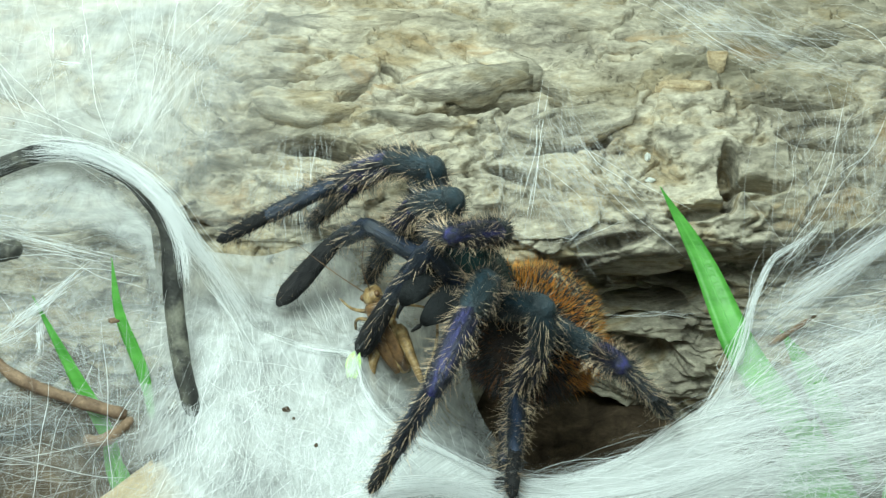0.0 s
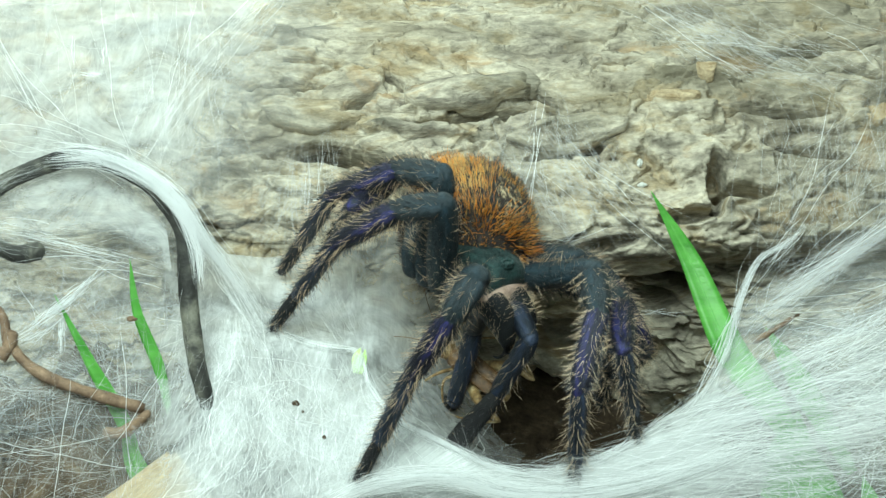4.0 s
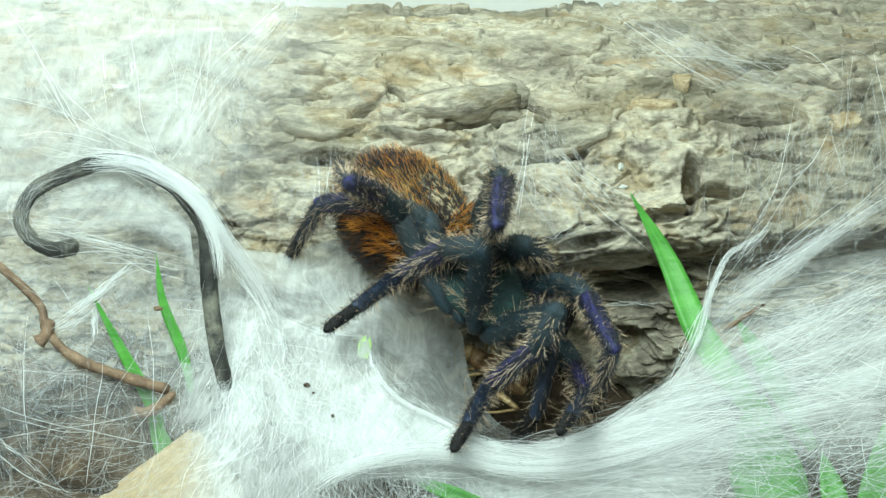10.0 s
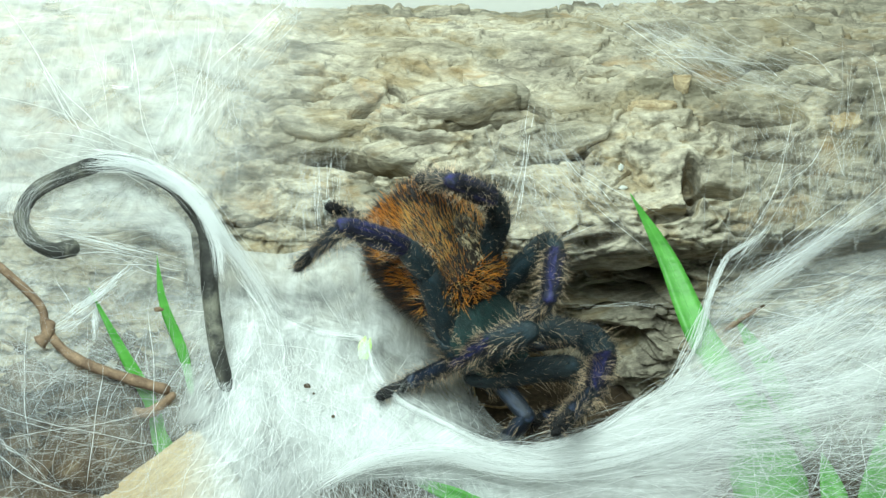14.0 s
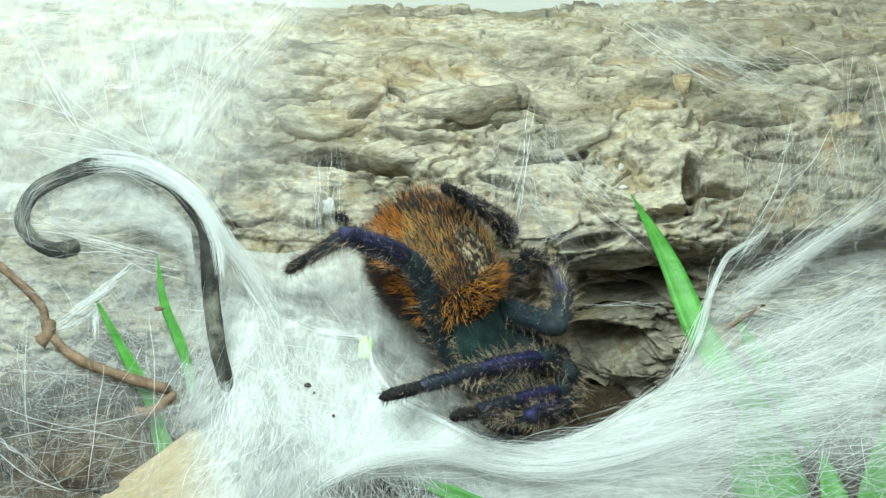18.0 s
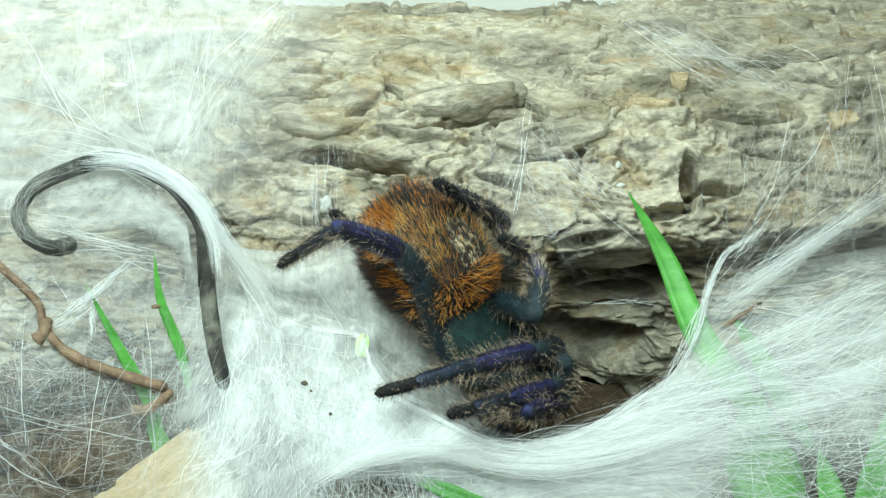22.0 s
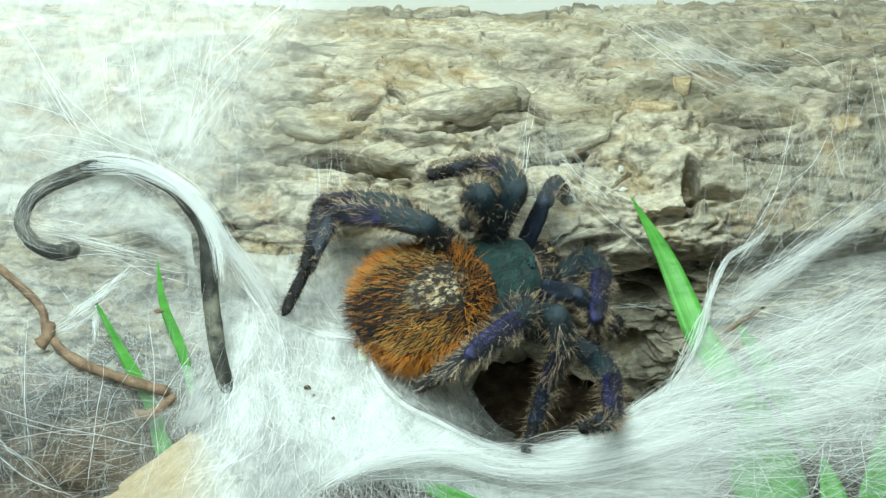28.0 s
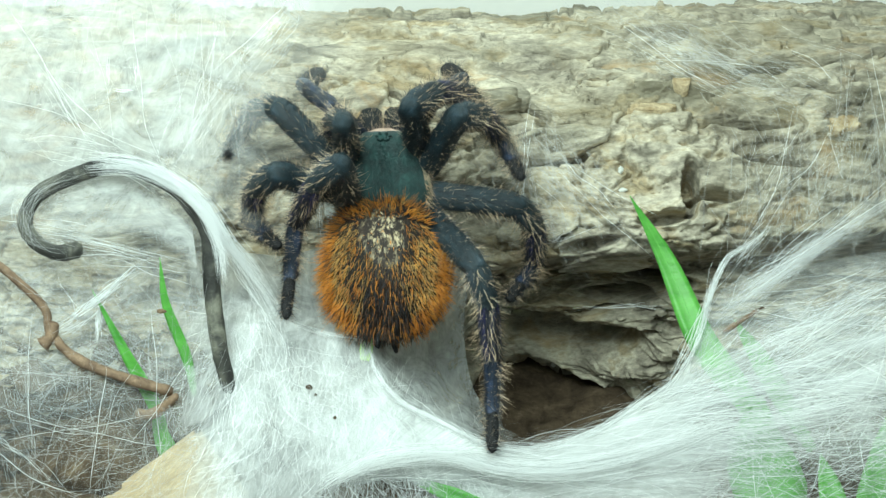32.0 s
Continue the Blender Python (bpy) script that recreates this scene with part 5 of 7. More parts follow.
        fv, ff = stem([(0.0124, sd * 0.0019, -0.0058), (0.0122, sd * 0.0017, -0.0074), (0.0112, sd * 0.0014, -0.0088), (0.0098, sd * 0.0012, -0.0094)], 0.00045, 10, 8, 0.0, 2, (1, 0.15))
        mesh_ob("fang", fv, ff, FOOT, jaw)
    v, f = loft([(-6.5, 0, -2.6, 2.2, 1.6), (-3, 0, -3.0, 4.4, 2.0), (2, 0, -3.0, 4.8, 2.0), (6.5, 0, -2.6, 3.0, 1.6)], 20)
    mesh_ob("underside", v * 0.001, f, FOOT, SPIDER)


make_carapace()


def make_abdomen():
    """Egg-shaped abdomen, front end at +x, origin in its middle, thick with orange bristles, bald and tan on top."""
    rnd = np.random.RandomState(21)
    L, W, H = 11.5, 9.2, 9.2
    prof = [(-1, 0.10), (-0.96, 0.30), (-0.86, 0.54), (-0.68, 0.78), (-0.42, 0.95), (-0.12, 1.0), (0.2, 0.97), (0.5, 0.86), (0.74, 0.66), (0.9, 0.44), (1, 0.16)]
    px, pr = [q[0] for q in prof], [q[1] for q in prof]
    xs = np.concatenate([[-1, -0.985, -0.96], np.linspace(-0.92, 0.92, 40), [0.96, 1]])
    v, f = loft([(x * L, 0, 0, W * np.interp(x, px, pr), H * np.interp(x, px, pr)) for x in xs], 64)
    ab = mesh_ob("abdomen", v * 0.001, f, ABDOMEN, SPIDER, "swollen abdomen with bright orange bristles and a rubbed tan patch")
    rub = np.clip(1.5 - ((v[:, 0] - 3.0) / 4.6) ** 2 - (v[:, 1] / 3.2) ** 2 - 0.9 * fbm(v[:, 0] / 1.8, v[:, 1] / 1.2, v[:, 0] * 0, 4), 0, 1) * (v[:, 2] > 0)
    ab.data.attributes.new("rubbed", "FLOAT", "POINT").data.foreach_set("value", rub.astype(np.float32))
    n = 15000
    x, a = rnd.uniform(-0.99, 0.985, n), rnd.uniform(0, 2 * np.pi, n)
    r = np.interp(x, px, pr)
    keep = rnd.rand(n) < 0.15 + 0.85 * r
    x, a, r = x[keep], a[keep], r[keep]
    k = len(x)
    slope = (np.interp(x + 0.02, px, pr) - np.interp(x - 0.02, px, pr)) / 0.04
    normal = np.stack([-slope * W / L, np.cos(a), np.sin(a) * W / H], -1)
    normal /= np.linalg.norm(normal, axis=1, keepdims=True)
    root = np.stack([x * L, W * r * np.cos(a), H * r * np.sin(a)], -1) * 0.985
    up, dice = np.sin(a) * r, rnd.rand(k)
    patch = np.sqrt(((x * L - 3.0) / 5.4) ** 2 + (root[:, 1] / 4.2) ** 2) + 0.30 * fbm(root[:, 0] / 2.2, root[:, 1] / 2.2, root[:, 2] / 2.2, 3)
    clump = fbm(root[:, 0] / 2.4 + 5, root[:, 1] / 2.4, root[:, 2] / 2.4, 3)
    back = (up > 0.50) & (x < 0.50)
    belly = np.sin(a) < -0.16 + 0.35 * clump
    bald = back & (patch < 0.85)
    stripe = (up > -0.1) & (x < -0.30) & (np.abs(root[:, 1]) < 1.3 + 5.0 * np.clip(-x - 0.30, 0, 1) + 1.6 * clump)
    # bristles lean to the rear; on the back they lie flatter and shorter
    lean = np.where(back, 1.5, np.where(x > 0.45, 0.30, 0.75))
    way = normal + np.stack([-lean, 0 * x, 0 * x], -1) + rnd.randn(k, 3) * 0.24
    ln = np.where(bald | (x > 0.80), rnd.uniform(0.4, 1.2, k), np.where(back, rnd.uniform(1.0, 2.2, k), np.where(belly, rnd.uniform(1.0, 2.4, k), rnd.uniform(1.3, 3.0, k))))
    kind = np.full(k, 0)
    kind = np.where(~back & ~belly & (dice < np.where(x > 0.35, 0.58, 0.24)), np.where(dice < 0.42, 2, 1), kind)
    kind = np.where(back, np.where(dice + 0.5 * clump < np.interp(np.abs(root[:, 1]), [3.0, 6.0], [0.55, 0.16]), 2, np.where(dice < 0.80, 1, 0)), kind)
    kind = np.where(belly, np.where(dice < 0.72, 2, 3), kind)
    kind = np.where(stripe & (dice < 0.85), np.where(dice < 0.7, 2, 3), kind)
    kind = np.where(bald & (rnd.rand(k) < 0.72), -1, kind)
    for j, (part_name, m) in enumerate((("orange_bristles", ORANGE), ("golden_bristles", GOLD), ("dark_bristles", BLACKHAIR), ("rusty_bristles", RUST))):
        sel = kind == j
        hv, hf = hairs(root[sel], way[sel], ln[sel], np.full(sel.sum(), (0.062, 0.05, 0.055, 0.055)[j]), rnd, 0.30)
        b = mesh_ob(part_name, hv * 0.001, hf, m, ab)
        b["kind"] = "stuff"
    for sd in (1, -1):
        v, f = loft([(-9.0, sd * 1.1, -3.0, 0.8, 0.8), (-10.8, sd * 1.3, -4.0, 0.75, 0.75), (-11.1, sd * 1.35, -4.2, 0.55, 0.55), (-11.6, sd * 1.5, -5.0, 0.6, 0.6), (-11.8, sd * 1.5, -5.3, 0.45, 0.45), (-12.2, sd * 1.6, -6.6, 0.25, 0.25)], 10)
        mesh_ob("spinneret", v * 0.001, f, FOOT, ab)
    return ab


ABDOMEN_OB = make_abdomen()
LEGS = {}
for side in "RL":
    for num in "1234":
        fe, pa, ti, me_ = (limb(k, k, SPIDER) for k in ("femur", "patella", "tibia", "metatarsus"))
        limb("tarsus", "tarsus", me_, pose(FOOTLEN * 0.60 * 0.001, 0, 0))
        LEGS[side + num] = (fe, pa, ti, me_)
    LEGS[side + "P"] = (limb("palp_femur", "palp_femur", SPIDER), limb("palp_tibia", "palp_tibia", SPIDER), limb("palp_tarsus", "palp_tarsus", SPIDER))


# ---- the cricket it has caught ----
def make_cricket():
    c = new("cricket")
    tagged(c, "small tan house cricket held in the spider's jaws", "cricket")
    v, f = loft([(-7, 0, 0, 0.8, 0.7), (-5.5, 0, 0, 1.7, 1.5), (-2, 0, 0, 2.1, 1.8), (2, 0, 0, 2.1, 1.9), (3.6, 0, 0, 1.9, 1.7)], 16)
    mesh_ob("body", v * 0.001, f, CRICKET, c)
    v, f = loft([(3.4, 0, 0.1, 1.9, 1.7), (4.2, 0, 0.3, 2.1, 2.0), (6.0, 0, 0.3, 2.1, 2.0), (6.6, 0, 0.2, 1.7, 1.6)], 16)
    mesh_ob("thorax", v * 0.001, f, CRICKET_DARK, c)
    v, f = loft([(6.4, 0, 0, 1.4, 1.4), (7.2, 0, 0, 1.8, 1.9), (8.4, 0, -0.2, 1.7, 1.8), (9.2, 0, -0.5, 1.0, 1.1)], 16)
    head = mesh_ob("head", v * 0.001, f, CRICKET, c)
    for sd in (1, -1):
        v, f = loft([(7.4, sd * 1.5, 0.5, 0.45, 0.55), (8.0, sd * 1.65, 0.6, 0.5, 0.6), (8.5, sd * 1.5, 0.5, 0.3, 0.4)], 10)
        mesh_ob("eye", v * 0.001, f, CRICKET_DARK, head)
        v, f = stem([(0.0088, sd * 0.0006, 0.0008), (0.014, sd * 0.003, 0.003), (0.021, sd * 0.008, 0.003)], 0.00012, 12, 5, 0, 1, (1, 0.4))
        mesh_ob("feeler", v, f, CRICKET_DARK, head)
        v, f = stem([(0.001, sd * 0.0018, -0.001), (-0.004, sd * 0.0045, 0.003), (-0.009, sd * 0.005, 0.004)], 0.0010, 14, 8, 0.05, 1, (1.2, 0.5))
        hind = mesh_ob("hind_leg", v, f, CRICKET, c)
        v, f = stem([(-0.009, sd * 0.005, 0.004), (-0.004, sd * 0.0075, -0.001), (0.001, sd * 0.009, -0.003)], 0.00035, 12, 6, 0.05, 1, (1, 0.6))
        mesh_ob("shin", v, f, CRICKET, hind)
        for k, bx in enumerate((0.0045, 0.0025)):
            v, f = stem([(bx, sd * 0.0015, -0.001), (bx + 0.002, sd * 0.005, 0.0), (bx + 0.004 - 0.005 * k, sd * 0.009, -0.003)], 0.00036, 14, 6, 0.05, 1, (1.2, 0.5))
            mesh_ob("leg", v, f, CRICKET, c)
        v, f = loft([(-6.5, sd * 1.0, 1.2, 0.6, 0.2), (-3, sd * 1.1, 1.8, 1.2, 0.25), (2, sd * 1.1, 2.0, 1.3, 0.25), (3.6, sd * 1.0, 1.8, 1.0, 0.2)], 10)
        mesh_ob("wing", v * 0.001, f, CRICKET_DARK, c)
    for o in c.children_recursive:
        o.data.transform(Matrix.Scale(0.78, 4))
    return c


CRICKET_OB = make_cricket()


# ---- movement ----
bodies, tails, joints = [], [], {k: [] for k in LEGS}


def stand(t, body, tail):
    """The spider's stance at t: body u, v, n, heading, tilt and up; the abdomen's u, v, n, heading and tilt."""
    bodies.append((t, *body))
    tails.append((t, *tail))


def step(t, leg, *knee_ankle_tip):
    joints[leg].append((t, *knee_ankle_tip))


def eased(rows, t):
    """The row at t, eased from key to key, with no overshoot."""
    rows = np.asarray(rows)
    i = int(np.clip(np.searchsorted(rows[:, 0], t) - 1, 0, len(rows) - 2))
    a, b = rows[i], rows[i + 1]
    f = np.clip((t - a[0]) / (b[0] - a[0]), 0, 1)
    span = b[0] - a[0]
    before = (b - rows[i - 1]) / (b[0] - rows[i - 1][0]) if i > 0 else a * 0
    after = (rows[i + 2] - a) / (rows[i + 2][0] - a[0]) if i + 2 < len(rows) else a * 0
    lin = (b - a) / span
    m0 = np.where(before * lin > 0, np.sign(lin) * np.minimum(np.abs(before), 2 * np.abs(lin)), 0) * span
    m1 = np.where(after * lin > 0, np.sign(lin) * np.minimum(np.abs(after), 2 * np.abs(lin)), 0) * span
    return a * (2 * f ** 3 - 3 * f ** 2 + 1) + m0 * (f ** 3 - 2 * f ** 2 + f) + b * (3 * f ** 2 - 2 * f ** 3) + m1 * (f ** 3 - f ** 2)


def posture(u, v, n, heading, tilt, up):
    h, q = radians(heading), radians(tilt)
    f = Vector((math.cos(h) * math.cos(q), math.sin(h) * math.cos(q), math.sin(q)))
    up = Vector(up)
    up = (up - f * up.dot(f)).normalized()
    left = up.cross(f)
    r = SLOPE_TURN @ Matrix((f, left, up)).transposed()
    return Matrix.Translation(at(u, v, n)) @ r.to_4x4()


def limb_pose(start, end, bend):
    """A piece that starts at start and points to end, its back towards bend."""
    x = (end - start).normalized()
    z = (bend - x * bend.dot(x)).normalized()
    y = z.cross(x)
    return Matrix.Translation(start) @ Matrix((x, y, z)).transposed().to_4x4()


HIPS = {"1": 4.2, "2": 1.4, "3": -1.4, "4": -4.2}


def motions():
    stand(0, (3.5, -2.2, 4.0, 205, 74, 0.6, 0.65, 0.2), (12.2, -11.6, -3.0, 190, 78, 0.6, 0.75, -0.1))
    step(0, "RP", -9.8, 2.9, 10.2, -14.6, 1.2, 0.5, -22.2, -7.3, 1.4)
    step(0, "LP", -1.7, 0.1, 16.9, -7.0, -6.6, 10.0, -11.4, -14.3, 2.6)
    step(0, "R1", 1.1, 6.2, 20.5, -7.1, 1.6, 6.3, -10.7, -4.7, -10.2)
    step(0, "R2", -1.4, 10.3, 15.9, -14.0, 9.2, 4.6, -30.0, 1.1, 6.3)
    step(0, "R3", -3.5, 12.4, -7.9, -12.4, 8.4, 6.1, -19.1, 3.3, -9.9)
    step(0, "R4", 7.1, 2.1, 12.1, 1.1, 1.5, 27.9, -3.3, 3.1, 10.6)
    step(0, "L1", 5.3, -4.2, 23.0, -1.3, -17.1, 31.9, -9.2, -30.5, 22.8)
    step(0, "L2", 12.7, -7.7, 19.3, 9.9, -18.8, 6.7, 8.7, -31.6, 19.2)
    step(0, "L3", 16.0, -11.1, -8.7, 9.0, -24.8, -1.5, 7.4, -31.4, 15.2)
    step(0, "L4", 16.8, -11.8, 11.2, 22.1, -14.6, 27.1, 29.6, -21.7, 12.3)
    stand(1, (5.6, -1.1, 4.0, 208, 74, 0.6, 0.65, 0.2), (12.6, -7.3, -3.0, 195, 78, 0.6, 0.75, -0.1))
    step(1, "RP", -3.0, 3.5, 2.0, -8.2, 0.1, -7.0, -17.2, -7.1, -6.3)
    step(1, "LP", 1.2, -2.1, 19.1, -3.3, -7.0, 10.3, -10.8, -15.5, 8.5)
    step(1, "R1", 5.1, 8.0, 19.4, -3.3, 3.1, 5.5, -7.5, -3.1, -10.8)
    step(1, "R2", -0.7, 8.8, 17.7, -16.3, 2.3, 18.7, -27.3, -7.1, 7.9)
    step(1, "R3", -4.3, 12.8, -7.5, -16.3, 10.0, 4.2, -20.5, 3.3, -12.0)
    step(1, "R4", 6.7, 6.7, 12.6, -0.3, 4.3, 27.9, -6.2, 3.0, 10.9)
    step(1, "L1", 7.2, -5.3, 23.2, -1.0, -17.8, 31.3, -9.6, -30.6, 22.0)
    step(1, "L2", 16.3, -7.2, 18.3, 13.3, -18.8, 6.3, 9.8, -31.7, 18.4)
    step(1, "L3", 18.8, -3.6, 14.1, 16.6, -13.8, 0.7, 14.3, -21.1, -15.6)
    step(1, "L4", 23.1, -7.5, 7.1, 31.3, -14.1, -6.2, 31.0, -22.3, 9.8)
    stand(2, (8.1, -3.6, 4.0, 225, 74, 0.7, 0.6, 0.2), (11.4, -4.6, -3.0, 225, 78, 0.6, 0.75, -0.1))
    step(2, "RP", 1.2, -0.7, 1.0, -5.1, -4.7, -7.1, -13.5, -12.4, -6.3)
    step(2, "LP", 5.8, -4.3, 19.2, 2.3, -14.4, 17.2, -1.9, -25.1, 18.2)
    step(2, "R1", 5.1, 7.6, 19.9, -3.3, 3.9, 5.6, -7.5, -2.3, -10.8)
    step(2, "R2", -0.7, 6.2, 18.2, -16.2, 1.5, 13.0, -27.5, -7.2, 2.1)
    step(2, "R3", -3.3, 10.5, 11.1, -15.8, 8.2, -0.2, -23.7, -7.9, 0.9)
    step(2, "R4", 5.6, 7.4, 13.1, -0.3, 4.9, 28.8, -6.2, 3.0, 12.0)
    step(2, "L1", 13.0, -0.6, 19.3, 12.5, -13.4, 8.1, 9.5, -25.1, -5.3)
    step(2, "L2", 20.1, -6.5, 16.1, 17.2, -18.9, 4.9, 10.0, -32.2, 14.7)
    step(2, "L3", 21.9, -5.8, 12.2, 21.4, -16.2, -1.2, 19.3, -26.0, -16.2)
    step(2, "L4", 23.7, -5.2, 7.9, 31.1, -14.1, -4.6, 30.9, -22.2, 11.4)
    stand(3, (8.2, -4.9, 4.0, 270, 70, 0.5, 0.75, 0.3), (8.1, -0.3, -3.0, 262, 70, 0.6, 0.75, -0.1))
    step(3, "RP", 3.5, -9.2, 0.8, 2.1, -15.8, -7.8, 0.5, -21.3, -17.8)
    step(3, "LP", 10.5, -11.5, 19.3, 6.4, -17.7, 11.3, -1.7, -25.9, 12.1)
    step(3, "R1", 4.1, -0.6, 23.1, -4.2, -15.4, 24.1, -10.6, -29.1, 14.3)
    step(3, "R2", -1.4, 7.4, 15.4, -16.7, 1.6, 10.7, -24.4, -8.5, -2.1)
    step(3, "R3", 1.6, 9.7, 11.7, -15.2, 8.3, 9.5, -23.7, -3.8, -0.8)
    step(3, "R4", 1.2, 10.5, 9.2, -5.9, 5.7, 23.9, -12.3, 1.6, 7.6)
    step(3, "L1", 18.5, -3.5, 18.5, 17.1, -17.3, 28.3, 17.1, -31.5, 17.2)
    step(3, "L2", 21.3, -4.3, 14.9, 16.2, -20.5, 15.9, 10.8, -29.6, 30.4)
    step(3, "L3", 22.7, -5.1, 11.7, 24.6, -15.5, -1.6, 22.6, -24.5, -17.1)
    step(3, "L4", 24.6, -4.4, 6.9, 31.2, -14.1, -5.5, 31.0, -22.2, 10.6)
    stand(3.5, (4.2, -2.8, 5.0, 318, 45, 0.25, 0.85, 0.4), (6.2, 1.7, -3.0, 275, 70, 0.6, 0.75, -0.1))
    step(3.5, "RP", 3.6, -9.3, 1.1, 2.1, -16.0, -7.5, 0.5, -21.5, -17.4)
    step(3.5, "LP", 10.8, -12.1, 16.3, 6.1, -18.9, 8.9, -2.1, -26.9, 9.8)
    step(3.5, "R1", 3.3, -3.5, 25.4, -4.7, -16.1, 17.3, -12.2, -31.6, 11.9)
    step(3.5, "R2", -0.7, 6.7, 18.2, -16.3, 1.9, 13.7, -23.9, -7.7, 0.5)
    step(3.5, "R3", 0.5, 10.6, 11.1, -15.6, 8.1, 6.2, -23.8, -3.1, -5.3)
    step(3.5, "R4", -0.3, 11.1, -1.6, -7.0, 6.1, 13.2, -13.0, 1.7, -3.2)
    step(3.5, "L1", 18.9, -2.1, 16.1, 17.8, -18.0, 22.1, 17.7, -32.6, 11.6)
    step(3.5, "L2", 22.9, -5.2, 8.5, 23.4, -12.9, 23.7, 26.4, -25.5, 11.2)
    step(3.5, "L3", 22.6, -5.7, 1.4, 24.9, -14.7, 15.7, 23.2, -23.4, -0.0)
    step(3.5, "L4", 20.9, -5.4, -0.4, 32.2, -16.0, -7.5, 31.1, -21.5, 9.6)
    stand(5.5, (0.5, 0.3, 4.0, 336, 10, 0.1, 0.9, 0.42), (-4.4, 5.0, -1.0, 320, 5, 0.3, 0.8, 0.5))
    step(5.5, "RP", 7.4, -13.7, 10.8, 5.1, -19.2, 20.1, -1.4, -27.9, 16.3)
    step(5.5, "LP", 13.5, -10.4, 2.7, 12.9, -21.4, 3.4, 10.0, -30.7, 9.5)
    step(5.5, "R1", 7.3, -3.2, 23.1, -0.7, -16.1, 30.8, -8.6, -30.0, 22.5)
    step(5.5, "R2", 0.5, 4.1, 21.4, -10.3, -2.5, 10.1, -20.0, -14.2, 19.7)
    step(5.5, "R3", -3.9, 6.8, 19.9, -17.6, 6.1, 10.0, -24.2, -4.2, -3.2)
    step(5.5, "R4", -8.4, 11.2, -0.3, -24.6, 8.9, 4.4, -29.4, -2.5, -8.7)
    step(5.5, "L1", 19.9, -6.2, 0.0, 19.3, -21.8, 6.8, 17.4, -33.2, 20.5)
    step(5.5, "L2", 17.7, -4.2, -0.3, 24.7, -17.3, 7.8, 25.6, -27.5, 22.6)
    step(5.5, "L3", 15.3, -2.5, -1.2, 18.5, -10.2, 13.6, 19.4, -18.8, -2.2)
    step(5.5, "L4", 9.1, 13.3, -1.7, 8.2, 6.1, 13.7, 6.9, 1.9, -3.8)
    stand(6, (1.0, 0.3, 4.0, 337, 8, 0.1, 0.9, 0.42), (-5.9, 5.0, -1.0, 320, 5, 0.3, 0.8, 0.5))
    step(6, "RP", 8.3, -14.4, 7.2, 5.9, -21.4, -0.9, 1.4, -26.4, 8.4)
    step(6, "LP", 13.4, -10.7, 2.4, 13.9, -21.3, -0.3, 13.4, -27.5, -10.0)
    step(6, "R1", 7.8, -5.3, 23.2, 8.2, -21.0, 29.6, 9.8, -37.0, 21.5)
    step(6, "R2", -0.8, 4.3, 21.3, -10.3, -2.5, 9.0, -20.3, -14.4, 18.1)
    step(6, "R3", -4.5, 7.6, 19.0, -18.5, 5.7, 9.6, -24.0, -4.2, -4.4)
    step(6, "R4", -7.8, 11.3, 15.2, -23.6, 10.5, 8.9, -26.9, -2.4, -3.2)
    step(6, "L1", 20.6, -4.9, -0.1, 21.0, -21.8, 1.0, 17.8, -34.3, 13.6)
    step(6, "L2", 17.7, -4.5, -0.4, 24.9, -17.3, 8.3, 25.5, -26.6, 23.8)
    step(6, "L3", 15.0, -3.5, -4.4, 18.6, -10.3, 10.8, 19.6, -18.9, -5.0)
    step(6, "L4", 8.9, 12.5, 2.5, 8.1, 6.0, 18.2, 6.8, 1.9, 0.7)
    stand(7, (2.5, -2.3, 4.0, 337, 6, 0.1, 0.88, 0.45), (-6.2, 5.6, -1.0, 320, 5, 0.3, 0.8, 0.5))
    step(7, "RP", 8.4, -17.3, 7.0, 7.3, -22.8, 16.4, 0.5, -27.6, 24.4)
    step(7, "LP", 14.0, -13.7, 2.2, 14.1, -22.5, -4.4, 13.6, -27.9, -14.6)
    step(7, "R1", 11.3, -8.1, 22.1, 9.6, -23.0, 30.0, 10.4, -37.3, 19.1)
    step(7, "R2", 1.3, 1.6, 21.2, -8.2, -4.3, 8.4, -20.9, -14.5, 15.9)
    step(7, "R3", -3.9, 6.2, 17.4, -17.0, 6.2, 6.5, -23.9, -3.7, -6.8)
    step(7, "R4", -7.2, 10.4, 8.3, -23.2, 10.5, 2.5, -27.0, -2.7, -9.2)
    step(7, "L1", 18.1, -13.4, -3.5, 17.4, -23.2, 10.3, 12.8, -29.0, -6.1)
    step(7, "L2", 17.1, -10.8, -0.5, 18.5, -20.5, 13.4, 15.8, -28.7, -2.4)
    step(7, "L3", 15.2, -5.4, -8.4, 18.8, -10.4, 7.4, 19.8, -19.1, -8.3)
    step(7, "L4", 8.6, 12.6, -0.3, 7.7, 6.0, 15.4, 5.9, 1.9, -2.0)
    stand(8, (3.5, -3.7, 4.0, 335, 4, 0.1, 0.85, 0.5), (-6.2, 4.7, -1.0, 320, 5, 0.3, 0.8, 0.5))
    step(8, "RP", 10.0, -18.1, 10.0, 8.9, -23.4, 19.5, 4.0, -30.0, 11.5)
    step(8, "LP", 14.5, -15.4, 2.0, 15.3, -24.2, 8.4, 14.0, -29.5, -1.7)
    step(8, "R1", 13.0, -9.9, 21.3, 10.2, -23.8, 30.7, 10.3, -37.1, 18.6)
    step(8, "R2", 2.3, -0.1, 20.9, -7.3, -5.6, 8.0, -20.2, -14.3, 17.0)
    step(8, "R3", -4.6, 5.2, 15.6, -17.1, 6.3, 4.1, -24.1, -2.8, -9.7)
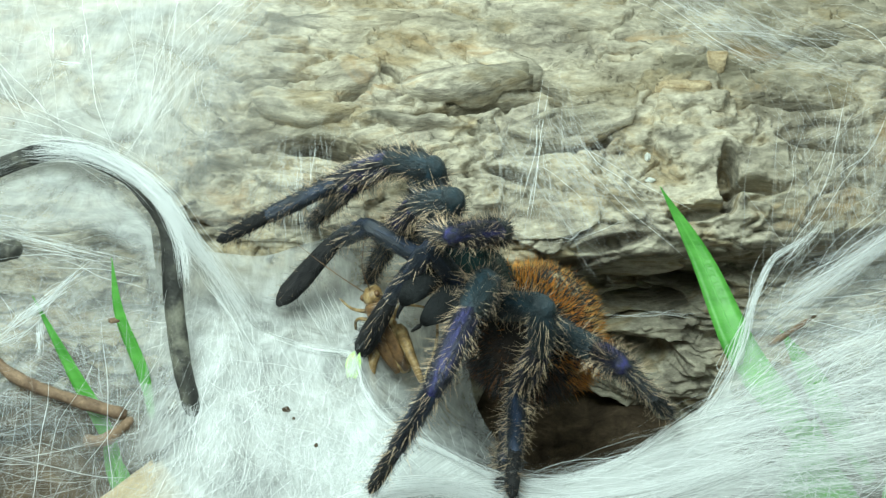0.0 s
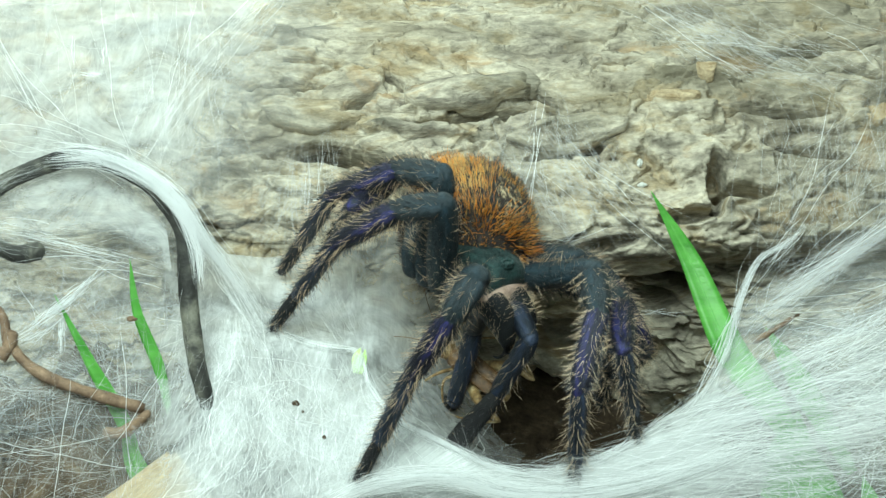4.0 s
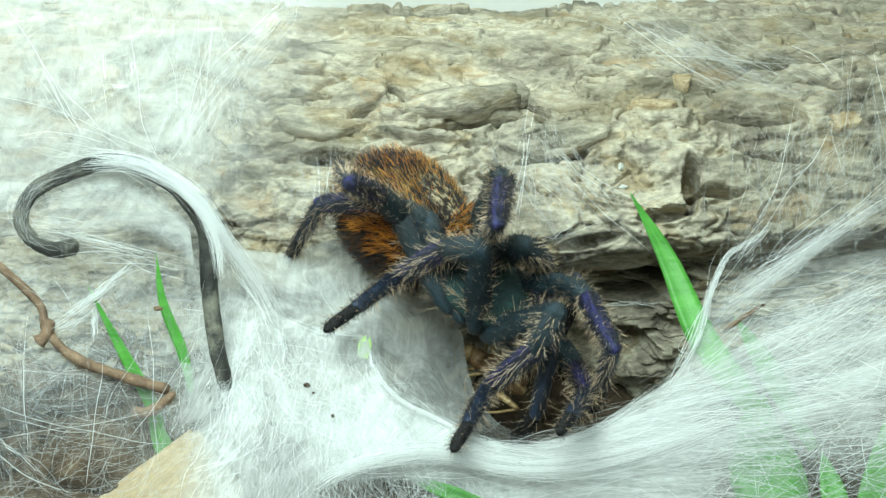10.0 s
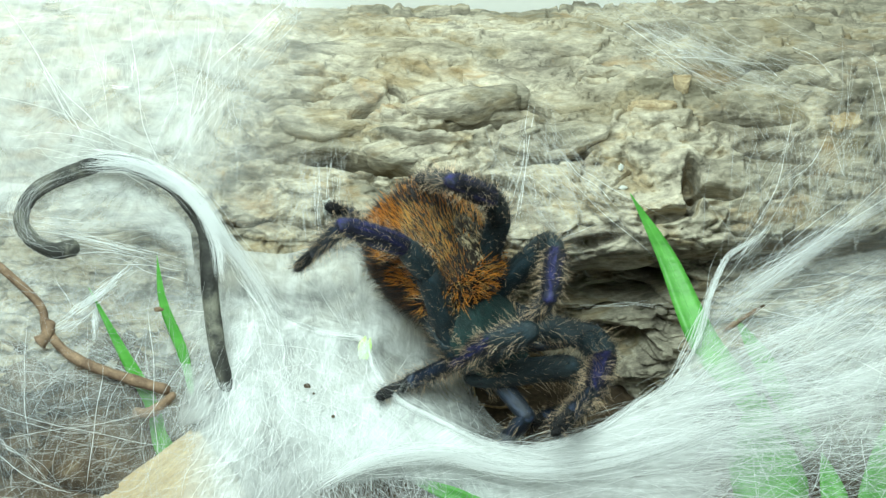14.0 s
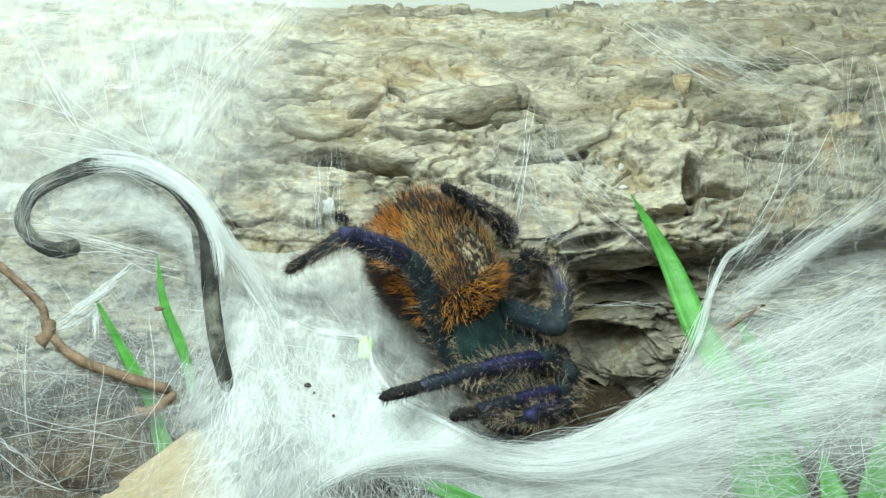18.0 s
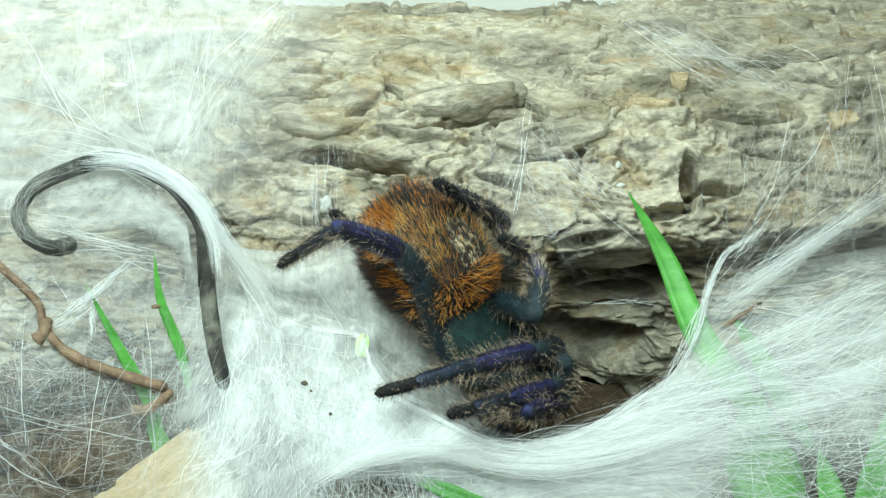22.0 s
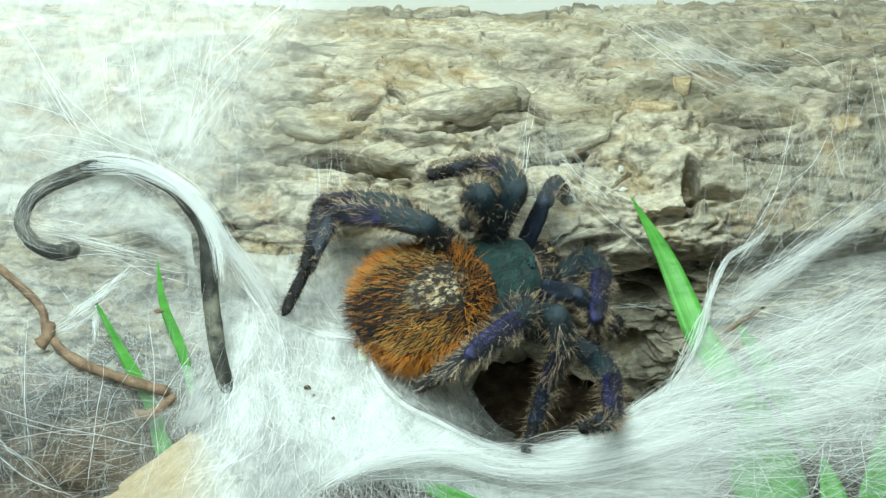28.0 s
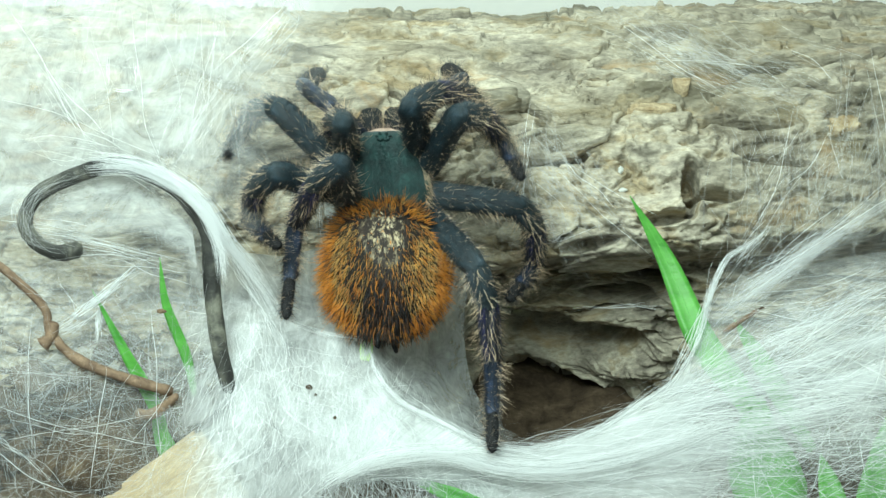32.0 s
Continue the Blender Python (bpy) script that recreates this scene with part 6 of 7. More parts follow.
    step(8, "R4", -5.9, 9.0, 8.5, -22.0, 8.7, 3.0, -26.0, -2.5, -10.5)
    step(8, "L1", 18.7, -15.2, -0.2, 21.5, -25.6, 13.0, 14.3, -28.4, 29.3)
    step(8, "L2", 19.3, -9.9, -0.5, 21.0, -18.7, 14.0, 17.5, -25.8, 30.1)
    step(8, "L3", 12.7, 4.4, 8.5, 14.5, 1.7, 25.2, 13.6, -3.4, 8.0)
    step(8, "L4", 7.6, 12.5, 1.8, 7.3, 6.0, 17.5, 5.9, 1.9, 0.0)
    stand(9, (4.8, -5.2, 3.0, 325, -10, 0.1, 0.7, 0.65), (-5.6, 4.4, -3.0, 318, 6, 0.22, 0.8, 0.55))
    step(9, "RP", 6.6, -17.2, 10.9, 5.8, -23.8, 2.2, 3.1, -27.4, 12.8)
    step(9, "LP", 14.5, -17.1, -0.5, 15.2, -25.5, -7.7, 12.9, -29.1, 3.0)
    step(9, "R1", 11.3, -5.7, 17.9, 7.2, -18.7, 28.0, 1.8, -31.4, 16.5)
    step(9, "R2", 3.5, 1.4, 15.4, -7.4, -3.4, 3.2, -17.8, -13.1, 14.4)
    step(9, "R3", -3.2, 5.7, 6.6, -19.4, 8.5, 2.3, -25.7, -1.9, -10.9)
    step(9, "R4", -7.3, 6.1, 10.3, -14.8, 10.0, -4.4, -15.7, 12.1, 13.5)
    step(9, "L1", 20.0, -13.6, -8.7, 14.7, -26.1, 1.7, 10.3, -37.6, 14.8)
    step(9, "L2", 18.7, -12.5, -1.2, 22.0, -22.2, 12.4, 16.8, -26.8, 29.0)
    step(9, "L3", 11.7, -1.2, 11.4, 15.9, -5.3, -4.5, 14.2, -10.2, 12.7)
    step(9, "L4", 8.4, 11.0, 6.9, 7.6, 5.1, 22.8, 5.8, 1.0, 5.3)
    stand(10, (6.6, -6.6, 2.0, 324, -14, 0.1, 0.65, 0.7), (-5.6, 4.2, -3.0, 318, 6, 0.22, 0.8, 0.55))
    step(10, "RP", 16.6, -15.9, 8.4, 14.5, -26.0, 4.7, 11.8, -31.2, -5.2)
    step(10, "LP", 21.1, -5.3, -2.1, 21.9, -8.6, -12.5, 17.8, -17.0, -19.2)
    step(10, "R1", 17.1, -10.1, 14.8, 7.1, -21.7, 7.5, 1.5, -30.0, 22.5)
    step(10, "R2", 5.8, -0.3, 14.1, -7.0, -4.8, 3.8, -17.6, -12.6, 16.1)
    step(10, "R3", -2.2, 3.9, 5.3, -18.9, 6.7, 3.5, -25.2, -2.2, -10.8)
    step(10, "R4", -6.5, 4.6, 6.2, -13.7, 9.3, 20.8, -16.2, 12.5, 3.3)
    step(10, "L1", 18.7, -6.0, 8.9, 25.1, -14.9, 21.9, 23.2, -25.6, 7.6)
    step(10, "L2", 18.4, -15.6, -2.1, 21.9, -22.2, 13.2, 16.7, -26.7, 29.8)
    step(10, "L3", 12.2, 0.1, 11.1, 15.9, -4.4, -4.8, 14.3, -10.2, 12.1)
    step(10, "L4", 8.8, 10.6, 6.6, 8.0, 3.4, 22.0, 5.8, 0.1, 4.5)
    stand(11, (7.3, -10.6, 1.0, 322, -24, 0.1, 0.6, 0.75), (-2.9, 2.1, -4.0, 314, 8, 0.22, 0.8, 0.55))
    step(11, "RP", 17.7, -20.9, 4.9, 14.6, -30.5, 0.4, 10.4, -34.4, -9.5)
    step(11, "LP", 21.2, -9.3, -4.8, 20.5, -11.4, -15.6, 15.2, -18.9, -22.6)
    step(11, "R1", 19.6, -15.4, 11.2, 8.5, -24.3, 2.0, 1.6, -29.6, 17.7)
    step(11, "R2", 8.6, -5.9, 13.8, -4.3, -7.9, 3.0, -17.6, -12.7, 14.1)
    step(11, "R3", -0.6, -0.1, 4.2, -16.5, 5.8, 5.1, -24.2, -2.8, -8.8)
    step(11, "R4", -3.8, 1.0, 5.5, -11.2, 7.6, 19.3, -14.5, 11.6, 2.1)
    step(11, "L1", 23.6, -12.3, 1.9, 25.5, -23.0, -11.3, 19.0, -28.0, 4.8)
    step(11, "L2", 22.6, -13.4, -2.9, 22.9, -21.4, 12.1, 17.6, -26.8, 28.4)
    step(11, "L3", 15.8, 1.0, 6.7, 16.1, -6.3, -8.7, 12.7, -10.3, 8.5)
    step(11, "L4", 10.4, 8.0, 4.3, 10.2, -2.4, 17.7, 7.7, -5.3, 0.1)
    stand(12.3, (7.6, -11.1, 1.0, 322, -24, 0.1, 0.6, 0.75), (-1.8, 1.0, -4.0, 313, 8, 0.22, 0.8, 0.55))
    step(12.3, "RP", 18.0, -21.4, 4.9, 15.0, -31.0, 0.4, 10.8, -34.9, -9.5)
    step(12.3, "LP", 21.5, -9.9, -4.8, 20.8, -11.9, -15.6, 15.5, -19.4, -22.6)
    step(12.3, "R1", 19.9, -16.7, 11.5, 9.0, -24.4, 1.0, 1.8, -29.6, 16.6)
    step(12.3, "R2", 9.2, -7.6, 14.7, -4.9, -9.0, 24.2, -17.7, -12.8, 12.1)
    step(12.3, "R3", -0.4, -0.7, 4.1, -16.0, 4.9, 7.9, -23.5, -3.2, -6.3)
    step(12.3, "R4", -3.6, 0.5, 5.5, -11.3, 7.7, 18.9, -14.6, 11.6, 1.6)
    step(12.3, "L1", 24.9, -13.7, -9.9, 24.2, -21.9, 5.0, 18.0, -26.6, 21.2)
    step(12.3, "L2", 23.1, -13.6, -2.9, 22.8, -21.4, 12.2, 17.6, -26.8, 28.6)
    step(12.3, "L3", 16.2, 0.1, 6.8, 16.1, -7.2, -8.5, 12.7, -10.3, 8.9)
    step(12.3, "L4", 11.1, 7.6, 3.7, 10.8, -2.4, 17.4, 8.6, -6.2, -0.0)
    stand(13, (7.9, -12.8, -2.0, 319, -30, 0.1, 0.55, 0.8), (-1.3, -0.4, -2.0, 311, 6, 0.38, 0.7, 0.6))
    step(13, "RP", 17.7, -24.1, 0.3, 13.7, -33.0, -4.8, 8.7, -35.7, -14.8)
    step(13, "LP", 21.5, -12.0, -8.5, 20.0, -13.0, -19.4, 13.8, -19.4, -26.7)
    step(13, "R1", 20.5, -17.4, 6.5, 10.5, -23.9, -5.6, 2.3, -29.6, 9.4)
    step(13, "R2", 12.6, -10.9, 11.1, 1.3, -15.3, 23.1, -9.7, -22.7, 10.9)
    step(13, "R3", 0.2, -2.3, 0.8, -15.5, 4.1, 1.7, -24.0, -3.4, -12.3)
    step(13, "R4", -3.2, -1.3, 2.6, -11.4, 6.0, 15.6, -14.7, 10.0, -1.6)
    step(13, "L1", 25.1, -14.3, -12.8, 24.4, -22.1, 2.3, 18.2, -26.9, 18.5)
    step(13, "L2", 23.3, -14.7, -5.7, 23.0, -21.5, 9.9, 17.7, -27.0, 26.2)
    step(13, "L3", 17.2, 1.0, 1.6, 15.6, -6.7, 16.7, 13.0, -11.5, -0.5)
    step(13, "L4", 11.1, 7.0, 0.2, 11.2, -2.5, 14.3, 8.6, -6.2, -3.2)
    stand(14, (6.5, -13.4, -2.0, 308, -34, 0.1, 0.5, 0.85), (-1.3, -1.3, -2.0, 308, 5, 0.5, 0.55, 0.64))
    step(14, "RP", 13.4, -26.8, -0.9, 7.5, -34.0, -6.8, 2.2, -34.4, -16.9)
    step(14, "LP", 20.0, -15.0, -8.6, 18.4, -14.6, -19.5, 11.0, -18.7, -27.2)
    step(14, "R1", 20.1, -19.0, -1.6, 23.1, -26.2, -16.8, 11.4, -28.7, -3.3)
    step(14, "R2", 13.1, -12.9, 9.3, 1.0, -18.7, -1.1, -9.9, -22.7, 12.6)
    step(14, "R3", -2.3, -4.1, 7.6, -14.9, 3.3, 16.3, -23.0, -3.5, 1.7)
    step(14, "R4", -6.2, -2.6, -3.4, -12.1, 3.9, -18.0, -18.3, 6.5, -1.3)
    step(14, "L1", 24.6, -14.4, -5.6, 23.1, -22.5, 9.3, 16.1, -26.3, 25.4)
    step(14, "L2", 22.8, -14.6, -5.4, 23.0, -22.4, 9.7, 16.1, -27.1, 25.7)
    step(14, "L3", 16.3, 0.8, 2.9, 15.9, -7.5, 17.8, 13.0, -12.4, 0.7)
    step(14, "L4", 8.8, 4.5, 6.7, 1.3, 9.7, 21.0, -3.9, 10.7, 3.8)
    stand(16.5, (6.1, -14.5, -3.0, 302, -34, 0.1, 0.5, 0.85), (-1.4, -2.6, -1.0, 306, 4, 0.55, 0.5, 0.66))
    step(16.5, "RP", 11.4, -28.6, -2.0, 4.8, -35.0, -8.1, -0.4, -34.7, -18.3)
    step(16.5, "LP", 19.5, -17.7, -9.4, 18.2, -17.0, -20.3, 10.5, -20.0, -28.2)
    step(16.5, "R1", 19.0, -22.2, -2.7, 10.4, -23.8, 11.9, 1.3, -24.6, 27.4)
    step(16.5, "R2", 17.6, -17.3, -1.3, 5.7, -18.7, 10.8, -9.4, -22.4, 19.9)
    step(16.5, "R3", -2.8, -5.6, 8.0, -14.5, 1.9, 17.8, -24.3, -3.8, 3.8)
    step(16.5, "R4", -5.9, -7.3, -10.3, -11.9, 1.1, -23.9, -17.2, 5.0, -7.2)
    step(16.5, "L1", 19.4, -23.3, -3.1, 13.4, -25.6, 12.6, 6.0, -27.7, -3.6)
    step(16.5, "L2", 19.8, -19.6, -1.7, 19.3, -27.1, -16.9, 10.4, -28.1, -1.3)
    step(16.5, "L3", 17.7, -12.2, 4.7, 16.7, -2.7, -9.3, 12.3, -1.2, 8.1)
    step(16.5, "L4", 13.0, -2.7, -17.2, 7.6, 5.3, -3.2, -0.3, 9.1, 12.5)
    stand(20.5, (6.3, -14.7, -3.0, 302, -34, 0.1, 0.5, 0.85), (-1.1, -2.8, -1.0, 306, 4, 0.55, 0.5, 0.66))
    step(20.5, "RP", 11.5, -28.8, -2.0, 5.0, -35.2, -8.1, -0.2, -34.9, -18.3)
    step(20.5, "LP", 19.6, -17.9, -9.4, 18.4, -17.2, -20.3, 10.7, -20.2, -28.2)
    step(20.5, "R1", 19.1, -22.4, -2.7, 10.4, -24.0, 11.8, 1.3, -24.8, 27.3)
    step(20.5, "R2", 17.8, -17.5, -1.3, 5.9, -18.9, 10.8, -9.1, -22.4, 20.1)
    step(20.5, "R3", -2.5, -5.7, 8.0, -14.5, 1.8, 17.4, -24.2, -3.8, 3.3)
    step(20.5, "R4", -5.9, -7.3, -10.1, -11.9, 1.1, -23.7, -16.9, 4.8, -6.8)
    step(20.5, "L1", 19.4, -23.5, -2.7, 13.4, -25.6, 13.0, 5.9, -27.7, -3.3)
    step(20.5, "L2", 19.8, -19.8, -1.3, 19.3, -27.1, -16.6, 10.4, -28.1, -1.0)
    step(20.5, "L3", 17.7, -12.2, 5.0, 16.9, -2.5, -8.9, 12.3, -1.2, 8.4)
    step(20.5, "L4", 13.2, -3.2, -17.2, 7.9, 5.0, -3.3, 0.1, 9.1, 12.3)
    stand(22, (5.8, -13.8, -3.0, 303, -34, 0.1, 0.5, 0.85), (-2.0, -1.9, -1.0, 307, 4, 0.55, 0.5, 0.66))
    step(22, "RP", 11.3, -27.8, -1.9, 4.8, -34.3, -8.0, -0.4, -34.2, -18.2)
    step(22, "LP", 19.1, -16.7, -9.4, 17.8, -16.1, -20.3, 10.1, -19.3, -28.2)
    step(22, "R1", 18.7, -21.4, -2.7, 10.0, -23.8, 11.7, 1.3, -24.6, 27.4)
    step(22, "R2", 17.3, -16.1, -1.3, 5.3, -18.5, 10.5, -9.4, -22.1, 20.3)
    step(22, "R3", -3.1, -5.0, 8.0, -15.2, 2.6, 17.3, -25.1, -3.3, 3.4)
    step(22, "R4", -6.8, -6.3, -9.7, -12.8, 2.0, -23.3, -17.4, 5.1, -6.2)
    step(22, "L1", 19.6, -23.0, -5.0, 13.5, -25.4, 10.6, 6.0, -27.6, -5.6)
    step(22, "L2", 19.4, -18.7, -1.4, 19.3, -26.6, -16.5, 10.4, -27.6, -0.9)
    step(22, "L3", 14.5, -10.4, 7.0, 14.0, -1.3, -7.4, 9.2, 1.0, 9.8)
    step(22, "L4", 12.3, -1.8, -17.2, 6.8, 5.9, -3.1, -0.8, 9.5, 12.8)
    stand(23, (7.0, -11.8, -2.0, 319, -32, 0.1, 0.45, 0.88), (-3.8, 0.6, -2.0, 311, 6, 0.4, 0.65, 0.62))
    step(23, "RP", 15.8, -24.0, -0.6, 11.5, -31.9, -6.9, 7.0, -33.0, -17.4)
    step(23, "LP", 21.0, -11.2, -7.7, 20.1, -10.8, -18.6, 13.9, -15.9, -26.9)
    step(23, "R1", 21.8, -19.2, -1.7, 21.0, -24.2, 14.5, 11.2, -28.5, -0.0)
    step(23, "R2", 11.3, -12.6, 11.7, 0.9, -16.4, 24.6, -9.8, -22.5, 11.5)
    step(23, "R3", -1.1, -1.5, 3.0, -16.8, 3.8, 6.8, -25.2, -2.6, -7.7)
    step(23, "R4", -8.4, -2.6, 0.9, -13.4, 4.3, -13.8, -17.1, 6.1, 3.7)
    step(23, "L1", 19.9, -7.8, 3.8, 25.4, -16.0, 17.7, 25.4, -23.5, 1.4)
    step(23, "L2", 23.0, -10.7, -2.0, 25.8, -20.5, -15.6, 20.1, -26.6, 0.3)
    step(23, "L3", 14.5, 1.0, 5.8, 13.4, -2.7, -10.7, 10.1, -6.9, 6.4)
    step(23, "L4", 9.2, 4.4, 7.7, 3.0, 9.2, 22.8, -2.1, 10.6, 5.6)
    stand(24, (7.1, -8.8, 2.0, 330, -22, 0.1, 0.4, 0.9), (-6.0, 3.7, -4.0, 314, 6, 0.22, 0.8, 0.55))
    step(24, "RP", 17.0, -19.6, 5.6, 15.3, -28.1, -1.2, 13.0, -29.9, -12.3)
    step(24, "LP", 21.7, -6.3, -0.9, 23.0, -6.1, -11.8, 19.3, -12.1, -20.9)
    step(24, "R1", 20.4, -17.2, 10.0, 25.5, -22.6, -5.3, 17.8, -27.6, 10.2)
    step(24, "R2", 10.5, -8.0, 15.3, 0.7, -14.6, 27.4, -9.9, -21.6, 14.6)
    step(24, "R3", -1.0, 0.1, 9.0, -16.9, 4.3, 4.6, -25.3, -2.7, -9.7)
    step(24, "R4", -7.8, 0.2, 5.2, -23.7, 6.2, 6.5, -29.3, -1.4, -8.8)
    step(24, "L1", 25.9, -10.5, -3.0, 25.8, -17.1, 12.7, 25.4, -22.5, -4.5)
    step(24, "L2", 20.0, -7.3, -12.5, 24.4, -13.2, 2.8, 25.6, -22.1, -12.8)
    step(24, "L3", 15.2, -0.8, 11.3, 20.9, 3.0, -4.3, 21.9, 5.2, 13.5)
    step(24, "L4", 11.0, 4.4, 12.0, 6.6, 8.7, 27.8, 4.8, 10.5, 10.0)
    stand(25, (7.8, -9.5, 2.0, 334, -20, 0.1, 0.4, 0.9), (-6.0, 1.4, -4.0, 318, 4, 0.22, 0.8, 0.55))
    step(25, "RP", 18.3, -19.5, 6.0, 17.4, -28.2, -0.7, 15.6, -30.3, -11.8)
    step(25, "LP", 22.3, -6.0, -0.4, 23.9, -5.9, -11.3, 21.0, -12.2, -20.5)
    step(25, "R1", 20.3, -17.5, 11.9, 25.6, -22.6, -3.5, 18.5, -27.4, 12.4)
    step(25, "R2", 10.7, -9.7, 16.0, 1.5, -15.4, 29.1, -9.8, -22.1, 16.8)
    step(25, "R3", -1.0, -3.2, 12.3, -16.7, 1.8, 8.1, -26.7, -1.9, -6.4)
    step(25, "R4", -7.1, -1.0, 5.1, -21.3, 8.2, 6.3, -28.8, -1.0, -7.2)
    step(25, "L1", 23.7, -4.7, -12.7, 28.8, -8.8, 3.0, 30.2, -16.6, -13.1)
    step(25, "L2", 20.9, -8.2, -12.1, 24.4, -14.0, 3.5, 25.6, -22.1, -12.5)
    step(25, "L3", 14.7, -1.6, 11.8, 20.4, 2.3, -3.8, 21.9, 4.4, 14.1)
    step(25, "L4", 9.2, 1.8, 13.4, 5.4, 7.8, 28.8, 4.0, 10.4, 11.1)
    stand(25.5, (8.2, -9.5, 2.0, 340, -18, 0.1, 0.4, 0.9), (-6.0, 0.1, -2.0, 328, 2, 0.2, 0.65, 0.65))
    step(25.5, "RP", 19.5, -18.4, 6.5, 19.7, -27.2, -0.1, 18.6, -29.5, -11.3)
    step(25.5, "LP", 22.3, -4.6, 0.0, 24.3, -4.4, -10.8, 22.3, -11.0, -20.0)
    step(25.5, "R1", 20.2, -17.5, 13.1, 25.7, -22.5, -2.2, 18.5, -27.3, 13.6)
    step(25.5, "R2", 11.1, -11.3, 16.8, 1.5, -15.3, 30.2, -9.8, -22.0, 17.9)
    step(25.5, "R3", 9.9, -5.0, 14.3, 0.5, -11.5, 1.6, -9.3, -19.1, 14.6)
    step(25.5, "R4", -6.7, -1.8, 4.9, -21.1, 7.2, 6.1, -28.8, -1.3, -7.7)
    step(25.5, "L1", 23.7, -4.5, -12.9, 28.8, -8.8, 2.8, 29.3, -16.6, -13.4)
    step(25.5, "L2", 20.9, -8.2, -12.1, 24.4, -14.0, 3.5, 25.6, -22.1, -12.6)
    step(25.5, "L3", 15.2, -1.6, 11.4, 18.6, 2.8, -4.7, 21.1, 4.4, 13.1)
    step(25.5, "L4", 8.6, 1.8, 13.3, 5.0, 7.8, 28.7, 4.0, 10.4, 10.9)
    stand(27.5, (6.4, -5.8, 1.0, 365, -8, 0, 0.3, 0.95), (-3.7, -8.2, 3.0, 366, 0, 0.05, 0.35, 0.93))
    step(27.5, "RP", 19.5, -10.3, 7.1, 24.2, -17.3, -0.0, 25.9, -18.1, -11.4)
    step(27.5, "LP", 17.5, 4.3, 2.4, 21.0, 6.9, -7.7, 23.3, 1.6, -17.6)
    step(27.5, "R1", 26.2, -11.4, 1.9, 32.0, -18.4, -12.4, 27.8, -22.8, 4.5)
    step(27.5, "R2", 22.5, -16.9, 2.5, 26.1, -25.3, 16.8, 19.7, -26.3, 33.6)
    step(27.5, "R3", 17.3, -10.3, 10.9, 15.0, -22.3, -0.9, 12.4, -30.8, 14.7)
    step(27.5, "R4", 11.2, -8.0, 13.8, 1.3, -16.4, 24.8, -8.1, -21.5, 10.4)
    step(27.5, "L1", 17.8, -2.5, 9.9, 19.6, -7.2, -6.4, 18.6, -12.0, 10.9)
    step(27.5, "L2", 13.9, 5.3, 9.6, 13.7, 10.1, -6.7, 10.0, 9.6, 10.9)
    step(27.5, "L3", -3.8, 3.5, 10.1, -8.5, 1.9, -6.1, -12.4, 0.9, 11.4)
    step(27.5, "L4", -4.3, 8.1, 9.0, -16.1, 6.8, -3.1, -21.5, -2.7, 11.2)
    stand(28, (6.9, -5.1, 1.0, 378, -8, 0, 0.25, 0.95), (-2.8, -9.0, 4.0, 376, 0, 0.05, 0.3, 0.94))
    step(28, "RP", 20.8, -7.0, 6.7, 26.8, -12.4, -0.8, 28.4, -12.1, -12.2)
    step(28, "LP", 15.7, 7.1, 3.0, 18.3, 11.0, -7.0, 21.5, 6.8, -17.2)
    step(28, "R1", 23.3, -1.3, -7.0, 23.6, -10.4, 7.4, 24.4, -15.5, -9.8)
    step(28, "R2", 23.7, -16.7, 2.2, 25.5, -25.3, 16.7, 19.7, -25.5, 33.8)
    step(28, "R3", 17.5, -10.2, 12.4, 16.6, -21.3, -0.5, 12.3, -30.8, 14.2)
    step(28, "R4", 12.9, -8.9, 13.9, 4.2, -15.1, 27.1, -3.8, -21.4, 12.2)
    step(28, "L1", 6.1, 8.3, 10.5, 5.1, 4.6, -6.0, 3.1, 3.5, 11.8)
    step(28, "L2", 11.4, 9.2, 9.0, 6.0, 13.7, -6.5, -2.1, 11.2, 9.4)
    step(28, "L3", -6.9, 6.2, 6.8, -19.4, 7.3, -4.7, -21.1, -2.9, 9.9)
    step(28, "L4", -2.7, 3.7, 12.4, -17.1, 5.4, 3.5, -24.4, -10.0, 9.4)
    stand(29, (6.9, -4.5, 4.0, 396, -5, 0, 0.2, 0.96), (-2.4, -9.6, 5.0, 392, -6, 0, 0.25, 0.95))
    step(29, "RP", 20.7, -2.7, 9.9, 28.0, -5.3, 2.0, 29.4, -3.5, -9.3)
    step(29, "LP", 11.5, 9.5, 7.3, 12.8, 14.9, -2.2, 17.2, 12.9, -12.7)
    step(29, "R1", 23.4, 1.2, -5.5, 23.3, -7.7, 9.0, 24.3, -14.5, -7.7)
    step(29, "R2", 18.5, 0.9, 12.8, 17.7, -14.0, 4.7, 16.0, -27.7, -6.8)
    step(29, "R3", 22.7, -15.1, 8.2, 27.8, -22.6, -6.1, 23.6, -27.1, 10.8)
    step(29, "R4", 11.6, -1.5, 13.9, 11.4, -14.8, 24.4, 11.6, -30.1, 15.0)
    step(29, "L1", 3.2, 8.2, 14.6, -1.3, 13.3, -1.0, -8.4, 11.0, 15.4)
    step(29, "L2", 9.0, 11.7, 10.7, 4.6, 15.9, -5.2, 1.4, 12.1, 12.1)
    step(29, "L3", -7.3, 6.8, 10.2, -19.6, 6.5, -1.4, -20.8, -2.6, 14.0)
    step(29, "L4", -3.6, 4.2, 14.9, -16.9, 4.7, 4.3, -24.2, -9.9, 12.0)
    stand(30, (3.9, 0.3, 4.0, 418, -5, 0, 0.2, 0.96), (-3.0, -8.3, 4.0, 412, -10, 0, 0.2, 0.95))
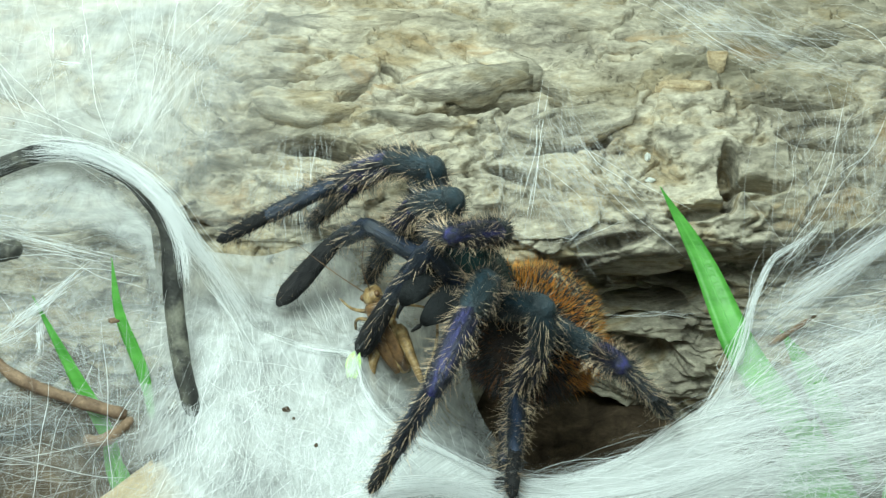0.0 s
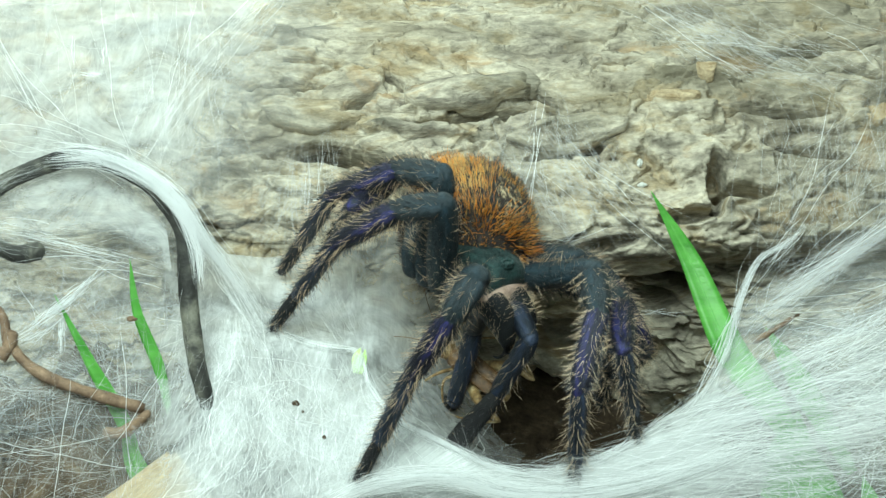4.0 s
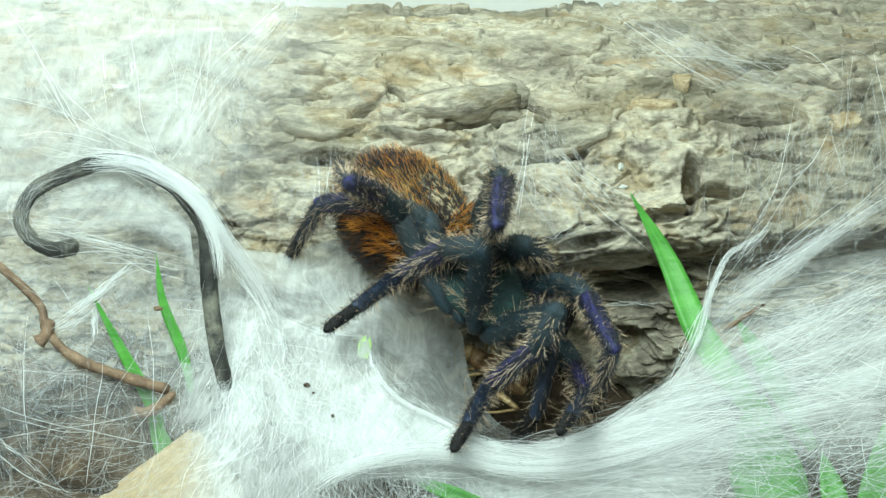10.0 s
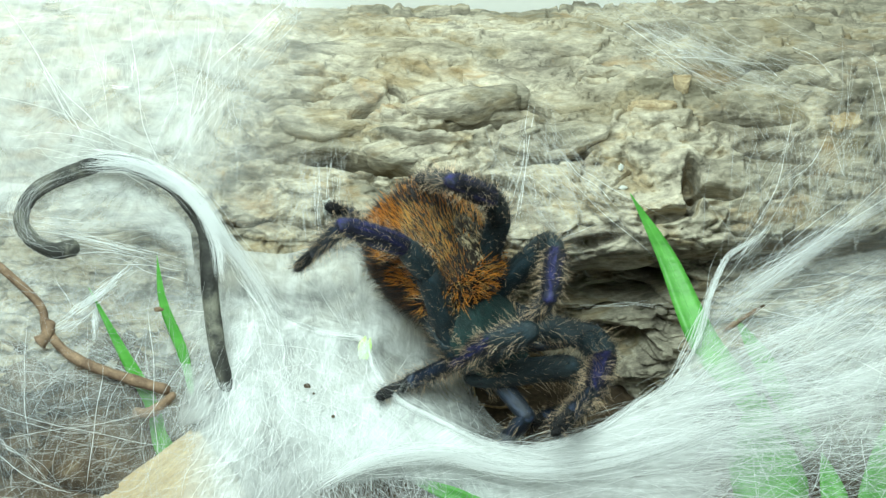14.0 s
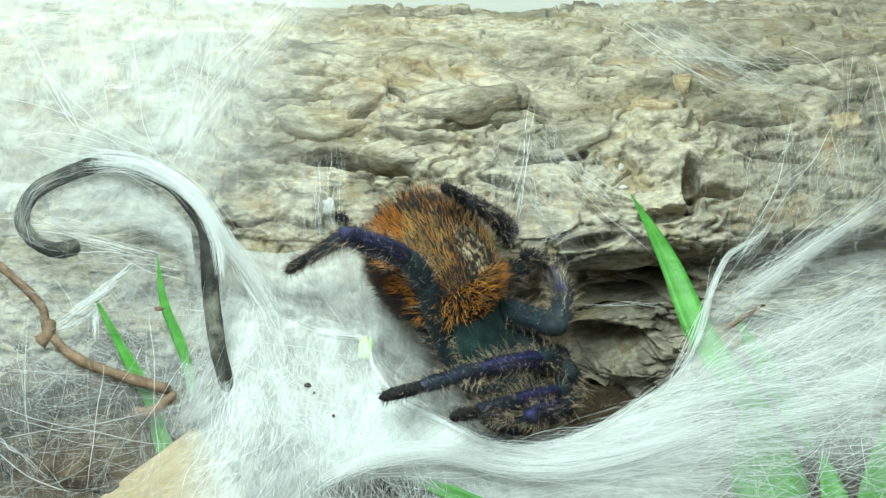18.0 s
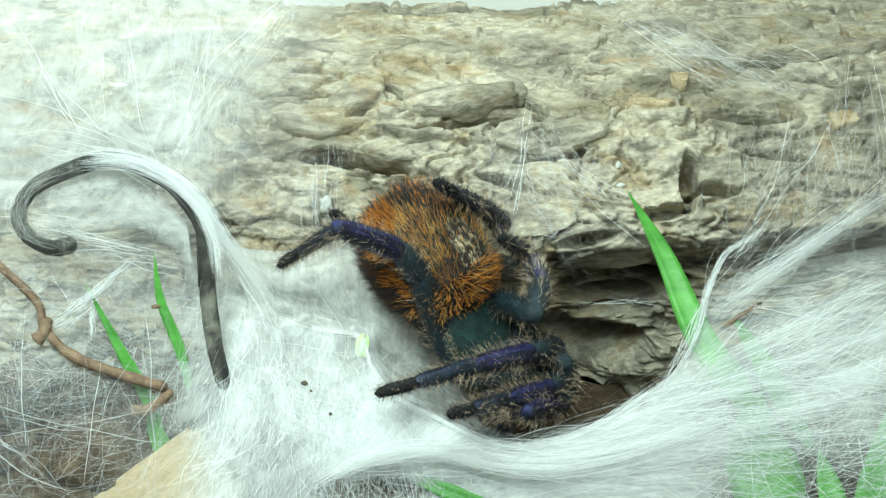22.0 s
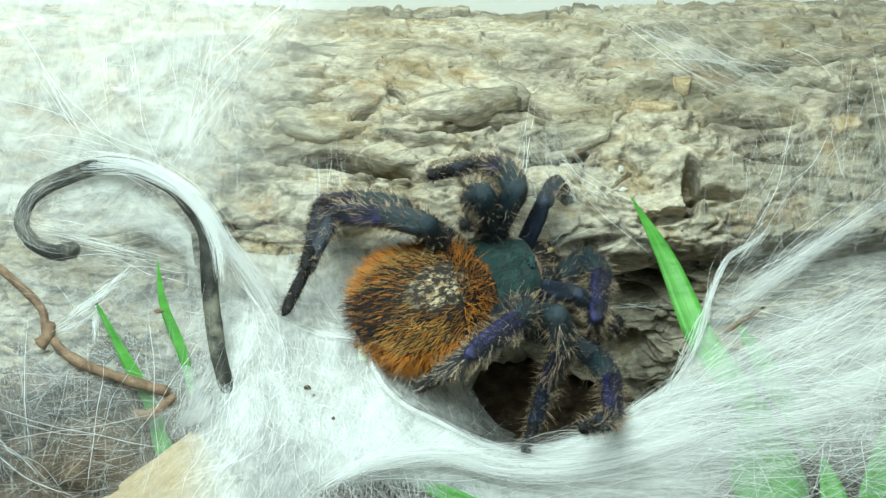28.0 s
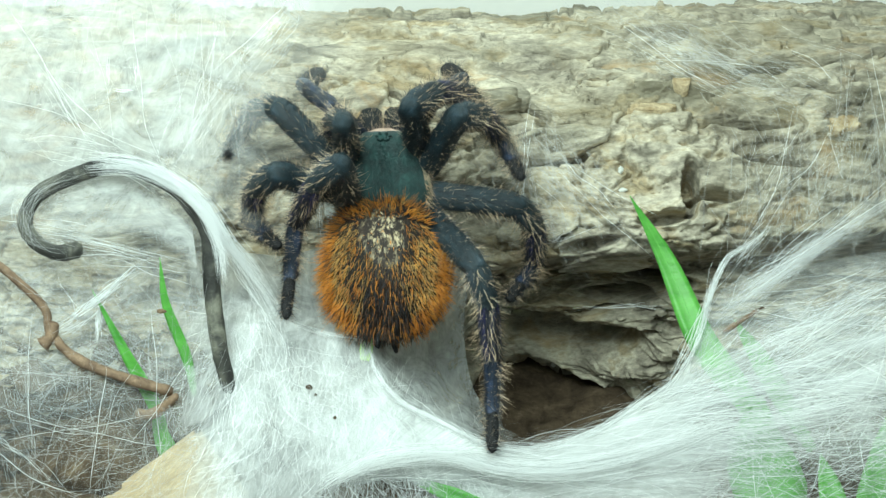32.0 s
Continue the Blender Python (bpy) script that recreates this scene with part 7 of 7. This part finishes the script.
    step(30, "RP", 16.3, 6.8, 9.5, 23.7, 7.4, 1.3, 23.8, 9.9, -9.9)
    step(30, "LP", 3.2, 14.9, 7.8, 2.0, 20.6, -1.5, 6.2, 20.7, -12.2)
    step(30, "R1", 13.4, 10.6, -8.6, 15.4, 3.6, 6.8, 15.3, -0.8, -10.7)
    step(30, "R2", 21.0, 8.2, 3.9, 22.1, 1.8, 19.6, 23.1, -2.6, 2.2)
    step(30, "R3", 23.2, -3.1, 4.3, 23.2, -18.8, -2.3, 23.3, -30.2, 11.6)
    step(30, "R4", 11.1, -0.8, 16.7, 10.0, -16.5, 23.1, 10.0, -30.6, 11.9)
    step(30, "L1", 6.9, 12.0, 14.5, 4.1, 9.1, -2.0, 3.1, 5.2, 15.5)
    step(30, "L2", 3.9, 18.3, 5.6, -2.2, 12.9, -9.3, -2.5, 9.6, 8.3)
    step(30, "L3", -12.4, 12.5, 2.8, -23.6, 5.1, -7.6, -22.9, -2.1, 8.9)
    step(30, "L4", -3.9, 7.1, 15.3, -16.9, 6.2, 4.4, -24.8, -9.9, 5.5)
    stand(31, (-1.8, 5.6, 2.0, 436, -4, 0, 0.2, 0.96), (-4.5, -6.3, 4.0, 434, -12, 0, 0.2, 0.95))
    step(31, "RP", 8.4, 15.5, 7.3, 14.7, 18.5, -1.2, 13.5, 21.3, -12.3)
    step(31, "LP", -6.7, 19.2, 6.5, -10.1, 24.6, -2.5, -6.6, 26.3, -13.3)
    step(31, "R1", 3.5, 17.2, 12.5, 10.0, 21.7, -2.6, 11.2, 13.4, 13.3)
    step(31, "R2", 18.8, 1.5, 1.4, 18.3, -6.7, 16.3, 18.4, -14.2, -0.1)
    step(31, "R3", 18.5, 1.0, 1.7, 21.0, -10.9, -10.1, 19.0, -21.9, 4.0)
    step(31, "R4", 9.9, 0.8, 14.4, 10.0, -16.2, 15.3, 8.5, -29.3, 27.5)
    step(31, "L1", -3.9, 19.1, 12.4, -9.3, 25.3, -2.5, -20.9, 30.7, -15.2)
    step(31, "L2", -8.0, 12.0, 14.7, -16.4, 9.9, 0.1, -20.7, 1.8, 15.5)
    step(31, "L3", -16.9, 14.9, 7.7, -27.1, 5.7, -2.3, -24.3, -2.5, 13.5)
    step(31, "L4", -8.1, 11.9, 12.5, -20.0, 4.7, 2.8, -24.4, -10.4, 11.5)
    stand(31.5, (-6.1, 8.3, 4.0, 444, -4, 0, 0.2, 0.96), (-7.1, -4.6, 4.0, 442, -14, 0, 0.2, 0.95))
    step(31.5, "RP", 2.8, 19.5, 9.0, 8.4, 23.3, 0.4, 6.5, 26.0, -10.6)
    step(31.5, "LP", -12.7, 21.1, 8.7, -17.0, 26.0, -0.1, -14.1, 28.2, -11.0)
    step(31.5, "R1", -1.2, 19.2, 15.4, 6.8, 22.3, 0.7, 11.3, 16.0, -15.5)
    step(31.5, "R2", 2.4, 19.7, -8.0, 7.5, 16.6, 7.9, 11.4, 3.7, -4.0)
    step(31.5, "R3", 14.5, 4.1, 3.3, 17.5, -6.8, -9.4, 14.1, -13.9, 6.8)
    step(31.5, "R4", 7.1, -0.8, 15.1, 8.7, -17.2, 10.9, 7.9, -29.7, 23.7)
    step(31.5, "L1", -10.1, 18.8, 16.0, -16.4, 18.8, 0.2, -20.1, 16.1, -17.2)
    step(31.5, "L2", -18.3, 18.1, 13.3, -23.7, 19.9, -2.7, -34.1, 23.5, -17.0)
    step(31.5, "L3", -22.8, 13.9, 10.7, -28.9, 5.0, -2.4, -24.3, -0.8, 14.0)
    step(31.5, "L4", -12.2, 12.8, 15.3, -21.9, 4.0, 4.5, -24.0, -10.3, 15.1)
    stand(32, (-9.2, 10.2, 4.0, 452, -4, 0, 0.2, 0.96), (-9.1, -2.8, 5.0, 450, -16, 0, 0.2, 0.95))
    step(32, "RP", -1.8, 22.5, 8.8, 3.0, 27.1, 0.1, 0.5, 29.5, -10.9)
    step(32, "LP", -17.3, 22.0, 8.9, -22.5, 26.2, 0.2, -20.3, 28.8, -10.7)
    step(32, "R1", -5.0, 21.8, 15.3, 4.1, 24.5, 1.3, 7.9, 20.2, -15.8)
    step(32, "R2", 2.4, 20.6, 13.0, 9.1, 17.6, -2.3, 11.8, 10.8, 14.1)
    step(32, "R3", 11.7, 7.0, 3.0, 14.9, -2.7, -10.6, 10.2, -7.8, 6.0)
    step(32, "R4", 4.8, -2.5, 12.2, 7.6, -17.5, 4.7, 7.3, -30.3, 17.3)
    step(32, "L1", -15.2, 19.1, 16.5, -17.3, 17.0, -0.2, -19.2, 15.1, -18.0)
    step(32, "L2", -25.6, 22.0, 3.9, -33.1, 19.9, -11.2, -33.8, 14.5, 6.0)
    step(32, "L3", -25.6, 11.7, 12.7, -30.8, 4.4, -1.7, -25.0, 0.5, 14.9)
    step(32, "L4", -15.6, 13.0, 16.1, -23.3, 3.6, 4.1, -23.9, -10.3, 15.5)
    times = sorted({0.0, 32.0, *[b[0] for b in bodies], *[k * 0.25 for k in range(129)]})
    places = {}
    for t in times:
        b = eased(bodies, t)[1:]
        places[t] = posture(*b[:5], b[5:8])
    walk(SPIDER, [(t, places[t]) for t in times])
    rows = []
    for t in times:
        a = eased(tails, t)[1:]
        rows.append((t, places[t].inverted() @ posture(*a[:5], a[5:8])))
    walk(ABDOMEN_OB, rows)
    for key, pieces in LEGS.items():
        side = 1 if key[0] == "L" else -1
        lengths = PALP if key[1] == "P" else (FEMUR, TIBIA, FOOTLEN)
        hip = Vector((6.8, side * 2.8, -1.5)) if key[1] == "P" else Vector((HIPS[key[1]], side * 5.7, -1.6))
        hip *= 0.001
        keys = [[] for _ in pieces]
        for t in times:
            j = eased(joints[key], t)[1:]
            back = places[t].inverted()
            knee, ankle, tip = (back @ at(*j[k:k + 3]) for k in (0, 3, 6))
            p = [hip]
            for aim, ln in zip((knee, ankle, tip), lengths):
                d = aim - p[-1]
                p.append(p[-1] + d.normalized() * ln * 0.001)
            out = Vector((0.0, side * 0.3, 1.0))
            if key[1] != "P":
                # the knee bulges on in the femur's direction before the shin turns down
                shin = (p[2] - p[1]).normalized()
                thigh = (p[1] - p[0]).normalized()
                bulge = thigh - shin * thigh.dot(shin)
                bulge = (bulge if bulge.length > 0.05 else out).normalized()
                p.insert(2, p[1] + (shin * math.cos(KNEE_TURN) + bulge * math.sin(KNEE_TURN)) * PATELLA * 0.001)
            for k in range(len(pieces)):
                keys[k].append((t, limb_pose(p[k], p[k + 1], out)))
        for piece, r in zip(pieces, keys):
            walk(piece, r)
    # the cricket hangs in the jaws and goes where the spider goes
    prey = [
        (0, -7.2, -11.8, 3.0, 114, 8, -0.6, 0.1, 0.8),
        (1, -3.4, -12.4, 2.0, 112, 8, -0.6, 0.1, 0.8),
        (2, 1.8, -14.0, 1.0, 150, 4, -0.6, 0.1, 0.8),
        (3, 3.0, -17.6, -1.0, 144, 0, -0.4, 0.2, 0.9),
        (3.5, 3.8, -18.2, -2.0, 142, -10, -0.2, 0.3, 0.9),
        (5.5, 8.4, -18.0, -6.0, 142, -15, 0, 0.4, 0.9),
        (7, 8.6, -18.0, -7.0, 142, -15, 0, 0.4, 0.9),
        (8, 8.6, -18.5, -8.0, 142, -15, 0, 0.4, 0.9),
        (9, 8.4, -20.6, -10.0, 142, -15, 0, 0.4, 0.9),
        (10, 9.0, -20.6, -11.0, 145, -15, 0, 0.4, 0.9),
        (12.3, 9.4, -20.3, -13.0, 148, -15, 0, 0.4, 0.9),
        (14, 10.3, -19.9, -14.0, 148, -15, 0, 0.4, 0.9),
        (22, 9.9, -19.4, -14.0, 148, -15, 0, 0.4, 0.9),
        (25.5, 12.1, -14.7, -12.0, 150, -15, 0, 0.4, 0.9),
        (27.5, 12.4, -8.1, -6.0, 185, -15, 0, 0.4, 0.9),
        (29, 11.4, -1.3, -4.0, 210, -10, 0, 0.3, 0.9),
        (31, -0.8, 11.8, -4.0, 255, -8, 0, 0.3, 0.9),
        (32, -9.2, 15.4, -4.0, 272, -8, 0, 0.3, 0.9),
    ]
    rows = []
    for t in times:
        c = eased(prey, t)[1:]
        rows.append((t, posture(*c[:5], c[5:8])))
    walk(CRICKET_OB, rows)


motions()
